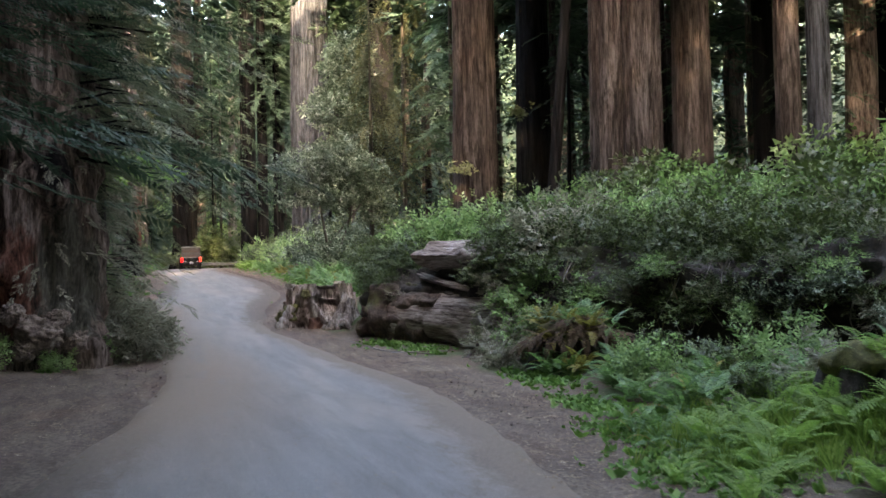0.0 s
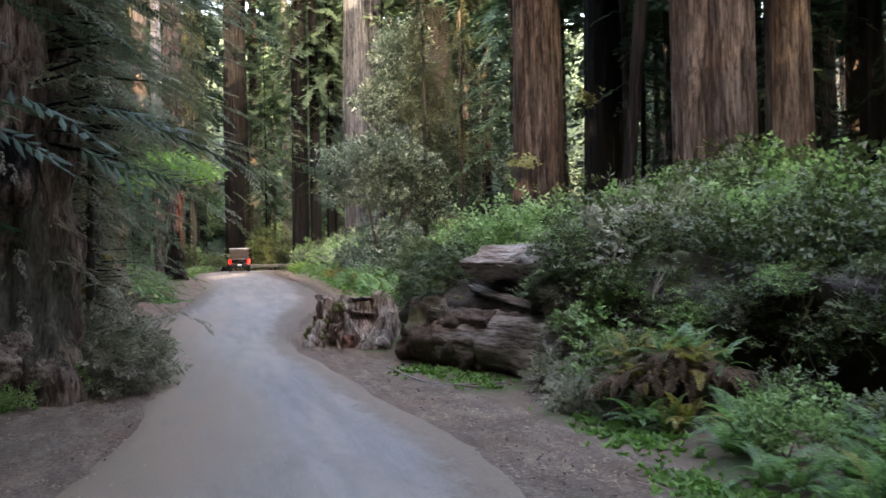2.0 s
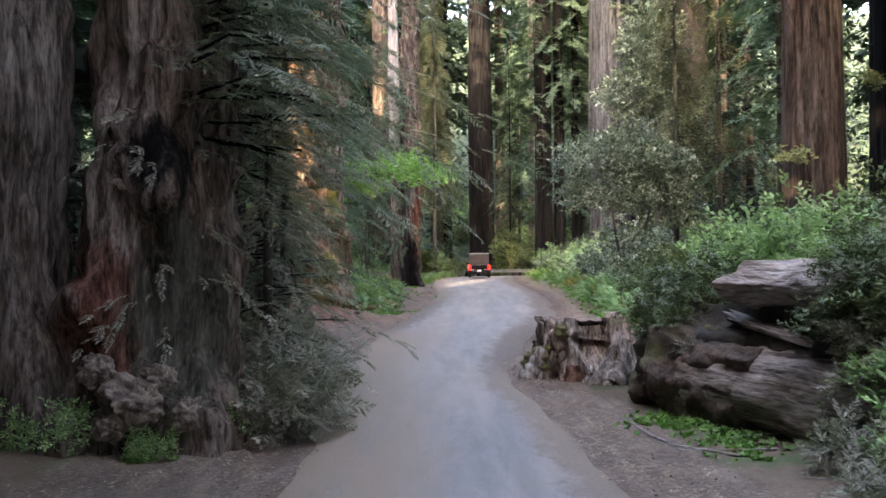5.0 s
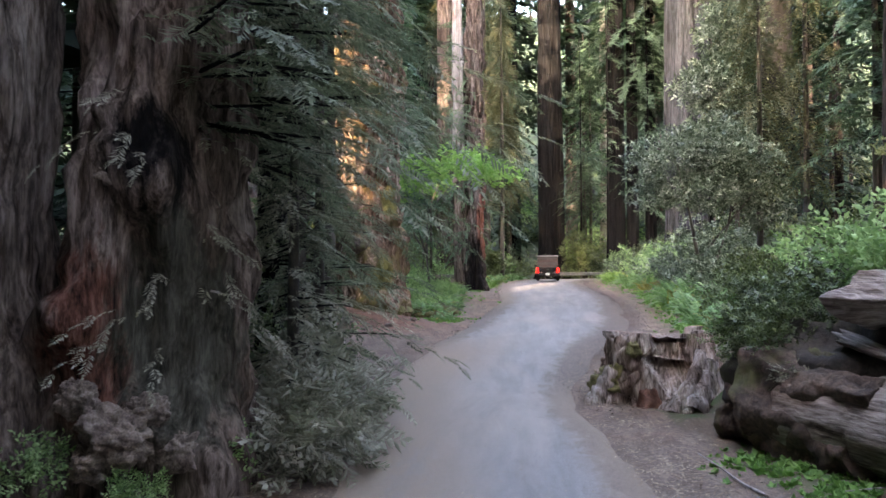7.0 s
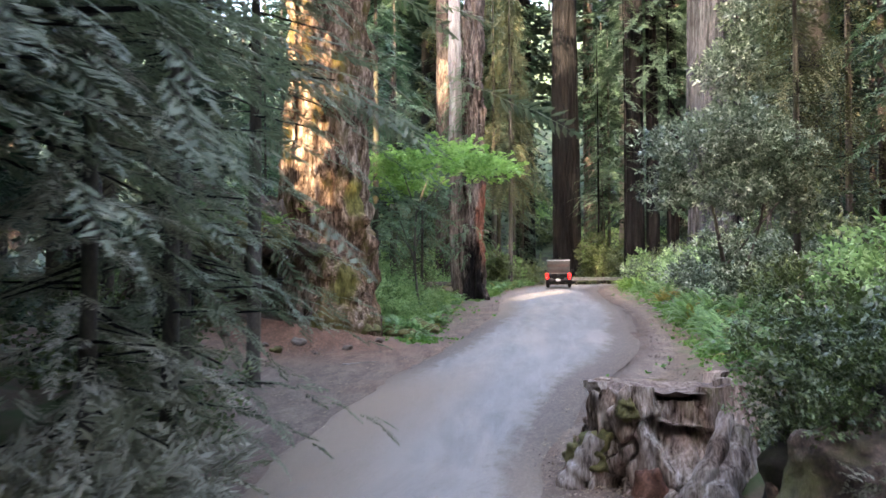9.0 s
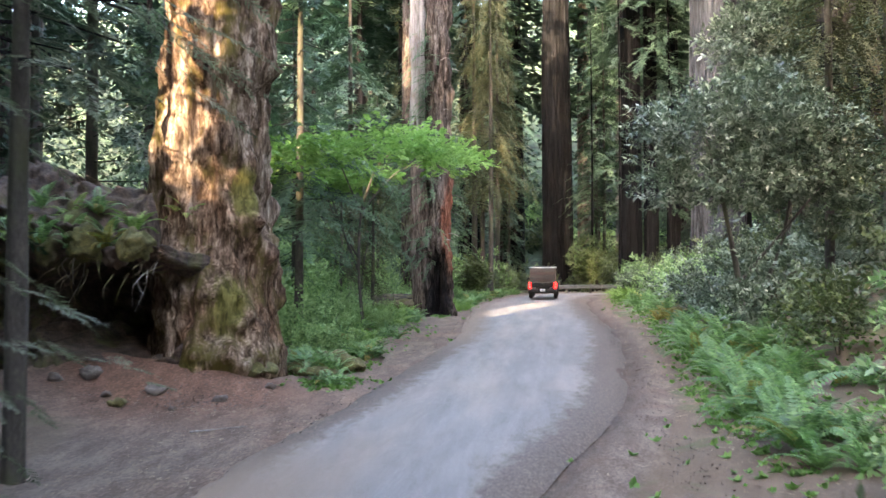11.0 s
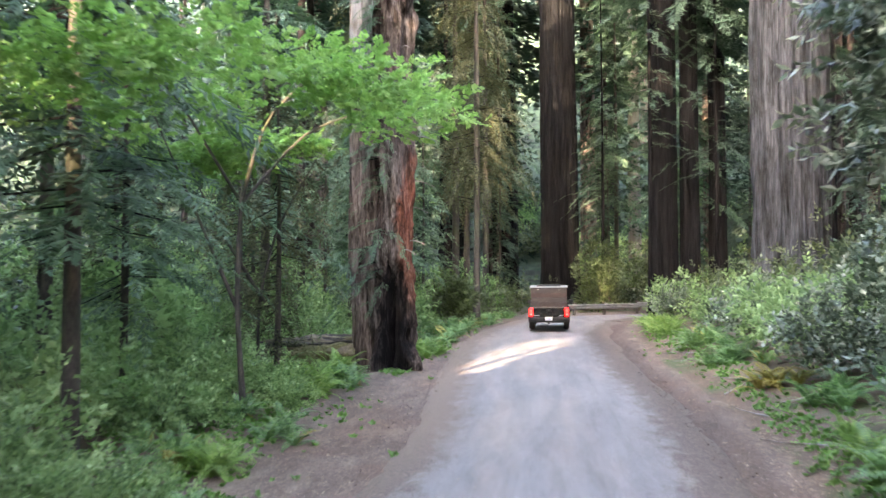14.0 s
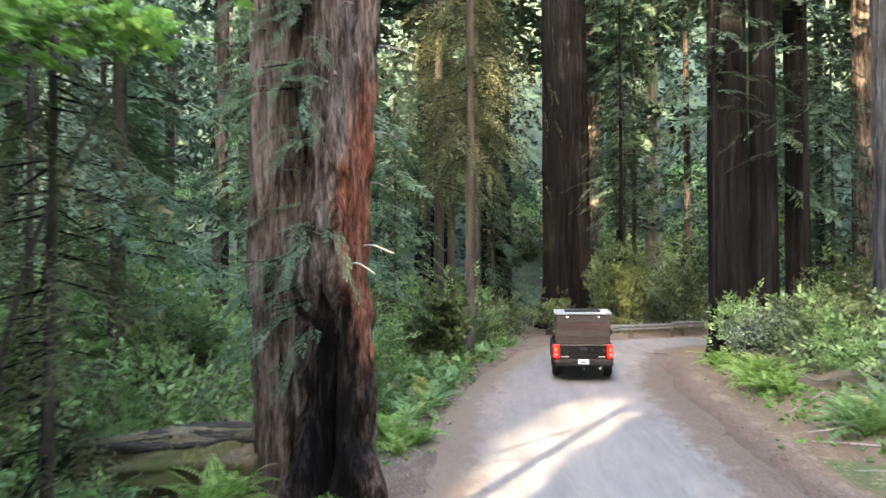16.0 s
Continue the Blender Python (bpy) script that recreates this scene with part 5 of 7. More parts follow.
# ---- young conifers ----
def conifer(x, y, m_leaf, tpl, h, base, spread, boughs, per, size, seed, label, r=0.14, droop=0.35, mat=None, group="young conifers", shape=0.8, gap=0.25):
    t = thing("conifer_tree", pose(x, y, at_ground(x, y, -0.05)), label, "tree", group)
    part("trunk", trunk_np("trunk", mat or M_youngbark, h, r, r * 0.15, 14, 16, 8, r * 0.15, 0.35, 4, (0, 0), 0.08, seed, 0.3), None, t)
    part("crown", conifer_crown("crown", [m_leaf, M_bark_dark], tpl, h, base, spread, boughs, per, size, seed, droop, gap, shape, (x, y, at_ground(x, y))), None, t)
    return t


RW = "young redwood with drooping grey-green needle sprays"
conifer(-0.75, 31.6, M_grey_spray, T_SPRAY, 13, 1.6, 2.9, 125, 16, 0.5, 81, RW, 0.12, 0.4)
conifer(-0.9, 34.6, M_near_leaf, T_SPRAY, 15, 1.2, 3.2, 120, 16, 0.52, 82, RW, 0.14, 0.4)
conifer(-2.2, 38.6, M_near_leaf, T_SPRAY, 17, 2.2, 3.9, 115, 16, 0.6, 83, RW, 0.16, 0.35)
conifer(-2.6, 44.5, M_near_leaf, T_SPRAY, 18, 6.8, 4.2, 85, 13, 0.75, 84, RW, 0.18, 0.35)
conifer(-7.4, 46.5, M_near_leaf, T_SPRAY, 19, 6.5, 3.8, 80, 13, 0.75, 85, RW, 0.2, 0.35)
conifer(-7.5, 37.0, M_redwood_leaf, T_SPRAY_MID, 18, 2.0, 4.2, 100, 10, 1.1, 86, RW, 0.2, 0.35)
# Added between the sun and the burnt tree, to keep that in shade.
conifer(-10.8, 50.0, M_redwood_leaf, T_SPRAY_MID, 31, 3.0, 4.6, 120, 9, 1.2, 111, RW, 0.25, 0.3)
HM = "slender hemlock with soft blue-green needles"
conifer(-2.9, 63.8, M_hemlock, T_SPRAY_MID, 21, 4.2, 3.6, 120, 11, 0.95, 87, HM, 0.16, 0.45)
conifer(-6.6, 70.0, M_hemlock, T_SPRAY_MID, 22, 9, 3.8, 110, 10, 1.0, 88, HM, 0.18, 0.45)
conifer(-5.2, 84.0, M_hemlock, T_SPRAY_MID, 24, 4, 3.8, 120, 10, 1.05, 89, HM, 0.18, 0.45)
conifer(-1.2, 88.0, M_hemlock, T_SPRAY_MID, 20, 3, 2.6, 100, 9, 0.9, 90, HM, 0.15, 0.5)
conifer(-0.2, 120.5, M_hemlock, T_SPRAY_MID, 26, 9, 4.0, 110, 10, 1.1, 91, HM, 0.25, 0.4)
conifer(14.2, 106.8, M_hemlock, T_SPRAY_MID, 30, 6, 3.8, 120, 9, 1.1, 92, HM, 0.2, 0.4)
conifer(11.4, 129.0, M_hemlock, T_SPRAY_MID, 28, 8, 4.0, 110, 10, 1.2, 93, HM, 0.22, 0.4)
conifer(1.8, 130.0, M_hemlock, T_SPRAY_MID, 30, 9, 4.2, 110, 10, 1.2, 94, HM, 0.22, 0.4)
conifer(-15.5, 68.5, M_redwood_leaf, T_SPRAY_MID, 26, 3, 4.4, 110, 9, 1.3, 112, RW, 0.25, 0.3)
conifer(-10.4, 63.2, M_redwood_leaf, T_SPRAY_MID, 27, 4, 3.8, 110, 9, 1.2, 113, RW, 0.25, 0.3)
MD = "tall conifer draped in olive-brown hanging moss"
conifer(1.7, 101.5, M_drape, T_DRAPE, 27, 8.0, 3.6, 130, 11, 1.0, 95, MD, 0.2, 0.55)
conifer(0.0, 108.0, M_drape, T_DRAPE, 29, 7, 4.2, 130, 11, 1.1, 96, MD, 0.25, 0.55)
conifer(1.4, 116.5, M_drape, T_DRAPE, 30, 8, 4.0, 130, 11, 1.1, 97, MD, 0.25, 0.55)
conifer(-3.5, 96.0, M_drape, T_DRAPE, 24, 6, 3.6, 110, 10, 1.0, 98, MD, 0.2, 0.5)
conifer(15.6, 64.5, M_drape, T_DRAPE, 20, 5, 3.4, 110, 10, 1.0, 99, MD, 0.18, 0.5)
conifer(20.5, 62.0, M_hemlock, T_SPRAY_MID, 24, 6, 4.0, 120, 10, 1.1, 100, HM, 0.2, 0.4)
conifer(20.0, 72.0, M_drape, T_DRAPE, 26, 5, 4.0, 120, 10, 1.1, 101, MD, 0.2, 0.5)

conifer(-2.2, 74.6, M_drape, T_DRAPE, 9.5, 1.0, 1.9, 75, 10, 0.62, 105, MD, 0.09, 0.6, None, "young conifers", 0.35)
conifer(-4.9, 70.6, M_soft, T_SPRAY_MID, 14, 2.4, 2.6, 80, 11, 0.75, 106, HM, 0.1, 0.5)
conifer(-4.6, 78.8, M_drape, T_DRAPE, 9, 1.8, 2.6, 60, 10, 0.8, 103, MD, 0.1, 0.6)
conifer(-7.2, 75.2, M_drape, T_DRAPE, 10, 2.0, 2.6, 50, 10, 0.8, 104, MD, 0.1, 0.6)

for k, (x, y, h, base, spr) in enumerate(((-7.0, 88.5, 13, 1.4, 2.8), (-3.4, 93.5, 12, 1.5, 2.4), (-9.5, 80.5, 14, 1.6, 3.0), (-11.5, 89, 15, 1.5, 3.2), (-6.5, 100.5, 15, 1.6, 3.0), (-1.6, 104.5, 13, 2.0, 2.4), (-10.5, 71.5, 13, 1.5, 3.0), (-8.2, 64.5, 13, 1.5, 2.8), (2.2, 121.5, 15, 2.0, 2.8), (10.6, 127.5, 16, 2.0, 3.2), (15.6, 119.5, 14, 2.0, 2.8), (17.8, 108.8, 14, 2.2, 2.6), (20.6, 94.5, 13, 2.5, 2.6), (22.0, 80.5, 13, 2.0, 2.8))):
    conifer(x, y, M_soft if k < 8 else M_redwood_leaf, T_SPRAY_MID, h, base, spr, 75, 9, 0.85, 150 + k, "young hemlock with soft grey-green drooping sprays", 0.1, 0.5)

# ---- far forest ----
FAR_KINDS = []
for k, (h, base, spr) in enumerate(((30, 3, 4.6), (36, 6, 5.2), (26, 2, 4.2), (40, 10, 5.5))):
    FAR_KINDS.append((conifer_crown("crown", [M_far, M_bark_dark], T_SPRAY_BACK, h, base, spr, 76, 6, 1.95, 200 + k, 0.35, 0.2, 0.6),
                      trunk_np("trunk", M_bark, h, 0.3, 0.06, 16, 16, 8, 0.03, 0.3, 4, (0, 0), 0.1, 210 + k, 0.4)))
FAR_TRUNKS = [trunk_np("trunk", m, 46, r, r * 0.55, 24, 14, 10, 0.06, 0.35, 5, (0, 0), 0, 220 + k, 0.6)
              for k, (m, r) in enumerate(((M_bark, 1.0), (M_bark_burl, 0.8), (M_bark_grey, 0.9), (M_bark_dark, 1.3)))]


def far_forest():
    rng = np.random.default_rng(77)
    spots = []
    tries = 0
    while len(spots) < 115 and tries < 9000:
        tries += 1
        x, y = rng.uniform(-75, 100), rng.uniform(-70, 215)
        if y < 130:
            mid = float(np.interp(y, EDGE_Y, EDGE_L) + np.interp(y, EDGE_Y, EDGE_R)) / 2
            if x < mid and x > mid - (24 if 50 < y < 105 else 13 if y > 25 else 16):
                continue
            if x >= mid and x < mid + (24 if y > 55 else 30):
                continue
            if 95 < y < 130 and x > 0 and x < 60:
                continue
        elif abs(x - 6.7) < 5 and y < 150:
            continue
        if any((x - a) ** 2 + (y - b) ** 2 < 30 for a, b in spots) or in_beam(x, y, 1.4, 5):
            continue
        spots.append((x, y))
    near = [(45, 60), (40, 70), (48, 50), (51, 42), (44, 33), (36, 63), (35, 74), (38, 84), (53, 60), (42, 25), (51, 30), (58, 48), (-18, 65), (-23, 79), (18, 119.5), (21, 121), (11, 134), (1, 131), (23, 106), (27, 121), (15, 129), (-2, 125), (-6, 118), (-9, 108), (30, 100), (26, 92), (25, 82), (24.5, 73), (29, 66), (33, 55), (36, 47), (38, 38), (30, 51), (27, 60), (19, 128), (25, 127), (-14, 112), (-15, 98), (-17, 84)]
    spots = near + spots
    for k, (x, y) in enumerate(spots):
        z = at_ground(x, y, -0.1)
        if k % 3 == 0 and k >= len(near):
            t = thing("redwood_tree", pose(x, y, z, 0, 0, rng.uniform(0, 360)), "tall redwood trunk deep in the forest", "tree", "forest trees")
            part("trunk", FAR_TRUNKS[(k // 3) % 4], None, t)
            part("crown", HIGH[k % 3], None, t).location.z = rng.uniform(-4, 4)
        else:
            t = thing("conifer_tree", pose(x, y, z, 0, 0, rng.uniform(0, 360)), "green conifer deep in the forest", "tree", "forest trees")
            cr, tr = FAR_KINDS[k % 4]
            part("trunk", tr, None, t)
            part("crown", HIGH[k % 3] if (y < 30 or x < -32) else cr, None, t)


far_forest()


def shade_trees():
    """Tall redwoods added sunward, mostly unseen, to shade the road but for a few beams."""
    rng = np.random.default_rng(88)
    spots = [(-11.5, 20), (-8.4, 35.5), (-12, 7), (-9.5, -1), (-22, 28), (-8, -9), (-13.5, -4), (-1, -13), (-17, -17), (-8, -21), (0, -25), (-21, -30), (-12, -36)]
    for _ in range(4000):
        y = rng.uniform(-105, 80)
        x = rng.uniform(-62, 34)
        mid = float(np.interp(y, EDGE_Y, EDGE_L) + np.interp(y, EDGE_Y, EDGE_R)) / 2
        if x > mid - 10 and y > -7 or abs(x - mid) < 7 or y > 40 and x > -26:
            continue
        if any((x - a) ** 2 + (y - b) ** 2 < 60 for a, b in spots) or in_beam(x, y, 0.8, 5):
            continue
        spots.append((x, y))
        if len(spots) >= 98:
            break
    for k, (x, y) in enumerate(spots):
        z = at_ground(x, y, -0.1)
        t = thing("redwood_tree", pose(x, y, z), "tall redwood added sunward, its dense crown shading the road", "tree", "forest trees")
        part("trunk", FAR_TRUNKS[k % 4], None, t)
        part("crown", conifer_crown("crown", [M_redwood_leaf, M_bark_dark], T_TUFT, 52, 6, 6.4, 50, 7, 4.6, 500 + k, 0.3, 0.15, 0.4, (x, y, z)), None, t)


def far_woods():
    """The wall of foliage far behind the trunks."""
    rng = np.random.default_rng(99)
    n = 150000
    x, y = rng.uniform(-130, 150, n), rng.uniform(-110, 270, n)
    mid = np.interp(y, EDGE_Y, EDGE_L) / 2 + np.interp(y, EDGE_Y, EDGE_R) / 2
    d = np.maximum(np.maximum(np.abs(x - np.clip(mid, -30, 30)) - 38, y - 132), -70 - y)
    ok = (d > 0) & (d < 60) & ((y > 20) | (d < 12)) & (y > 0.4 * np.abs(x) - 40)
    x, y = x[ok], y[ok]
    n = len(x)
    z = height(x, y) + 46 * rng.random(n) ** 1.05
    at = np.column_stack([x, y, z])
    az = rng.uniform(0, 6.28, n)
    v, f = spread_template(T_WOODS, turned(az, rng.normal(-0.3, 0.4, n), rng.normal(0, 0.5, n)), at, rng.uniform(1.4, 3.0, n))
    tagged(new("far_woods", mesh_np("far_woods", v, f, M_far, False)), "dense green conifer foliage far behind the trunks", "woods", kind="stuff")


# Redwoods added for their high crowns, which shade the bend and right-hand woods.
for k, (x, y) in enumerate(((-8, 101), (-7, 121), (23, 119), (27, 105), (18, 122), (2, 137), (20, 135), (-3, 141), (10, 145), (29, 121), (-13, 128), (34, 119), (21, 101.5), (22.5, 88), (-28, 91), (33, 30), (38, 53), (41, 44.5), (34, 68), (29, 78), (45, 66), (39, 80), (35, 23), (49, 37), (29, 47.5), (47, 27), (35.5, 41), (26, 70))):
    t = thing("redwood_tree", pose(x, y, at_ground(x, y, -0.1), 0, 0, k * 67), "dark redwood trunk added for its dense high crown, which shades the woods", "tree", "forest trees")
    part("trunk", FAR_TRUNKS[1 + 2 * (k % 2)] if k % 3 else FAR_KINDS[3][1], None, t)
    part("crown", HIGH[k % 3], None, t).matrix_basis = pose(0, 0, (4 if k < 15 else -4) + k % 4) @ Matrix.Diagonal((1.25, 1.25, 1, 1))
shade_trees()
far_woods()

# ---- broad-leaved trees and shrubs ----
def leafy_tree(name, x, y, mat, tpl, stems, blobs, count, size, seed, label, hollow=0.3, bark=None, flat=0.3):
    """stems: (path, radius at the foot); places are relative to the foot."""
    t = thing(name, pose(x, y, at_ground(x, y, -0.05)), label, "tree", "understorey trees")
    for k, (path, r) in enumerate(stems):
        part("trunk" if k == 0 else "limb", limb_np("limb", bark or M_youngbark, path, r, r * 0.3, 9), None, t)
    part("crown", leafy_crown("crown", mat, tpl, blobs, count, size, seed, hollow, flat, (x, y, at_ground(x, y))), None, t)
    return t


leafy_tree("tanoak_tree", 12.2, 61.0, M_tanoak, T_TWIG_BIG,
           [([(0, 0, -0.2), (-0.3, 0, 2), (-0.8, -0.3, 4.5), (-1.8, -0.5, 8)], 0.12), ([(0.2, 0, 1), (1.2, 0.2, 3.5), (1.6, 0.2, 6.5)], 0.08), ([(-0.2, 0, 2), (1.4, -0.5, 4), (2.6, -0.6, 5.5)], 0.06), ([(0.1, 0.1, -0.2), (0.9, 0, 2.0), (2.2, -0.2, 2.6)], 0.06)],
           [(-1.6, 0, 6.6, 1.7, 1.4), (0.3, 0, 7.4, 1.8, 1.4), (1.8, 0.2, 6.0, 1.8, 1.6), (-0.2, -0.3, 5.0, 1.9, 1.0), (2.8, 0, 4.6, 1.3, 1.1), (-2.6, -0.2, 5.0, 0.9, 0.7), (-3.0, 0.2, 6.9, 0.8, 0.5)], 2000, 0.46, 301, "grey-green tanoak with glossy leaves leaning over the verge")
leafy_tree("tanoak_tree", 16.6, 75.0, M_tanoak, T_TWIG_BIG,
           [([(0, 0, -0.2), (0.2, 0, 5), (0.0, -0.3, 10), (0.3, 0, 15)], 0.16), ([(0.1, 0, 6), (-1.2, 0.2, 9), (-1.8, 0.2, 12)], 0.08)],
           [(0, 0, 15, 2.0, 2.6), (-1.2, 0, 11.5, 2.0, 1.8), (1.0, 0, 9.5, 1.8, 1.8), (-0.6, 0, 7.5, 1.6, 1.5)], 1900, 0.6, 302, "tall thin tanoak with blue-green leaves")
leafy_tree("maple_tree", -1.7, 70.0, M_maple, T_MAPLE,
           [([(0, 0, -0.2), (-0.3, 0.3, 2.5), (-0.2, 0.2, 5), (0.6, -0.4, 7.0), (2.0, -1.2, 7.8)], 0.08), ([(-0.3, 0.3, 2.6), (-1.0, -0.8, 5), (-1.4, -2.6, 7.2)], 0.05), ([(-0.2, 0.2, 5), (1.2, 0.8, 6.8), (3.2, 1.4, 7.6)], 0.045), ([(-0.2, 0, 5.2), (-0.4, -3.5, 7), (-0.4, -7, 7.4)], 0.04)],
           [(3.2, 1.6, 7.3, 2.2, 0.6), (3.0, -2.2, 7.2, 2.4, 0.7), (1.0, -4.0, 7.4, 2.4, 0.9), (1.4, -8.6, 6.6, 1.7, 0.6), (-0.8, -8.0, 6.6, 2.0, 0.8), (-1.2, -4.5, 6.6, 2.4, 1.0), (-0.6, 0.5, 7.6, 2.0, 0.8), (1.6, 0.2, 8.2, 2.0, 0.6)], 3000, 0.3, 303, "vine maple with bright green leaves spreading over the verge", 0.1, None, 0.8)
leafy_tree("maple_tree", -2.5, 74.0, M_maple, T_MAPLE,
           [([(0, 0, -0.2), (-0.1, 0.1, 2.5), (0.4, 0.2, 4.6), (1.6, 0.2, 6.6)], 0.06), ([(0.1, 0, 2.6), (-1.0, -0.5, 4.6), (-1.8, -0.8, 6.4)], 0.06)],
           [(1.2, 0.2, 6.9, 1.2, 0.4), (-1.6, -0.8, 6.3, 1.6, 0.7), (0.2, -1.6, 6.6, 1.8, 0.6)], 800, 0.32, 304, "slender mossy maple with bright green leaves", 0.1, None, 0.8)


for k, (x, y, w, h) in enumerate(((-9.0, 74.0, 2.0, 5.0), (-10.5, 84.0, 2.4, 6.0), (-13.0, 68.0, 2.4, 5.5), (-8.5, 92.0, 2.2, 5.5), (9.4, 120.5, 1.7, 5.0), (-13.5, 77.0, 2.6, 6.5), (0.6, 99.0, 1.0, 2.6), (12.6, 117.5, 2.0, 5.0))):
    leafy_tree("understorey_tree", x, y, M_huckle if k in (4, 6, 7) else M_under, T_TWIG_BIG, [([(0, 0, -0.2), (0.2, 0.1, h * 0.4), (-0.1, 0.2, h * 0.9)], 0.07), ([(0.1, 0, h * 0.3), (w * 0.5, -0.2, h * 0.6), (w * 0.7, -0.3, h * 0.8)], 0.04)],
               [(0, 0, h * 0.85, w * 0.6, h * 0.2), (w * 0.5, 0, h * 0.62, w * 0.6, h * 0.14), (-w * 0.5, -0.2, h * 0.6, w * 0.6, h * 0.16), (0.1, w * 0.3, h * 0.4, w * 0.7, h * 0.14)], 330, 0.6, 320 + k, "young leafy tree with fresh green foliage", 0.2)


def shrub_mesh(mat, tpl, w, h, count, size, seed):
    """Ragged: unlike clumps with gaps, and shoots that stand out."""
    rng = np.random.default_rng(seed)
    blobs = [(rng.uniform(-0.5, 0.5) * w, rng.uniform(-0.5, 0.5) * w, h * rng.uniform(0.2, 0.7), w * rng.uniform(0.16, 0.4), h * rng.uniform(0.14, 0.3)) for _ in range(9)]
    blobs += [(rng.uniform(-0.6, 0.6) * w, rng.uniform(-0.6, 0.6) * w, h * rng.uniform(0.7, 1.1), w * rng.uniform(0.08, 0.16), h * rng.uniform(0.12, 0.3)) for _ in range(6)]
    return leafy_crown("foliage", mat, tpl, blobs, count, size, seed, 0.2)


def stem_mesh(w, h, seed):
    rng = np.random.default_rng(seed)
    out = []
    for _ in range(3):
        a = rng.uniform(0, 6.28)
        out.append(limb_np("stem", M_stem, [(0, 0, -0.1), (0.12 * w * math.cos(a), 0.12 * w * math.sin(a), h * 0.35), (0.35 * w * math.cos(a + 0.4), 0.35 * w * math.sin(a + 0.4), h * 0.8)], 0.022, 0.006, 4))
    return out


SHRUBS = {
    "huckle": ("huckleberry_shrub", "dense dark-green huckleberry shrub with small leaves", [(shrub_mesh(M_huckle, T_TWIG, 1.6, 1.5, 270, 0.33, 400 + k), stem_mesh(1.6, 1.5, 410 + k)) for k in range(4)]),
    "under": ("leafy_shrub", "loose fresh-green leafy shrub", [(shrub_mesh(M_under, T_TWIG, 1.7, 1.6, 280, 0.42, 420 + k), stem_mesh(1.7, 1.6, 430 + k)) for k in range(3)]),
    "grey": ("dry_shrub", "dry grey-green shrub of drooping sprays", [(shrub_mesh(M_grey_spray, T_SPRAY_MID, 1.3, 1.3, 170, 0.55, 440 + k), stem_mesh(1.3, 1.3, 450 + k)) for k in range(2)]),
    "far": ("leafy_shrub", "green leafy shrub deep in the woods", [(shrub_mesh(m, T_TWIG_FAR, 1.7, 1.6, 240, 0.42, 500 + k), stem_mesh(1.7, 1.6, 510 + k)) for k, m in enumerate((M_under, M_huckle, M_under))]),
    "yellow": ("yellow_shrub", "small shrub with yellow leaves, sunlight put into their colour", [(shrub_mesh(M_yellow, T_MAPLE, 1.3, 0.8, 260, 0.2, 460 + k), stem_mesh(1.2, 0.9, 470 + k)) for k in range(2)]),
    "tan": ("tanoak_shrub", "grey-green shrub with glossy leaves", [(shrub_mesh(M_tanoak, T_TWIG, 1.8, 1.7, 350, 0.36, 480 + k), stem_mesh(1.8, 1.7, 490 + k)) for k in range(2)]),
}


def shrub(kind, x, y, s=1.0, k=0, dz=0.0, squat=1.0):
    name, label, meshes = SHRUBS[kind]
    leaves, stems = meshes[k % len(meshes)]
    t = thing(name, pose(x, y, at_ground(x, y, dz), 0, 0, (k * 77) % 360), label, "shrub", "shrubs")
    t.scale = (s, s, s * squat)
    part("foliage", leaves, None, t)
    for st in stems:
        part("stem", st, None, t)
    return t


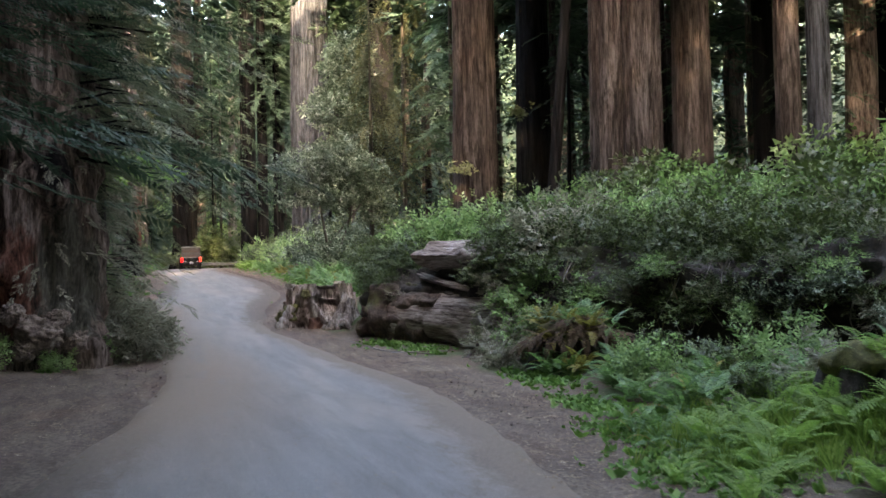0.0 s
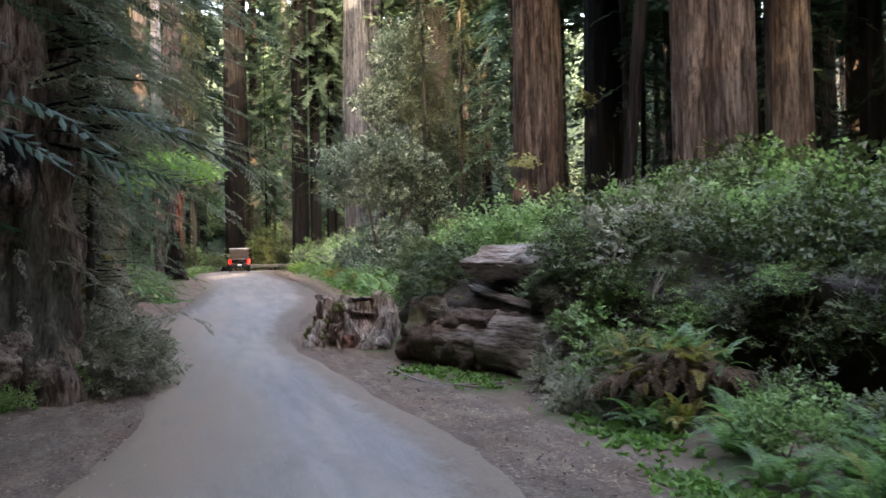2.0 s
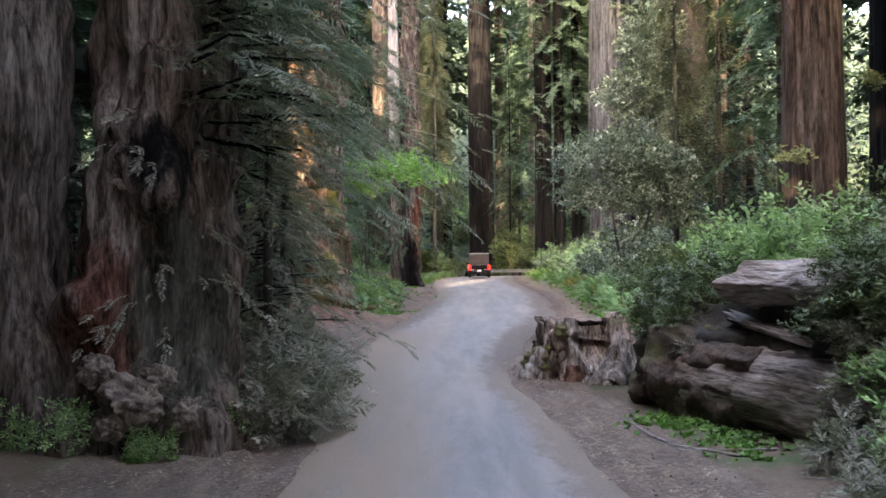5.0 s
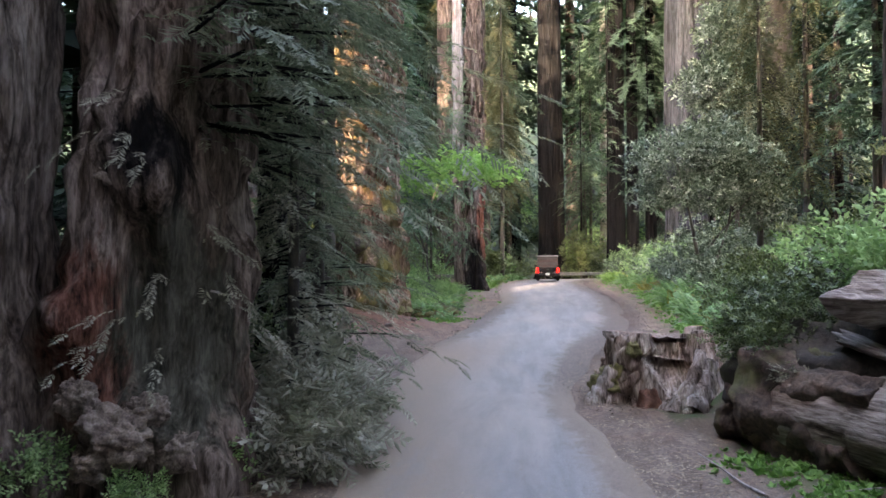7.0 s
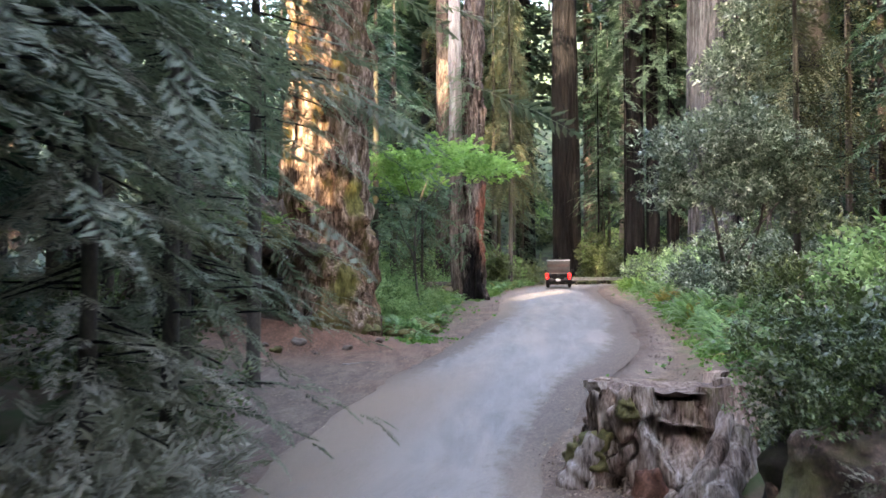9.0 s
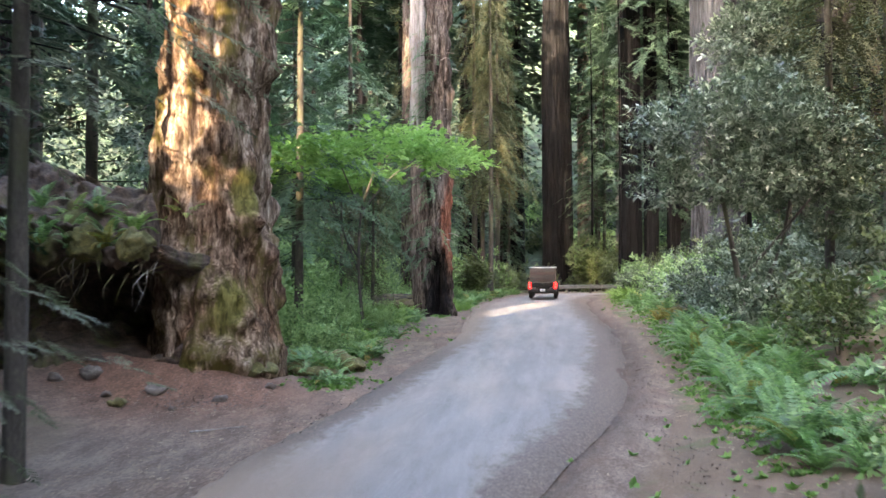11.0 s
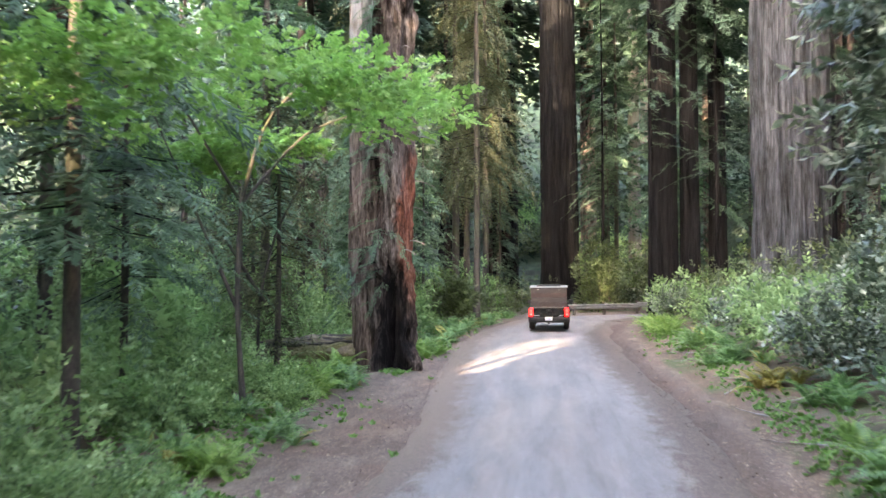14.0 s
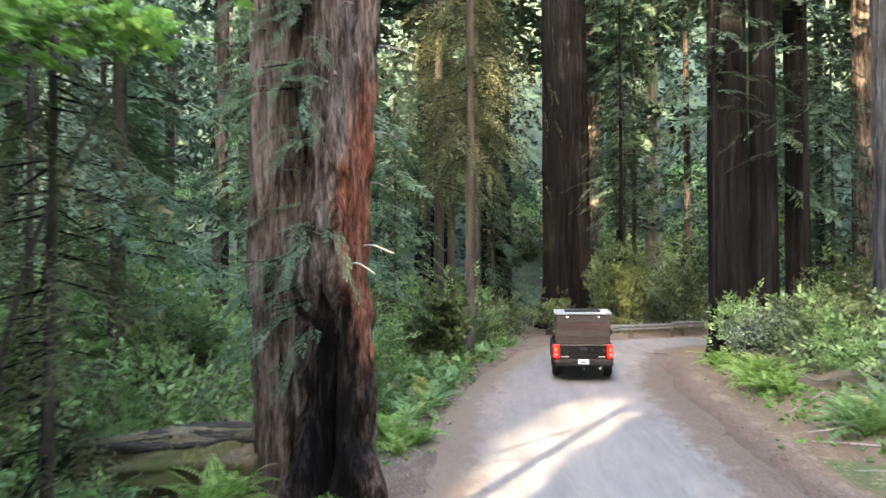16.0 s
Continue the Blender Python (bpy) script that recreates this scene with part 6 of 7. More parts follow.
def plant_shrubs():
    rng = np.random.default_rng(55)
    k = 0
    # on and behind the fallen log
    for s in np.arange(-0.8, 25, 1.05):
        for d, lift in ((0.5, 2.3), (2.0, 0.0), (3.8, 0.0), (6.4, 0.0), (9.5, 0.0)):
            if d == 0.5 and (s < 4.2 and s > 0.8):
                continue
            ss, dd = s + rng.uniform(-0.5, 0.5), d + rng.uniform(-0.5, 0.5)
            x, y = LOG_A + LOG_W * ss + LOG_N * dd
            if d == 0.5:
                dz = (2.75 if s < 9 else 2.35) - float(height(x, y)) + rng.uniform(-0.3, 0.0)
            else:
                dz = -0.05
            kind = "far" if d > 5 else ("huckle", "huckle", "under", "huckle", "huckle", "grey")[rng.integers(6)]
            shrub(kind, x, y, rng.uniform(0.75, 1.3) * (1.15 if d > 3 else 0.95), k, dz)
            k += 1
    # over the stump end of the log
    for x, y, z, s in ((7.7, 31.7, 1.6, 0.5), (7.9, 30.7, 1.8, 0.45), (8.1, 31.6, 1.9, 0.6), (8.5, 30.9, 2.1, 0.55), (7.9, 32.0, 1.35, 0.5), (8.4, 32.4, 2.3, 0.8), (8.0, 33.2, 2.2, 0.7), (7.7, 32.6, 1.75, 0.6)):
        shrub("huckle", x, y, s, k, z - float(height(x, y)))
        k += 1
    for x, y, z, s, kind in ((8.1, 31.2, 1.0, 0.5, "huckle"), (8.3, 30.2, 1.2, 0.5, "grey"), (8.2, 32.0, 2.2, 0.55, "tan")):
        shrub(kind, x, y, s, k, z - float(height(x, y)), 0.8)
        k += 1
    for s, d, z, size, kind in ((3.9, -1.2, 1.9, 0.5, "huckle"), (4.3, -1.1, 2.4, 0.6, "huckle"), (4.8, -1.2, 1.6, 0.6, "grey"), (4.6, -0.8, 2.9, 0.7, "huckle"), (5.3, -1.0, 2.3, 0.8, "huckle"), (5.6, -1.5, 1.0, 0.6, "under"), (6.2, -1.2, 1.8, 0.8, "huckle"), (3.6, -0.6, 3.1, 0.35, "under"), (6.8, -1.6, 0.7, 0.6, "grey")):
        x, y = LOG_A + LOG_W * s + LOG_N * d
        shrub(kind, x, y, size, k, z - float(height(x, y)), 0.85)
        k += 1
    for i in range(44):
        s = 4.6 + i * 0.42 + rng.uniform(-0.3, 0.3)
        d, z = rng.uniform(-1.35, -0.7), rng.uniform(0.7, 2.3)
        x, y = LOG_A + LOG_W * s + LOG_N * d
        shrub(("huckle", "grey", "huckle", "huckle", "under")[i % 5], x, y, rng.uniform(0.4, 0.75), k, z - float(height(x, y)), 0.8)
        k += 1
    # hanging over the dark flank, and on the mossy stump
    for s, d, z in ((7.6, -1.2, 1.4), (10.5, -1.1, 1.9), (13.0, -1.1, 1.2), (14.6, -1.2, 1.5), (16.4, -1.2, 1.0), (18.5, -1.2, 1.6)):
        x, y = LOG_A + LOG_W * s + LOG_N * d
        shrub("huckle" if s < 12 else "tan", x, y, 0.62, k, z - float(height(x, y)), 0.8)
        k += 1
    for x, y, s, dz in ((9.7, 21.6, 0.5, 0.85), (10.4, 22.0, 0.75, 0.6), (9.2, 24.6, 0.6, 0), (9.6, 26.0, 0.55, 0), (10.4, 24.0, 1.0, 0), (9.9, 23.0, 0.8, 0), (8.7, 22.9, 0.5, 0), (11.4, 19.8, 0.6, 0), (9.6, 17.2, 0.6, 0), (10.6, 16.4, 0.7, 0), (10.9, 13.6, 0.6, 0), (9.3, 13.2, 0.45, 0), (12.2, 16.6, 0.8, 0)):
        shrub(("under", "huckle", "grey", "huckle")[k % 4] if dz == 0 else "huckle", x, y, s, k, dz)
        k += 1
    # the right verge further on
    for x, y, s, kind in ((11.2, 41.5, 1.0, "under"), (12.2, 44, 1.3, "huckle"), (13.2, 55.0, 1.5, "huckle"), (12.9, 58.5, 1.4, "tan"),
                          (12.5, 66.0, 1.3, "tan"), (14.4, 67.5, 1.5, "huckle"), (12.6, 73.0, 1.3, "tan"), (14.6, 72.0, 1.8, "tan"), (13.0, 76.5, 1.4, "under"), (15.2, 77, 1.8, "tan"), (12.6, 80, 1.3, "under"), (14.5, 81.5, 1.6, "huckle"),
                          (13.0, 84.5, 1.4, "tan"), (15.0, 87, 1.8, "huckle"), (12.9, 89.0, 1.2, "under"), (13.2, 93, 1.5, "huckle"), (11.8, 96.5, 1.0, "tan"), (14.4, 97.5, 1.6, "huckle"), (13.2, 99.6, 1.3, "huckle"), (12.0, 101, 1.2, "under"),
                          (18.5, 91.0, 1.9, "huckle"), (18.4, 85, 2.0, "huckle"), (18, 79, 2.0, "huckle"), (18, 70, 2.0, "tan"), (17, 60, 2.0, "huckle"), (16, 52, 1.8, "huckle"), (14, 48, 1.5, "under"), (16, 45, 1.7, "huckle"), (18.5, 46.2, 1.6, "huckle"), (20, 50.2, 1.7, "huckle")):
        shrub(kind, x, y, s, k)
        k += 1
    # the left side
    for x, y, s, kind in ((0.25, 28.2, 0.95, "grey"), (-0.35, 28.9, 0.9, "grey"), (0.2, 29.6, 1.1, "grey"), (-0.5, 30.4, 1.2, "grey"), (-0.9, 27.7, 0.45, "under"), (-1.75, 26.6, 0.3, "under"), (0.0, 31.2, 1.1, "grey"), (-0.6, 33.0, 1.2, "grey"), (-3.4, 26.6, 0.5, "under"),
                          (-1.4, 36.5, 1.2, "huckle"), (-4.2, 40.5, 1.5, "huckle"), (-6.0, 44, 1.7, "huckle"), (-8.5, 41, 1.8, "huckle"), (-1.6, 60.8, 0.7, "under"), (-0.7, 61.8, 0.5, "under"), (-3.2, 62.0, 1.2, "under"), (-5.5, 62.5, 1.5, "under"),
                          (-4.5, 66, 1.3, "under"), (-2.6, 67.5, 0.9, "under"), (-7, 67, 1.8, "under"), (-6, 73, 1.5, "under"), (-8.5, 76, 1.9, "under"), (-5, 79.5, 1.4, "under"), (-3.2, 82, 1.3, "under"), (-7.5, 83, 1.8, "under"),
                          (-1.5, 72.4, 0.65, "under"), (-2.9, 71.4, 0.9, "under"), (-3.5, 73.4, 1.0, "under"), (-0.8, 70.6, 0.5, "under"), (-4.4, 75.6, 1.1, "under"), (-2.4, 68.6, 0.7, "under"), (-1.4, 84, 0.9, "under"), (-2.6, 91, 1.5, "under"), (-1.5, 96, 1.3, "under"), (-0.6, 100, 1.3, "under"), (0.4, 104.5, 1.4, "huckle"), (-3, 103, 1.8, "huckle"), (1.8, 109, 1.4, "huckle"), (3.3, 112.6, 1.3, "huckle"), (0.4, 111, 1.7, "under"),
                          (5.5, 118.5, 1.4, "huckle"), (9.5, 120.5, 1.6, "huckle"), (12.5, 122.5, 1.6, "tan"), (15.5, 125, 1.8, "huckle"), (2.0, 119, 1.8, "huckle"), (-4, 112, 2.0, "huckle"), (20, 126, 1.8, "tan"), (25, 129, 2, "huckle"), (16.0, 108.0, 1.8, "under"), (17.5, 103, 1.9, "huckle"), (19.5, 98, 2.0, "huckle")):
        shrub(kind, x, y, s, k)
        k += 1
    for _ in range(46):
        shrub("far", rng.uniform(-24, -8.5), rng.uniform(58, 108), rng.uniform(1.1, 1.9), k)
        k += 1
    # yellow sprays, sunlight put into their leaf colour
    for x, y, dz, s in ((16.6, 48.2, 4.5, 0.75), (21.6, 52.5, 7.2, 0.8), (20.5, 29.6, 1.0, 0.7)):
        shrub("yellow", x, y, s, k, dz)
        k += 1
    # filling the woods on both sides
    for _ in range(100):
        y = rng.uniform(-15, 128)
        side = rng.random() < 0.5
        mid = float(np.interp(y, EDGE_Y, EDGE_L) + np.interp(y, EDGE_Y, EDGE_R)) / 2
        x = mid - rng.uniform(11, 34) if side else mid + rng.uniform(17, 44)
        if side and 44 < y < 62 and x > -18 or 96 < y and not side and x < 70:
            continue
        shrub("far", x, y, rng.uniform(1.4, 2.3), k)
        k += 1
    for _ in range(45):
        shrub("far", rng.uniform(-45, 60), rng.uniform(131, 170), rng.uniform(1.6, 2.6), k)
        k += 1


plant_shrubs()


# ---- ferns ----
def frond_mesh(mat, n, start, end, seed):
    """An arching frond about 1 long: it leaves the crown at one slope and bends to the other, in degrees."""
    rng = np.random.default_rng(seed)
    m = 24
    ang = np.radians(start + (end - start) * np.linspace(0, 1, m) ** 1.3)
    px, pz = np.concatenate([[0], np.cumsum(np.cos(ang) / m)]), np.concatenate([[0], np.cumsum(np.sin(ang) / m)])
    place = lambda s: (float(np.interp(s * m, np.arange(m + 1), px)), float(np.interp(s * m, np.arange(m + 1), pz)))
    q = []
    for i in range(n):
        s = 0.12 + 0.88 * i / n
        (x, z), a = place(s), math.radians(start + (end - start) * s ** 1.3)
        ln = 0.17 * min(1, 0.45 + 2.0 * s) * (1 - 0.9 * s ** 2.4) + 0.012
        for side in (1, -1):
            w = np.array((0.25 * math.cos(a), side * 0.95, 0.25 * math.sin(a) - 0.2))
            w /= np.linalg.norm(w)
            q.append(diamond((x, 0, z), w, np.array((math.cos(a), 0, math.sin(a))), ln * rng.uniform(0.85, 1.12), 0.78 / n))
    for i in range(6):
        (x0, z0), (x1, z1) = place(i / 6), place((i + 1) / 6)
        q.append([(x0, 0.007, z0), (x1, 0.005, z1), (x1, -0.005, z1), (x0, -0.007, z0)])
    v = np.array(q, float).reshape(-1, 3)
    return mesh_np("frond", v, np.arange(len(v)).reshape(-1, 4), mat, False)


FRONDS = {k: [frond_mesh(m, 18, a, b, s) for a, b, s in ((78, 5, 1), (66, -30, 2), (50, -50, 3), (72, -12, 4))] for k, m in (("fern", M_fern), ("bright", M_fern_bright), ("dry", M_fern_dry))}
FRONDS["dead"] = [frond_mesh(M_fern_dead, 16, a, b, s) for a, b, s in ((30, -95, 5), (10, -85, 6), (45, -100, 7), (0, -80, 8))]
FERN_LABEL = {"fern": "green sword fern with arching fronds", "bright": "bright yellow-green fern beside the road", "dry": "yellowing fern among green ones", "dead": "skirt of dead brown fern fronds hanging down"}


def fronds_of(kind, size, n, rng):
    """The fronds of one fern, each with its turn and size."""
    for k in range(n):
        kk = "dry" if kind == "fern" and rng.random() < 0.06 else kind
        s = size * rng.uniform(0.7, 1.15)
        yield FRONDS[kk][k % 4], pose(0, 0, 0, rng.uniform(-14, 14), rng.uniform(-10, 16), 360 * k / n + rng.uniform(-14, 14)) @ Matrix.Diagonal((s, s, s, 1))


def fern_bed(places):
    """The ferns far down the road, too many to tell apart."""
    mats, V, F, index, base = [M_fern, M_fern_bright, M_fern_dry], [], [], [], 0
    for kind, x, y, size, seed, n in places:
        foot = pose(x, y, at_ground(x, y, -0.03))
        for mesh, m in fronds_of(kind, size, n, np.random.default_rng(seed)):
            co = np.empty(len(mesh.vertices) * 3, np.float32)
            mesh.vertices.foreach_get("co", co)
            w = np.array(foot @ m)
            V.append(co.reshape(-1, 3) @ w[:3, :3].T + w[:3, 3])
            F.append(np.arange(len(V[-1])).reshape(-1, 4) + base)
            index.append(np.full(len(F[-1]), mats.index(mesh.materials[0])))
            base += len(V[-1])
    tagged(new("fern_bed", mesh_np("fern_bed", np.vstack(V), np.vstack(F), mats, False, np.concatenate(index))), "green and yellow sword ferns crowding the far verges", "ferns", kind="stuff")


def fern(kind, x, y, size, seed, dz=0.0, n=13):
    rng = np.random.default_rng(seed)
    t = thing("sword_fern", pose(x, y, at_ground(x, y, dz)), FERN_LABEL[kind], "fern", "ferns")
    for mesh, m in fronds_of(kind, size, n, rng):
        part("frond", mesh, None, t).matrix_basis = m


def plant_ferns():
    rng = np.random.default_rng(66)
    k, far = 0, []
    beds = [  # x, y, spread x, spread y, number, kind, size
        (1.0, 88.0, 0.5, 2.4, 9, "fern", 1.0), (1.3, 94.0, 0.5, 2.4, 9, "fern", 1.0), (2.1, 100.0, 0.5, 2.4, 8, "fern", 1.0), (-0.4, 56.8, 0.6, 0.6, 6, "fern", 0.8), (0.1, 58.0, 0.5, 0.6, 5, "bright", 0.7), (-1.6, 58.6, 0.5, 0.6, 4, "fern", 1.0),
        (6.7, 10.4, 0.7, 1.3, 9, "bright", 0.6), (7.6, 12.6, 0.6, 1.2, 8, "fern", 0.7), (8.3, 11.6, 0.8, 1.6, 8, "bright", 0.85), (8.6, 15.2, 0.4, 1.0, 5, "fern", 0.8), (-3.2, 76.0, 1.2, 0.8, 8, "bright", 1.15), (-1.3, 76.6, 0.5, 0.6, 4, "bright", 1.0), (-6.0, 74.0, 1.2, 1.2, 6, "fern", 1.2),
        (8.8, 10.6, 0.9, 1.6, 7, "bright", 0.9), (10.2, 11.8, 1.0, 1.6, 13, "bright", 1.0), (10.6, 11.5, 0.5, 0.5, 5, "bright", 0.8), (9.7, 15.0, 0.7, 1.0, 5, "fern", 1.0), (11.6, 15.0, 1.2, 1.5, 6, "fern", 1.1), (9.5, 18.4, 0.9, 0.8, 4, "fern", 0.95), (12.6, 18.6, 1.0, 1.2, 4, "fern", 1.0),
        (9.4, 20.5, 0.6, 0.5, 4, "fern", 0.9), (11.2, 21.2, 0.6, 0.6, 3, "bright", 0.8), (10.4, 45.5, 0.9, 1.6, 8, "fern", 1.15), (10.4, 49.5, 0.7, 1.6, 8, "fern", 1.2), (10.9, 54.5, 0.8, 1.6, 9, "fern", 1.25), (11.8, 51.5, 1.0, 2.0, 8, "fern", 1.15), (11.2, 58.5, 0.9, 1.8, 11, "fern", 1.35), (12.4, 56.5, 0.9, 1.8, 7, "fern", 1.15), (13.2, 62.5, 0.8, 1.8, 6, "fern", 1.15),
        (11.4, 63.0, 0.9, 1.4, 9, "fern", 1.25), (11.6, 66.2, 0.9, 1.3, 7, "bright", 1.0), (12.2, 70.0, 0.9, 1.4, 7, "fern", 1.1), (11.4, 73.5, 0.6, 1.0, 3, "dry", 0.9), (11.4, 79.0, 0.6, 2.0, 4, "fern", 0.9), (11.0, 85.5, 0.7, 1.8, 9, "fern", 1.05), (11.0, 81.0, 0.6, 1.6, 6, "fern", 1.0), (10.9, 98.5, 0.5, 1.6, 6, "bright", 0.95), (10.7, 91.5, 0.6, 1.9, 12, "bright", 1.05), (11.2, 95.0, 0.6, 1.2, 4, "bright", 0.9),
        (-1.0, 73.8, 0.5, 0.8, 7, "bright", 1.2), (-0.4, 75.6, 0.3, 0.7, 5, "fern", 1.15), (-0.2, 67.5, 0.4, 1.4, 4, "fern", 0.9), (-1.0, 64.5, 0.5, 1.4, 5, "bright", 1.0), (-2.4, 74.8, 0.7, 0.7, 3, "fern", 1.0), (-0.7, 57.6, 0.4, 0.5, 5, "fern", 1.2), (0.2, 60.2, 0.4, 0.8, 4, "fern", 1.0), (0.3, 54.6, 0.4, 0.5, 2, "fern", 0.7), (-1.7, 62.6, 0.6, 0.9, 4, "fern", 1.0), (-1.9, 66.0, 0.6, 1.2, 4, "fern", 1.0), (-3.6, 69.0, 1.0, 1.2, 5, "fern", 1.05), (-2.0, 70.0, 0.4, 0.9, 3, "fern", 0.9),
        (-4.9, 26.3, 0.3, 0.4, 2, "fern", 0.9), (0.5, 84.5, 0.5, 1.3, 7, "bright", 1.0), (-0.2, 90.0, 0.8, 2.4, 8, "fern", 1.05), (0.4, 96.5, 0.8, 2.4, 7, "fern", 1.0), (1.7, 103.0, 0.6, 1.8, 6, "fern", 0.95), (3.2, 108.6, 0.6, 1.2, 4, "fern", 0.95), (-5.0, 75.0, 1.2, 1.4, 5, "fern", 1.1), (-1.3, 78.4, 0.5, 0.5, 4, "bright", 1.0), (-2.8, 77.6, 0.6, 0.5, 4, "fern", 1.05), (1.2, 83.6, 0.3, 1.2, 4, "bright", 0.7), (-4.2, 76.8, 0.7, 0.5, 3, "fern", 1.0)]
    for x, y, sx, sy, n, kind, size in beds:
        for _ in range(n):
            place = (kind, x + rng.uniform(-sx, sx), y + rng.uniform(-sy, sy), size * rng.uniform(0.75, 1.2), 700 + k)
            if y > 80:
                far.append((*place, 11 + k % 4))
            else:
                fern(*place, -0.03, 11 + k % 4)
            k += 1
    fern_bed(far)
    for x, y, dz, kind in ((9.7, 20.9, 0.95, "fern"), (10.3, 21.1, 1.0, "fern"), (9.4, 21.5, 1.0, "dry"), (10.0, 20.5, 0.75, "dry"), (10.6, 20.8, 0.8, "fern"), (9.3, 20.9, 0.6, "dry"), (10.2, 11.6, 0.7, "bright"), (10.8, 11.9, 0.65, "fern"),
                           (9.35, 20.7, 0.85, "dead"), (9.8, 20.45, 0.9, "dead"), (10.3, 20.4, 0.85, "dead"), (9.15, 21.2, 0.8, "dead"), (10.75, 20.6, 0.75, "dead"), (9.2, 21.8, 0.7, "dead"), (9.6, 20.7, 1.1, "dead"), (10.1, 20.7, 1.1, "dead"),
                           (9.0, 20.4, 0.0, "fern"), (9.5, 20.0, 0.0, "dry"), (10.3, 19.9, 0.0, "fern")):
        fern(kind, x, y, 0.9, 700 + k, dz, 15)
        k += 1
    for x, y, z, kind in ((-6.2, 53.6, 5.0, "fern"), (-5.4, 53.8, 5.1, "fern"), (-7.0, 53.5, 5.2, "fern"), (-4.7, 54.0, 5.3, "bright"), (-6.6, 54.4, 5.6, "bright"), (-5.0, 53.0, 4.8, "dry"), (-3.6, 54.8, 5.6, "bright"), (-8.0, 53.8, 5.3, "fern"), (-5.8, 52.9, 4.75, "fern"), (-6.7, 52.9, 4.9, "fern"), (-4.9, 53.1, 4.8, "fern"), (-7.4, 53.0, 4.9, "bright"), (-6.0, 54.6, 5.8, "fern"), (-7.6, 54.6, 6.0, "fern")):
        fern(kind, x, y, 1.0, 700 + k, z - at_ground(x, y), 13)
        k += 1


plant_ferns()


# ---- ground cover and litter ----
def strew(name, mat, tpl, spots, size, seed, label, category, tilt=0.3, lift=0.0):
    rng = np.random.default_rng(seed)
    P = []
    for x, y, sx, sy, n in spots:
        P.append(np.stack([x + sx * rng.normal(0, 0.55, n), y + sy * rng.normal(0, 0.55, n)], -1))
    P = np.vstack(P)
    z = height(P[:, 0], P[:, 1]) + lift
    at = np.column_stack([P, z])
    n = len(P)
    v, f = spread_template(tpl, turned(rng.uniform(0, 6.28, n), rng.normal(0.15 if tilt > 0.1 else 0, tilt, n), rng.normal(0, tilt, n)), at, size * rng.uniform(0.5, 1.4, n))
    tagged(new(name, mesh_np(name, v, f, mat, False)), label, category, kind="stuff")


def rosette(n, length, width, rise):
    q = []
    for i in range(n):
        a = i * 2.399
        w = np.array((math.cos(a), math.sin(a), rise * (0.4 + (i % 3) * 0.4)))
        w /= np.linalg.norm(w)
        q.append(diamond((0, 0, 0.02), w, np.array((-math.sin(a), math.cos(a), 0)), length * (0.6 + 0.5 * (i % 4) / 4), width, 0.02))
    return np.array(q)


T_ROSETTE = rosette(6, 1.0, 0.55, 0.8)
strew("ground_cover", M_cover, T_ROSETTE, [
    (6.5, 10.6, 0.7, 1.6, 260), (7.3, 13.4, 0.5, 1.4, 220), (7.9, 16.4, 0.4, 1.4, 160), (7.7, 29.6, 0.9, 0.9, 260), (8.2, 27.6, 0.6, 1.2, 160), (8.6, 20.0, 0.5, 1.6, 240), (8.6, 14.2, 0.7, 2.2, 320), (9.3, 11.0, 1.2, 2.4, 300), (9.6, 50, 0.4, 7, 260), (10.2, 60, 0.4, 7, 260), (10.6, 68, 0.7, 5, 240), (10.6, 78, 0.6, 7, 240), (10.5, 90, 0.7, 6, 300),
    (0.3, 55.0, 0.8, 1.2, 220), (-0.4, 58.5, 0.9, 1.5, 260), (-1.0, 62.5, 1.2, 2.4, 360), (-1.6, 69, 1.6, 4, 500), (-1.4, 75, 0.8, 2, 220), (0.6, 79, 0.3, 1.0, 60), (0.2, 87, 1.0, 5, 360), (0.9, 98, 1.0, 6, 360), (-5, 70, 4, 8, 800), (-5, 84, 4, 8, 500), (12, 46, 3, 6, 400), (13.5, 60, 3, 12, 500), (13.5, 85, 3, 12, 500), (-1.9, 26.5, 0.3, 0.3, 24), (-5, 26.4, 0.6, 0.5, 60)],
    0.145, 901, "low bright-green sorrel and seedlings along the verge", "ground cover")
strew("leaf_litter", M_litter, rosette(3, 1.0, 0.3, 0.1), [(5.8, 11, 1.6, 3, 900), (6.8, 22, 0.9, 6, 900), (7.0, 18, 1.2, 8, 1500), (2.6, 14, 2.6, 6, 800), (1.8, 25, 2.0, 6, 700), (4.6, 32, 1.6, 5, 300), (-3.5, 16, 1.6, 6, 900), (1.0, 46, 1.2, 6, 400), (6.2, 28, 1.2, 6, 1600), (5.8, 36, 1.0, 3, 700), (-2.2, 51, 2.4, 2, 700), (-1.2, 20, 2.4, 8, 1500), (-0.8, 26, 1.8, 4, 800), (-1.0, 45, 1.8, 8, 1200), (9.6, 58, 0.8, 14, 2400), (9.9, 78, 1.0, 18, 2800), (1.0, 64, 1.4, 12, 900), (1.0, 80, 1.0, 14, 900), (4, 40, 3, 40, 1000), (-6, 50, 5, 16, 700), (13, 70, 4, 24, 700)],
      0.075, 902, "scattered dead leaves and needles on the verge", "litter", 0.06, 0.035)
M_grass = leaf("verge_grass", (0.07, 0.12, 0.03), (0.17, 0.25, 0.07), (0.32, 0.38, 0.14), 0.45, 0.5)
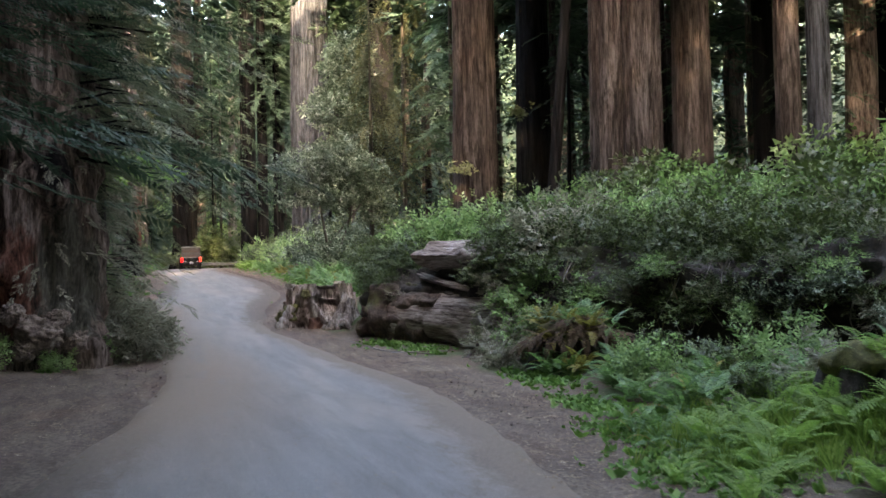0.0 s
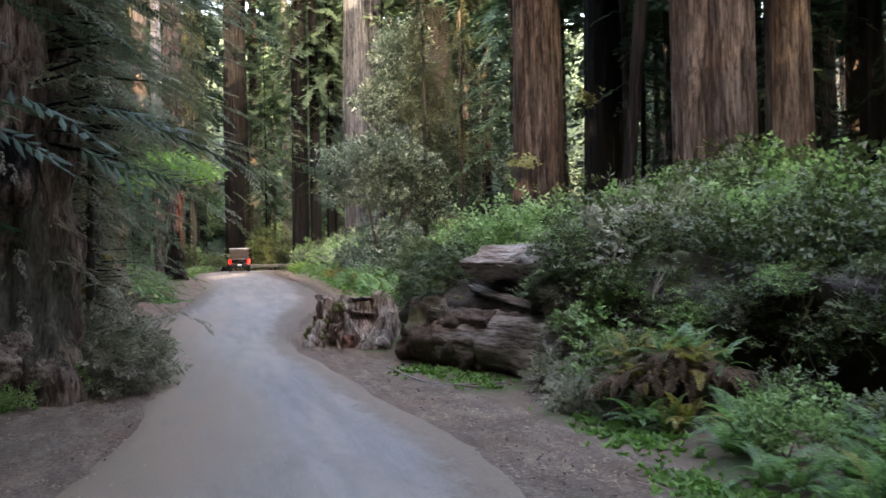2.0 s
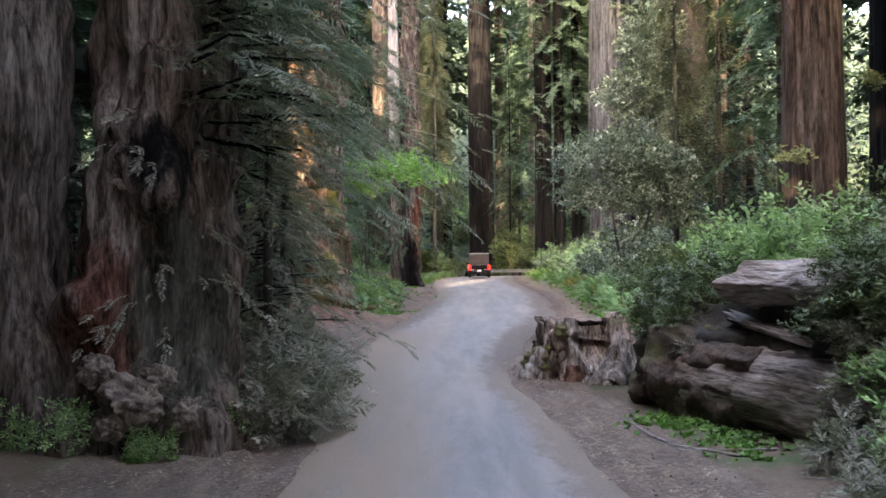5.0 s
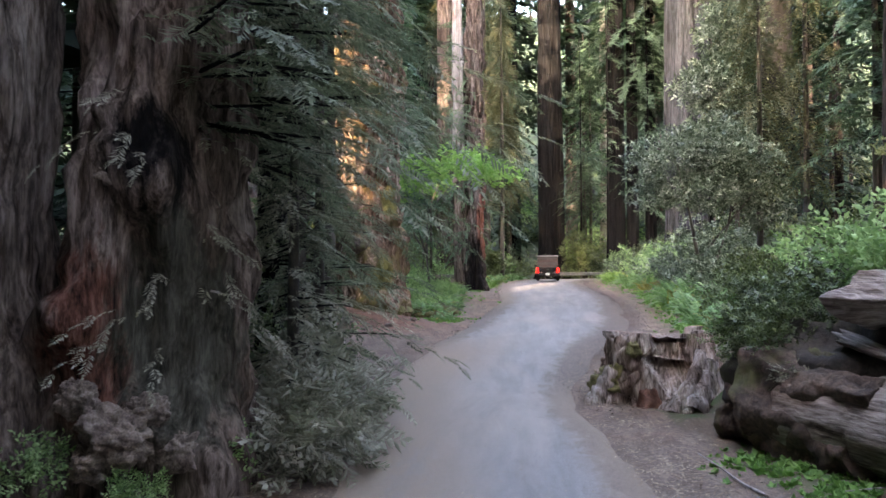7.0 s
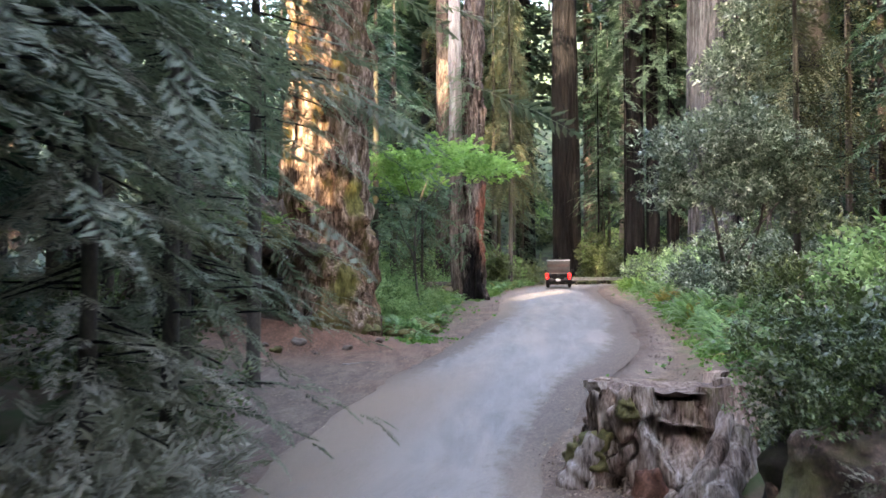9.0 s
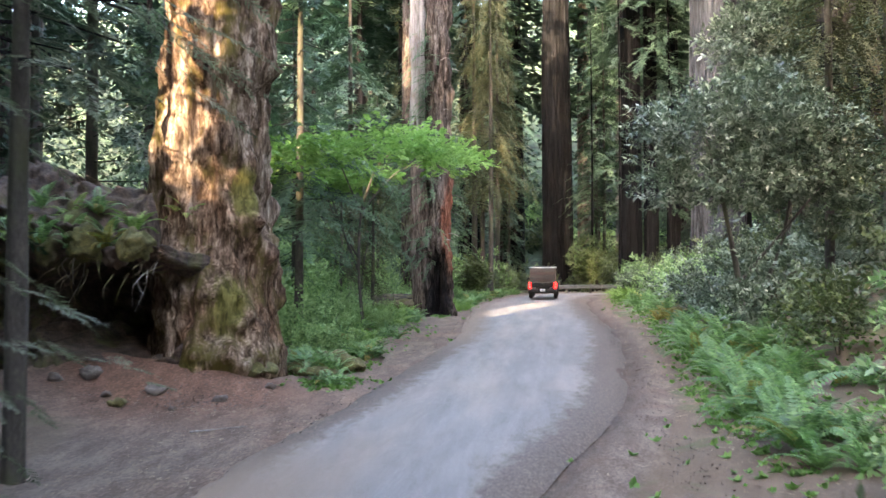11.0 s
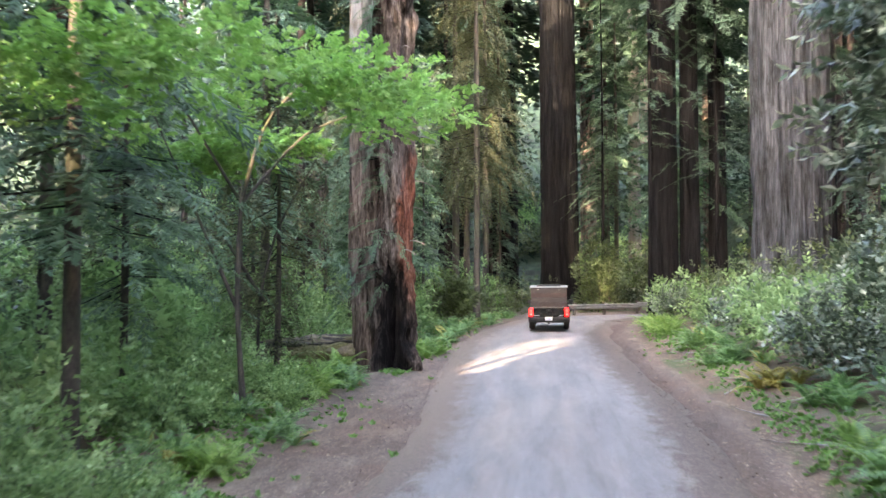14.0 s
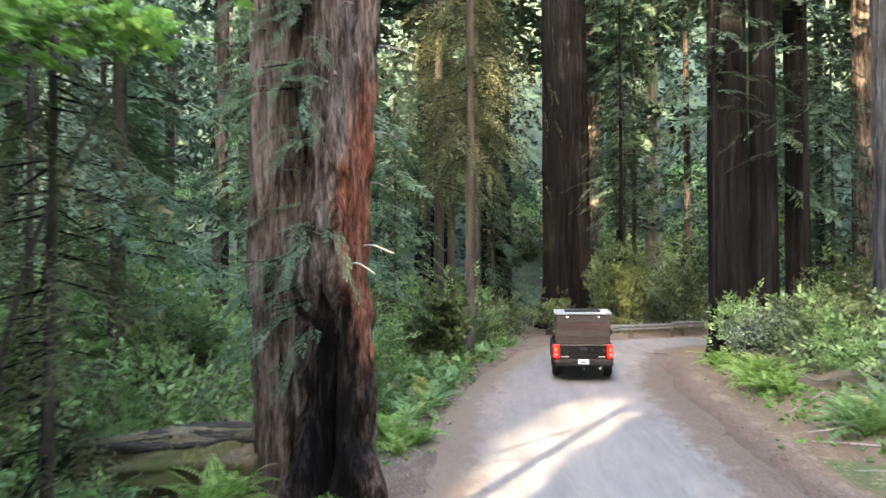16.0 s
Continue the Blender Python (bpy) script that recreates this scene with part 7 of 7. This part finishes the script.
strew("grass", M_grass, rosette(9, 1.0, 0.05, 3.0), [(9.6, 10.8, 1.2, 1.6, 420), (8.0, 11.4, 1.2, 1.8, 260), (11.2, 12.6, 1.2, 1.4, 260)], 0.42, 905, "tufts of yellow-green grass along the verge", "grass", 0.22, 0.0)
strew("road_litter", M_litter, rosette(3, 1.0, 0.3, 0.1), [(1.5, 14, 3.0, 6, 500), (2.6, 24, 2.2, 8, 600), (2.6, 40, 1.8, 8, 400), (1.2, 44, 0.8, 8, 300), (4.6, 60, 2.4, 12, 350), (4.8, 82, 2.2, 12, 250)], 0.045, 904, "small dead leaves and needle flecks on the asphalt", "litter", 0.05, 0.1)
strew("pebbles", M_rock, rosette(5, 1.0, 0.9, 0.9), [(8.2, 48, 0.35, 8, 260), (8.4, 76, 0.3, 14, 260), (-2.4, 51.8, 2.2, 1.2, 350), (5.6, 37, 0.9, 3, 300), (6.6, 20, 0.7, 9, 260), (1.2, 50, 0.5, 10, 200), (8.6, 64, 0.4, 18, 320), (0.3, 26, 0.6, 6, 120), (2.0, 76, 0.4, 14, 220)], 0.035, 903, "small loose stones along the road edge", "stones", 0.2, 0.03)


def fallen_sticks():
    rng = np.random.default_rng(17)
    for x, y, ln, az in ((7.0, 27.6, 2.6, 100), (8.0, 26.4, 1.6, 140), (11.8, 66.4, 1.8, 80), (11.2, 75.0, 2.2, 120), (8.6, 25.0, 1.8, 60), (10.9, 72, 1.6, 30), (-1.2, 48.5, 1.2, 20), (10.6, 83, 1.6, 130), (9.6, 24, 1.4, 160), (10.8, 14.2, 1.5, 120), (10.4, 78.5, 1.8, 70), (11.3, 80.5, 2.0, 150), (10.2, 70.5, 1.4, 110), (10.0, 87.5, 1.5, 40), (11.6, 84.5, 2.2, 165), (12.0, 77.0, 2.0, 20), (10.6, 67.0, 1.5, 140), (11.9, 90.2, 1.8, 100), (9.9, 74.2, 1.1, 50), (9.7, 28.2, 1.6, 200), (10.1, 22.9, 2.2, 75), (8.7, 26.9, 1.8, 185)):
        a = radians(az)
        pts = [(x + math.cos(a) * ln * s + rng.uniform(-0.06, 0.06), y + math.sin(a) * ln * s, at_ground(x + math.cos(a) * ln * s, y + math.sin(a) * ln * s, 0.03 + 0.05 * s)) for s in (0, 0.3, 0.6, 1)]
        tagged(new("stick", limb_np("stick", M_snag, pts, 0.025, 0.01, 6)), "thin pale fallen stick on the verge", "stick", "fallen sticks")


fallen_sticks()

# ---- guard rail at the bend ----
M_rail = surface("weathered_galvanised_steel", (0.07, 0.07, 0.068), (0.14, 0.14, 0.135), (0.24, 0.24, 0.23), 6, (1, 1, 1), 0.5, 0.3, 0.006, (0.14, 0.09, 0.06), 0.66, 0.3)
M_post = surface("dark_rail_post_timber", (0.03, 0.025, 0.02), (0.07, 0.058, 0.048), (0.13, 0.11, 0.09), 6, (1, 1, 0.3), 0.85, 0.6, 0.01)


def guard_rail():
    t = thing("guard_rail", pose(0, 0, 0), "low grey steel guard rail on dark posts along the bend", "guard rail")
    pts = []
    for k in range(len(ROAD_L)):
        p = ROAD_L[k]
        if p[1] > 110.5 and p[0] < 40:
            w = (ROAD_L[k] - ROAD_R[k]) / np.linalg.norm(ROAD_L[k] - ROAD_R[k])
            pts.append(p + w * 0.9)
    step = 4
    for k in range(0, len(pts) - step, step):
        a, b = pts[k], pts[k + step]
        mid, ln = (a + b) / 2, float(np.linalg.norm(b - a))
        az = math.degrees(math.atan2(b[1] - a[1], b[0] - a[0]))
        z = at_ground(mid[0], mid[1])
        wave = [(0.0, 0.40), (0.06, 0.46), (0.06, 0.52), (0.0, 0.57), (0.06, 0.62), (0.06, 0.68), (0.0, 0.74)]
        outline = wave + [(y + 0.012, zz) for y, zz in reversed(wave)]
        part("rail", bm_profile([(-y, zz) for y, zz in outline], -ln / 2 - 0.02, ln / 2 + 0.02), M_rail, t).matrix_basis = pose(mid[0], mid[1], z, 0, 0, az)
        part("post", bm_box(0.17, 0.17, 1.1, bevel=0.02), M_post, t).matrix_basis = pose(a[0], a[1] + 0.12, z + 0.3, 0, 0, az)


guard_rail()

# ---- the truck ----
M_paint = plain("dark_truck_paint", (0.004, 0.004, 0.0044), 0.25, 0.0, 0, 0.1)
M_trim = plain("black_plastic", (0.008, 0.008, 0.0085), 0.55)
M_tyre = plain("tyre_rubber", (0.022, 0.021, 0.02), 0.85)
M_rim = plain("grey_rim", (0.32, 0.32, 0.33), 0.35, 0.9)
M_chrome = plain("chrome", (0.7, 0.7, 0.7), 0.15, 1.0)
M_white = plain("white_trim", (0.27, 0.28, 0.285), 0.5)
M_glass = plain("dark_window_glass", (0.01, 0.012, 0.013), 0.06, 0.0, 0, 0.6)
M_brake = plain("lit_brake_lamp", (1.0, 0.004, 0.003), 0.3, 0.0, 0.5)
M_bulb = plain("glowing_lamp_core", (1.0, 0.02, 0.015), 0.3, 0.0, 0.8)
M_clear = plain("clear_lamp_glass", (0.35, 0.2, 0.18), 0.2)
M_plate = plain("plate_white", (0.75, 0.75, 0.72), 0.5)
M_ink = plain("plate_ink", (0.05, 0.07, 0.2), 0.5)
M_plank = [surface("camper_plank_%s" % n, *c, 5, (0.25, 1, 1), 0.7, 0.4, 0.01) for n, c in (("brown", ((0.012, 0.0075, 0.006), (0.027, 0.0165, 0.0125), (0.048, 0.031, 0.024))), ("red", ((0.016, 0.008, 0.0055), (0.036, 0.0185, 0.013), (0.06, 0.033, 0.024))), ("grey", ((0.014, 0.011, 0.0095), (0.032, 0.025, 0.021), (0.056, 0.045, 0.038))))]


def arc_pts(cy, cz, r, a0, a1, n=9):
    return [(cy + r * math.cos(radians(a0 + (a1 - a0) * k / n)), cz + r * math.sin(radians(a0 + (a1 - a0) * k / n))) for k in range(n + 1)]


def truck():
    t = thing("pickup_truck", pose(5.55, 93.6, float(np.interp(95.8, FINE_Y, FINE_Z)) + 0.085, 1.6, 0, -1.5), "dark pickup truck with a plank-sided wooden camper box on its bed", "truck")
    lower = [(0.06, 0.62), (0.0, 1.08), (0.02, 1.12), (1.75, 1.12), (1.75, 1.06), (4.05, 1.06), (5.1, 0.96), (5.26, 0.8), (5.28, 0.5), (5.1, 0.42)] + arc_pts(4.38, 0.42, 0.46, 0, 180) + [(1.72, 0.42)] + arc_pts(1.22, 0.42, 0.46, 0, 180) + [(0.3, 0.5)]
    part("body", bm_profile(lower, -0.9, 0.9, 0.03), M_paint, t)
    part("cab", bm_profile([(1.85, 1.07), (2.02, 1.72), (2.25, 1.79), (3.1, 1.78), (3.35, 1.70), (4.0, 1.07)], -0.76, 0.76, 0.06), M_paint, t)
    part("windscreen", bm_profile([(3.42, 1.66), (3.44, 1.68), (4.02, 1.10), (3.99, 1.09)], -0.66, 0.66), M_glass, t)
    for s in (-1, 1):
        part("side_window", bm_profile([(2.12, 1.16), (2.2, 1.62), (2.85, 1.66), (2.85, 1.16)], s * 0.755, s * 0.772, 0.004), M_glass, t)
        part("side_window", bm_profile([(2.93, 1.16), (2.93, 1.66), (3.22, 1.62), (3.7, 1.16)], s * 0.755, s * 0.772, 0.004), M_glass, t)
        m = part("mirror", bm_box(0.2, 0.12, 0.19, s * 1.02, 3.45, 1.22, 0.035), M_trim, t)
        part("mirror_arm", bm_box(0.16, 0.05, 0.05, s * 0.88, 3.47, 1.17, 0.01), M_trim, m)
        lamp = part("tail_lamp", bm_box(0.17, 0.1, 0.38, s * 0.815, 0.015, 0.9, 0.025), M_brake, t, "lit red brake lamp")
        part("lamp_core", bm_box(0.07, 0.03, 0.12, s * 0.83, -0.035, 0.95, 0.012), M_bulb, lamp)
        part("reversing_lens", bm_box(0.1, 0.03, 0.07, s * 0.83, -0.035, 0.79, 0.012), M_clear, lamp)
        part("fender_flare", bm_profile(arc_pts(1.22, 0.42, 0.55, -5, 185, 14) + arc_pts(1.22, 0.42, 0.46, 185, -5, 14), s * 0.88, s * 0.965, 0.012), M_trim, t)
        part("fender_flare", bm_profile(arc_pts(4.38, 0.42, 0.55, -5, 185, 14) + arc_pts(4.38, 0.42, 0.46, 185, -5, 14), s * 0.88, s * 0.965, 0.012), M_trim, t)
        part("door_handle", bm_box(0.03, 0.16, 0.035, s * 0.905, 2.3, 0.98, 0.01), M_trim, t)
        part("headlamp", bm_box(0.3, 0.2, 0.16, s * 0.68, 5.14, 0.82, 0.04), M_clear, t)
        for y in (1.22, 4.38):
            w = part("wheel", bm_tube(0.24, 0.2, "X", 24, (s * 0.82, y, 0.39), 0.02), M_rim, t)
            part("tyre", bm_tube(0.39, 0.25, "X", 36, (s * 0.81, y, 0.39), 0.05), M_tyre, w)
    part("tailgate", bm_box(1.46, 0.07, 0.52, 0, -0.005, 0.86, 0.03), M_paint, t)
    part("tailgate_cap", bm_box(1.48, 0.1, 0.05, 0, 0.0, 1.13, 0.015), M_trim, t)
    part("tailgate_handle", bm_box(0.22, 0.03, 0.07, 0, -0.05, 0.98, 0.012), M_trim, t)
    for x, w in ((-0.56, 0.26), (0.56, 0.22)):
        part("badge_bar", bm_box(w, 0.012, 0.025, x, -0.046, 0.74, 0.004), M_white, t)
    b = part("rear_bumper", bm_box(1.78, 0.2, 0.2, 0, -0.1, 0.56, 0.05), M_trim, t)
    part("bumper_step", bm_box(0.62, 0.1, 0.03, 0, -0.19, 0.52, 0.008), M_trim, b)
    pl = part("number_plate", bm_box(0.31, 0.012, 0.155, 0, -0.206, 0.6, 0.004), M_plate, t)
    part("plate_bar", bm_box(0.22, 0.006, 0.05, 0, -0.214, 0.595, 0.002), M_ink, pl)
    part("tow_hitch", bm_box(0.09, 0.22, 0.09, 0, -0.12, 0.4, 0.012), M_trim, t)
    part("exhaust", bm_tube(0.035, 0.3, "Y", 12, (0.5, 0.02, 0.4)), M_chrome, t)
    part("axle", bm_tube(0.06, 1.5, "X", 12, (0, 1.22, 0.39)), M_trim, t)
    part("front_bumper", bm_box(1.8, 0.2, 0.26, 0, 5.24, 0.55, 0.06), M_trim, t)
    box = part("camper_box", bm_profile([(0.06, 1.13), (0.0, 2.02), (1.95, 2.02), (1.82, 1.13)], -0.8, 0.8, 0.02), M_trim, t, "wooden camper box")
    rng = np.random.default_rng(4)
    for r in range(4):
        z = 1.15 + r * 0.212
        part("plank", bm_box(1.6, 0.03, 0.2, rng.uniform(-0.008, 0.008), 0.025 - r * 0.0145 - (0.008 if r % 2 else 0), z + 0.1, 0.008), M_plank[(0, 2, 1, 2)[r]], box)
        for s in (-1, 1):
            part("plank", bm_box(0.03, 1.78, 0.2, s * 0.812, 0.98, z + 0.1, 0.008), M_plank[(r + 1) % 3], box)
    part("roof", bm_box(1.74, 2.1, 0.05, 0, 0.98, 2.05, 0.015), M_white, box, "white roof edge")
    part("roof_hatch", bm_box(1.1, 1.2, 0.05, 0, 1.0, 2.1, 0.015), M_trim, box, "dark roof panel")
    for x in (-0.48, 0.48):
        part("latch", bm_box(0.07, 0.03, 0.05, x, -0.045, 1.95, 0.008), M_chrome, box)


truck()
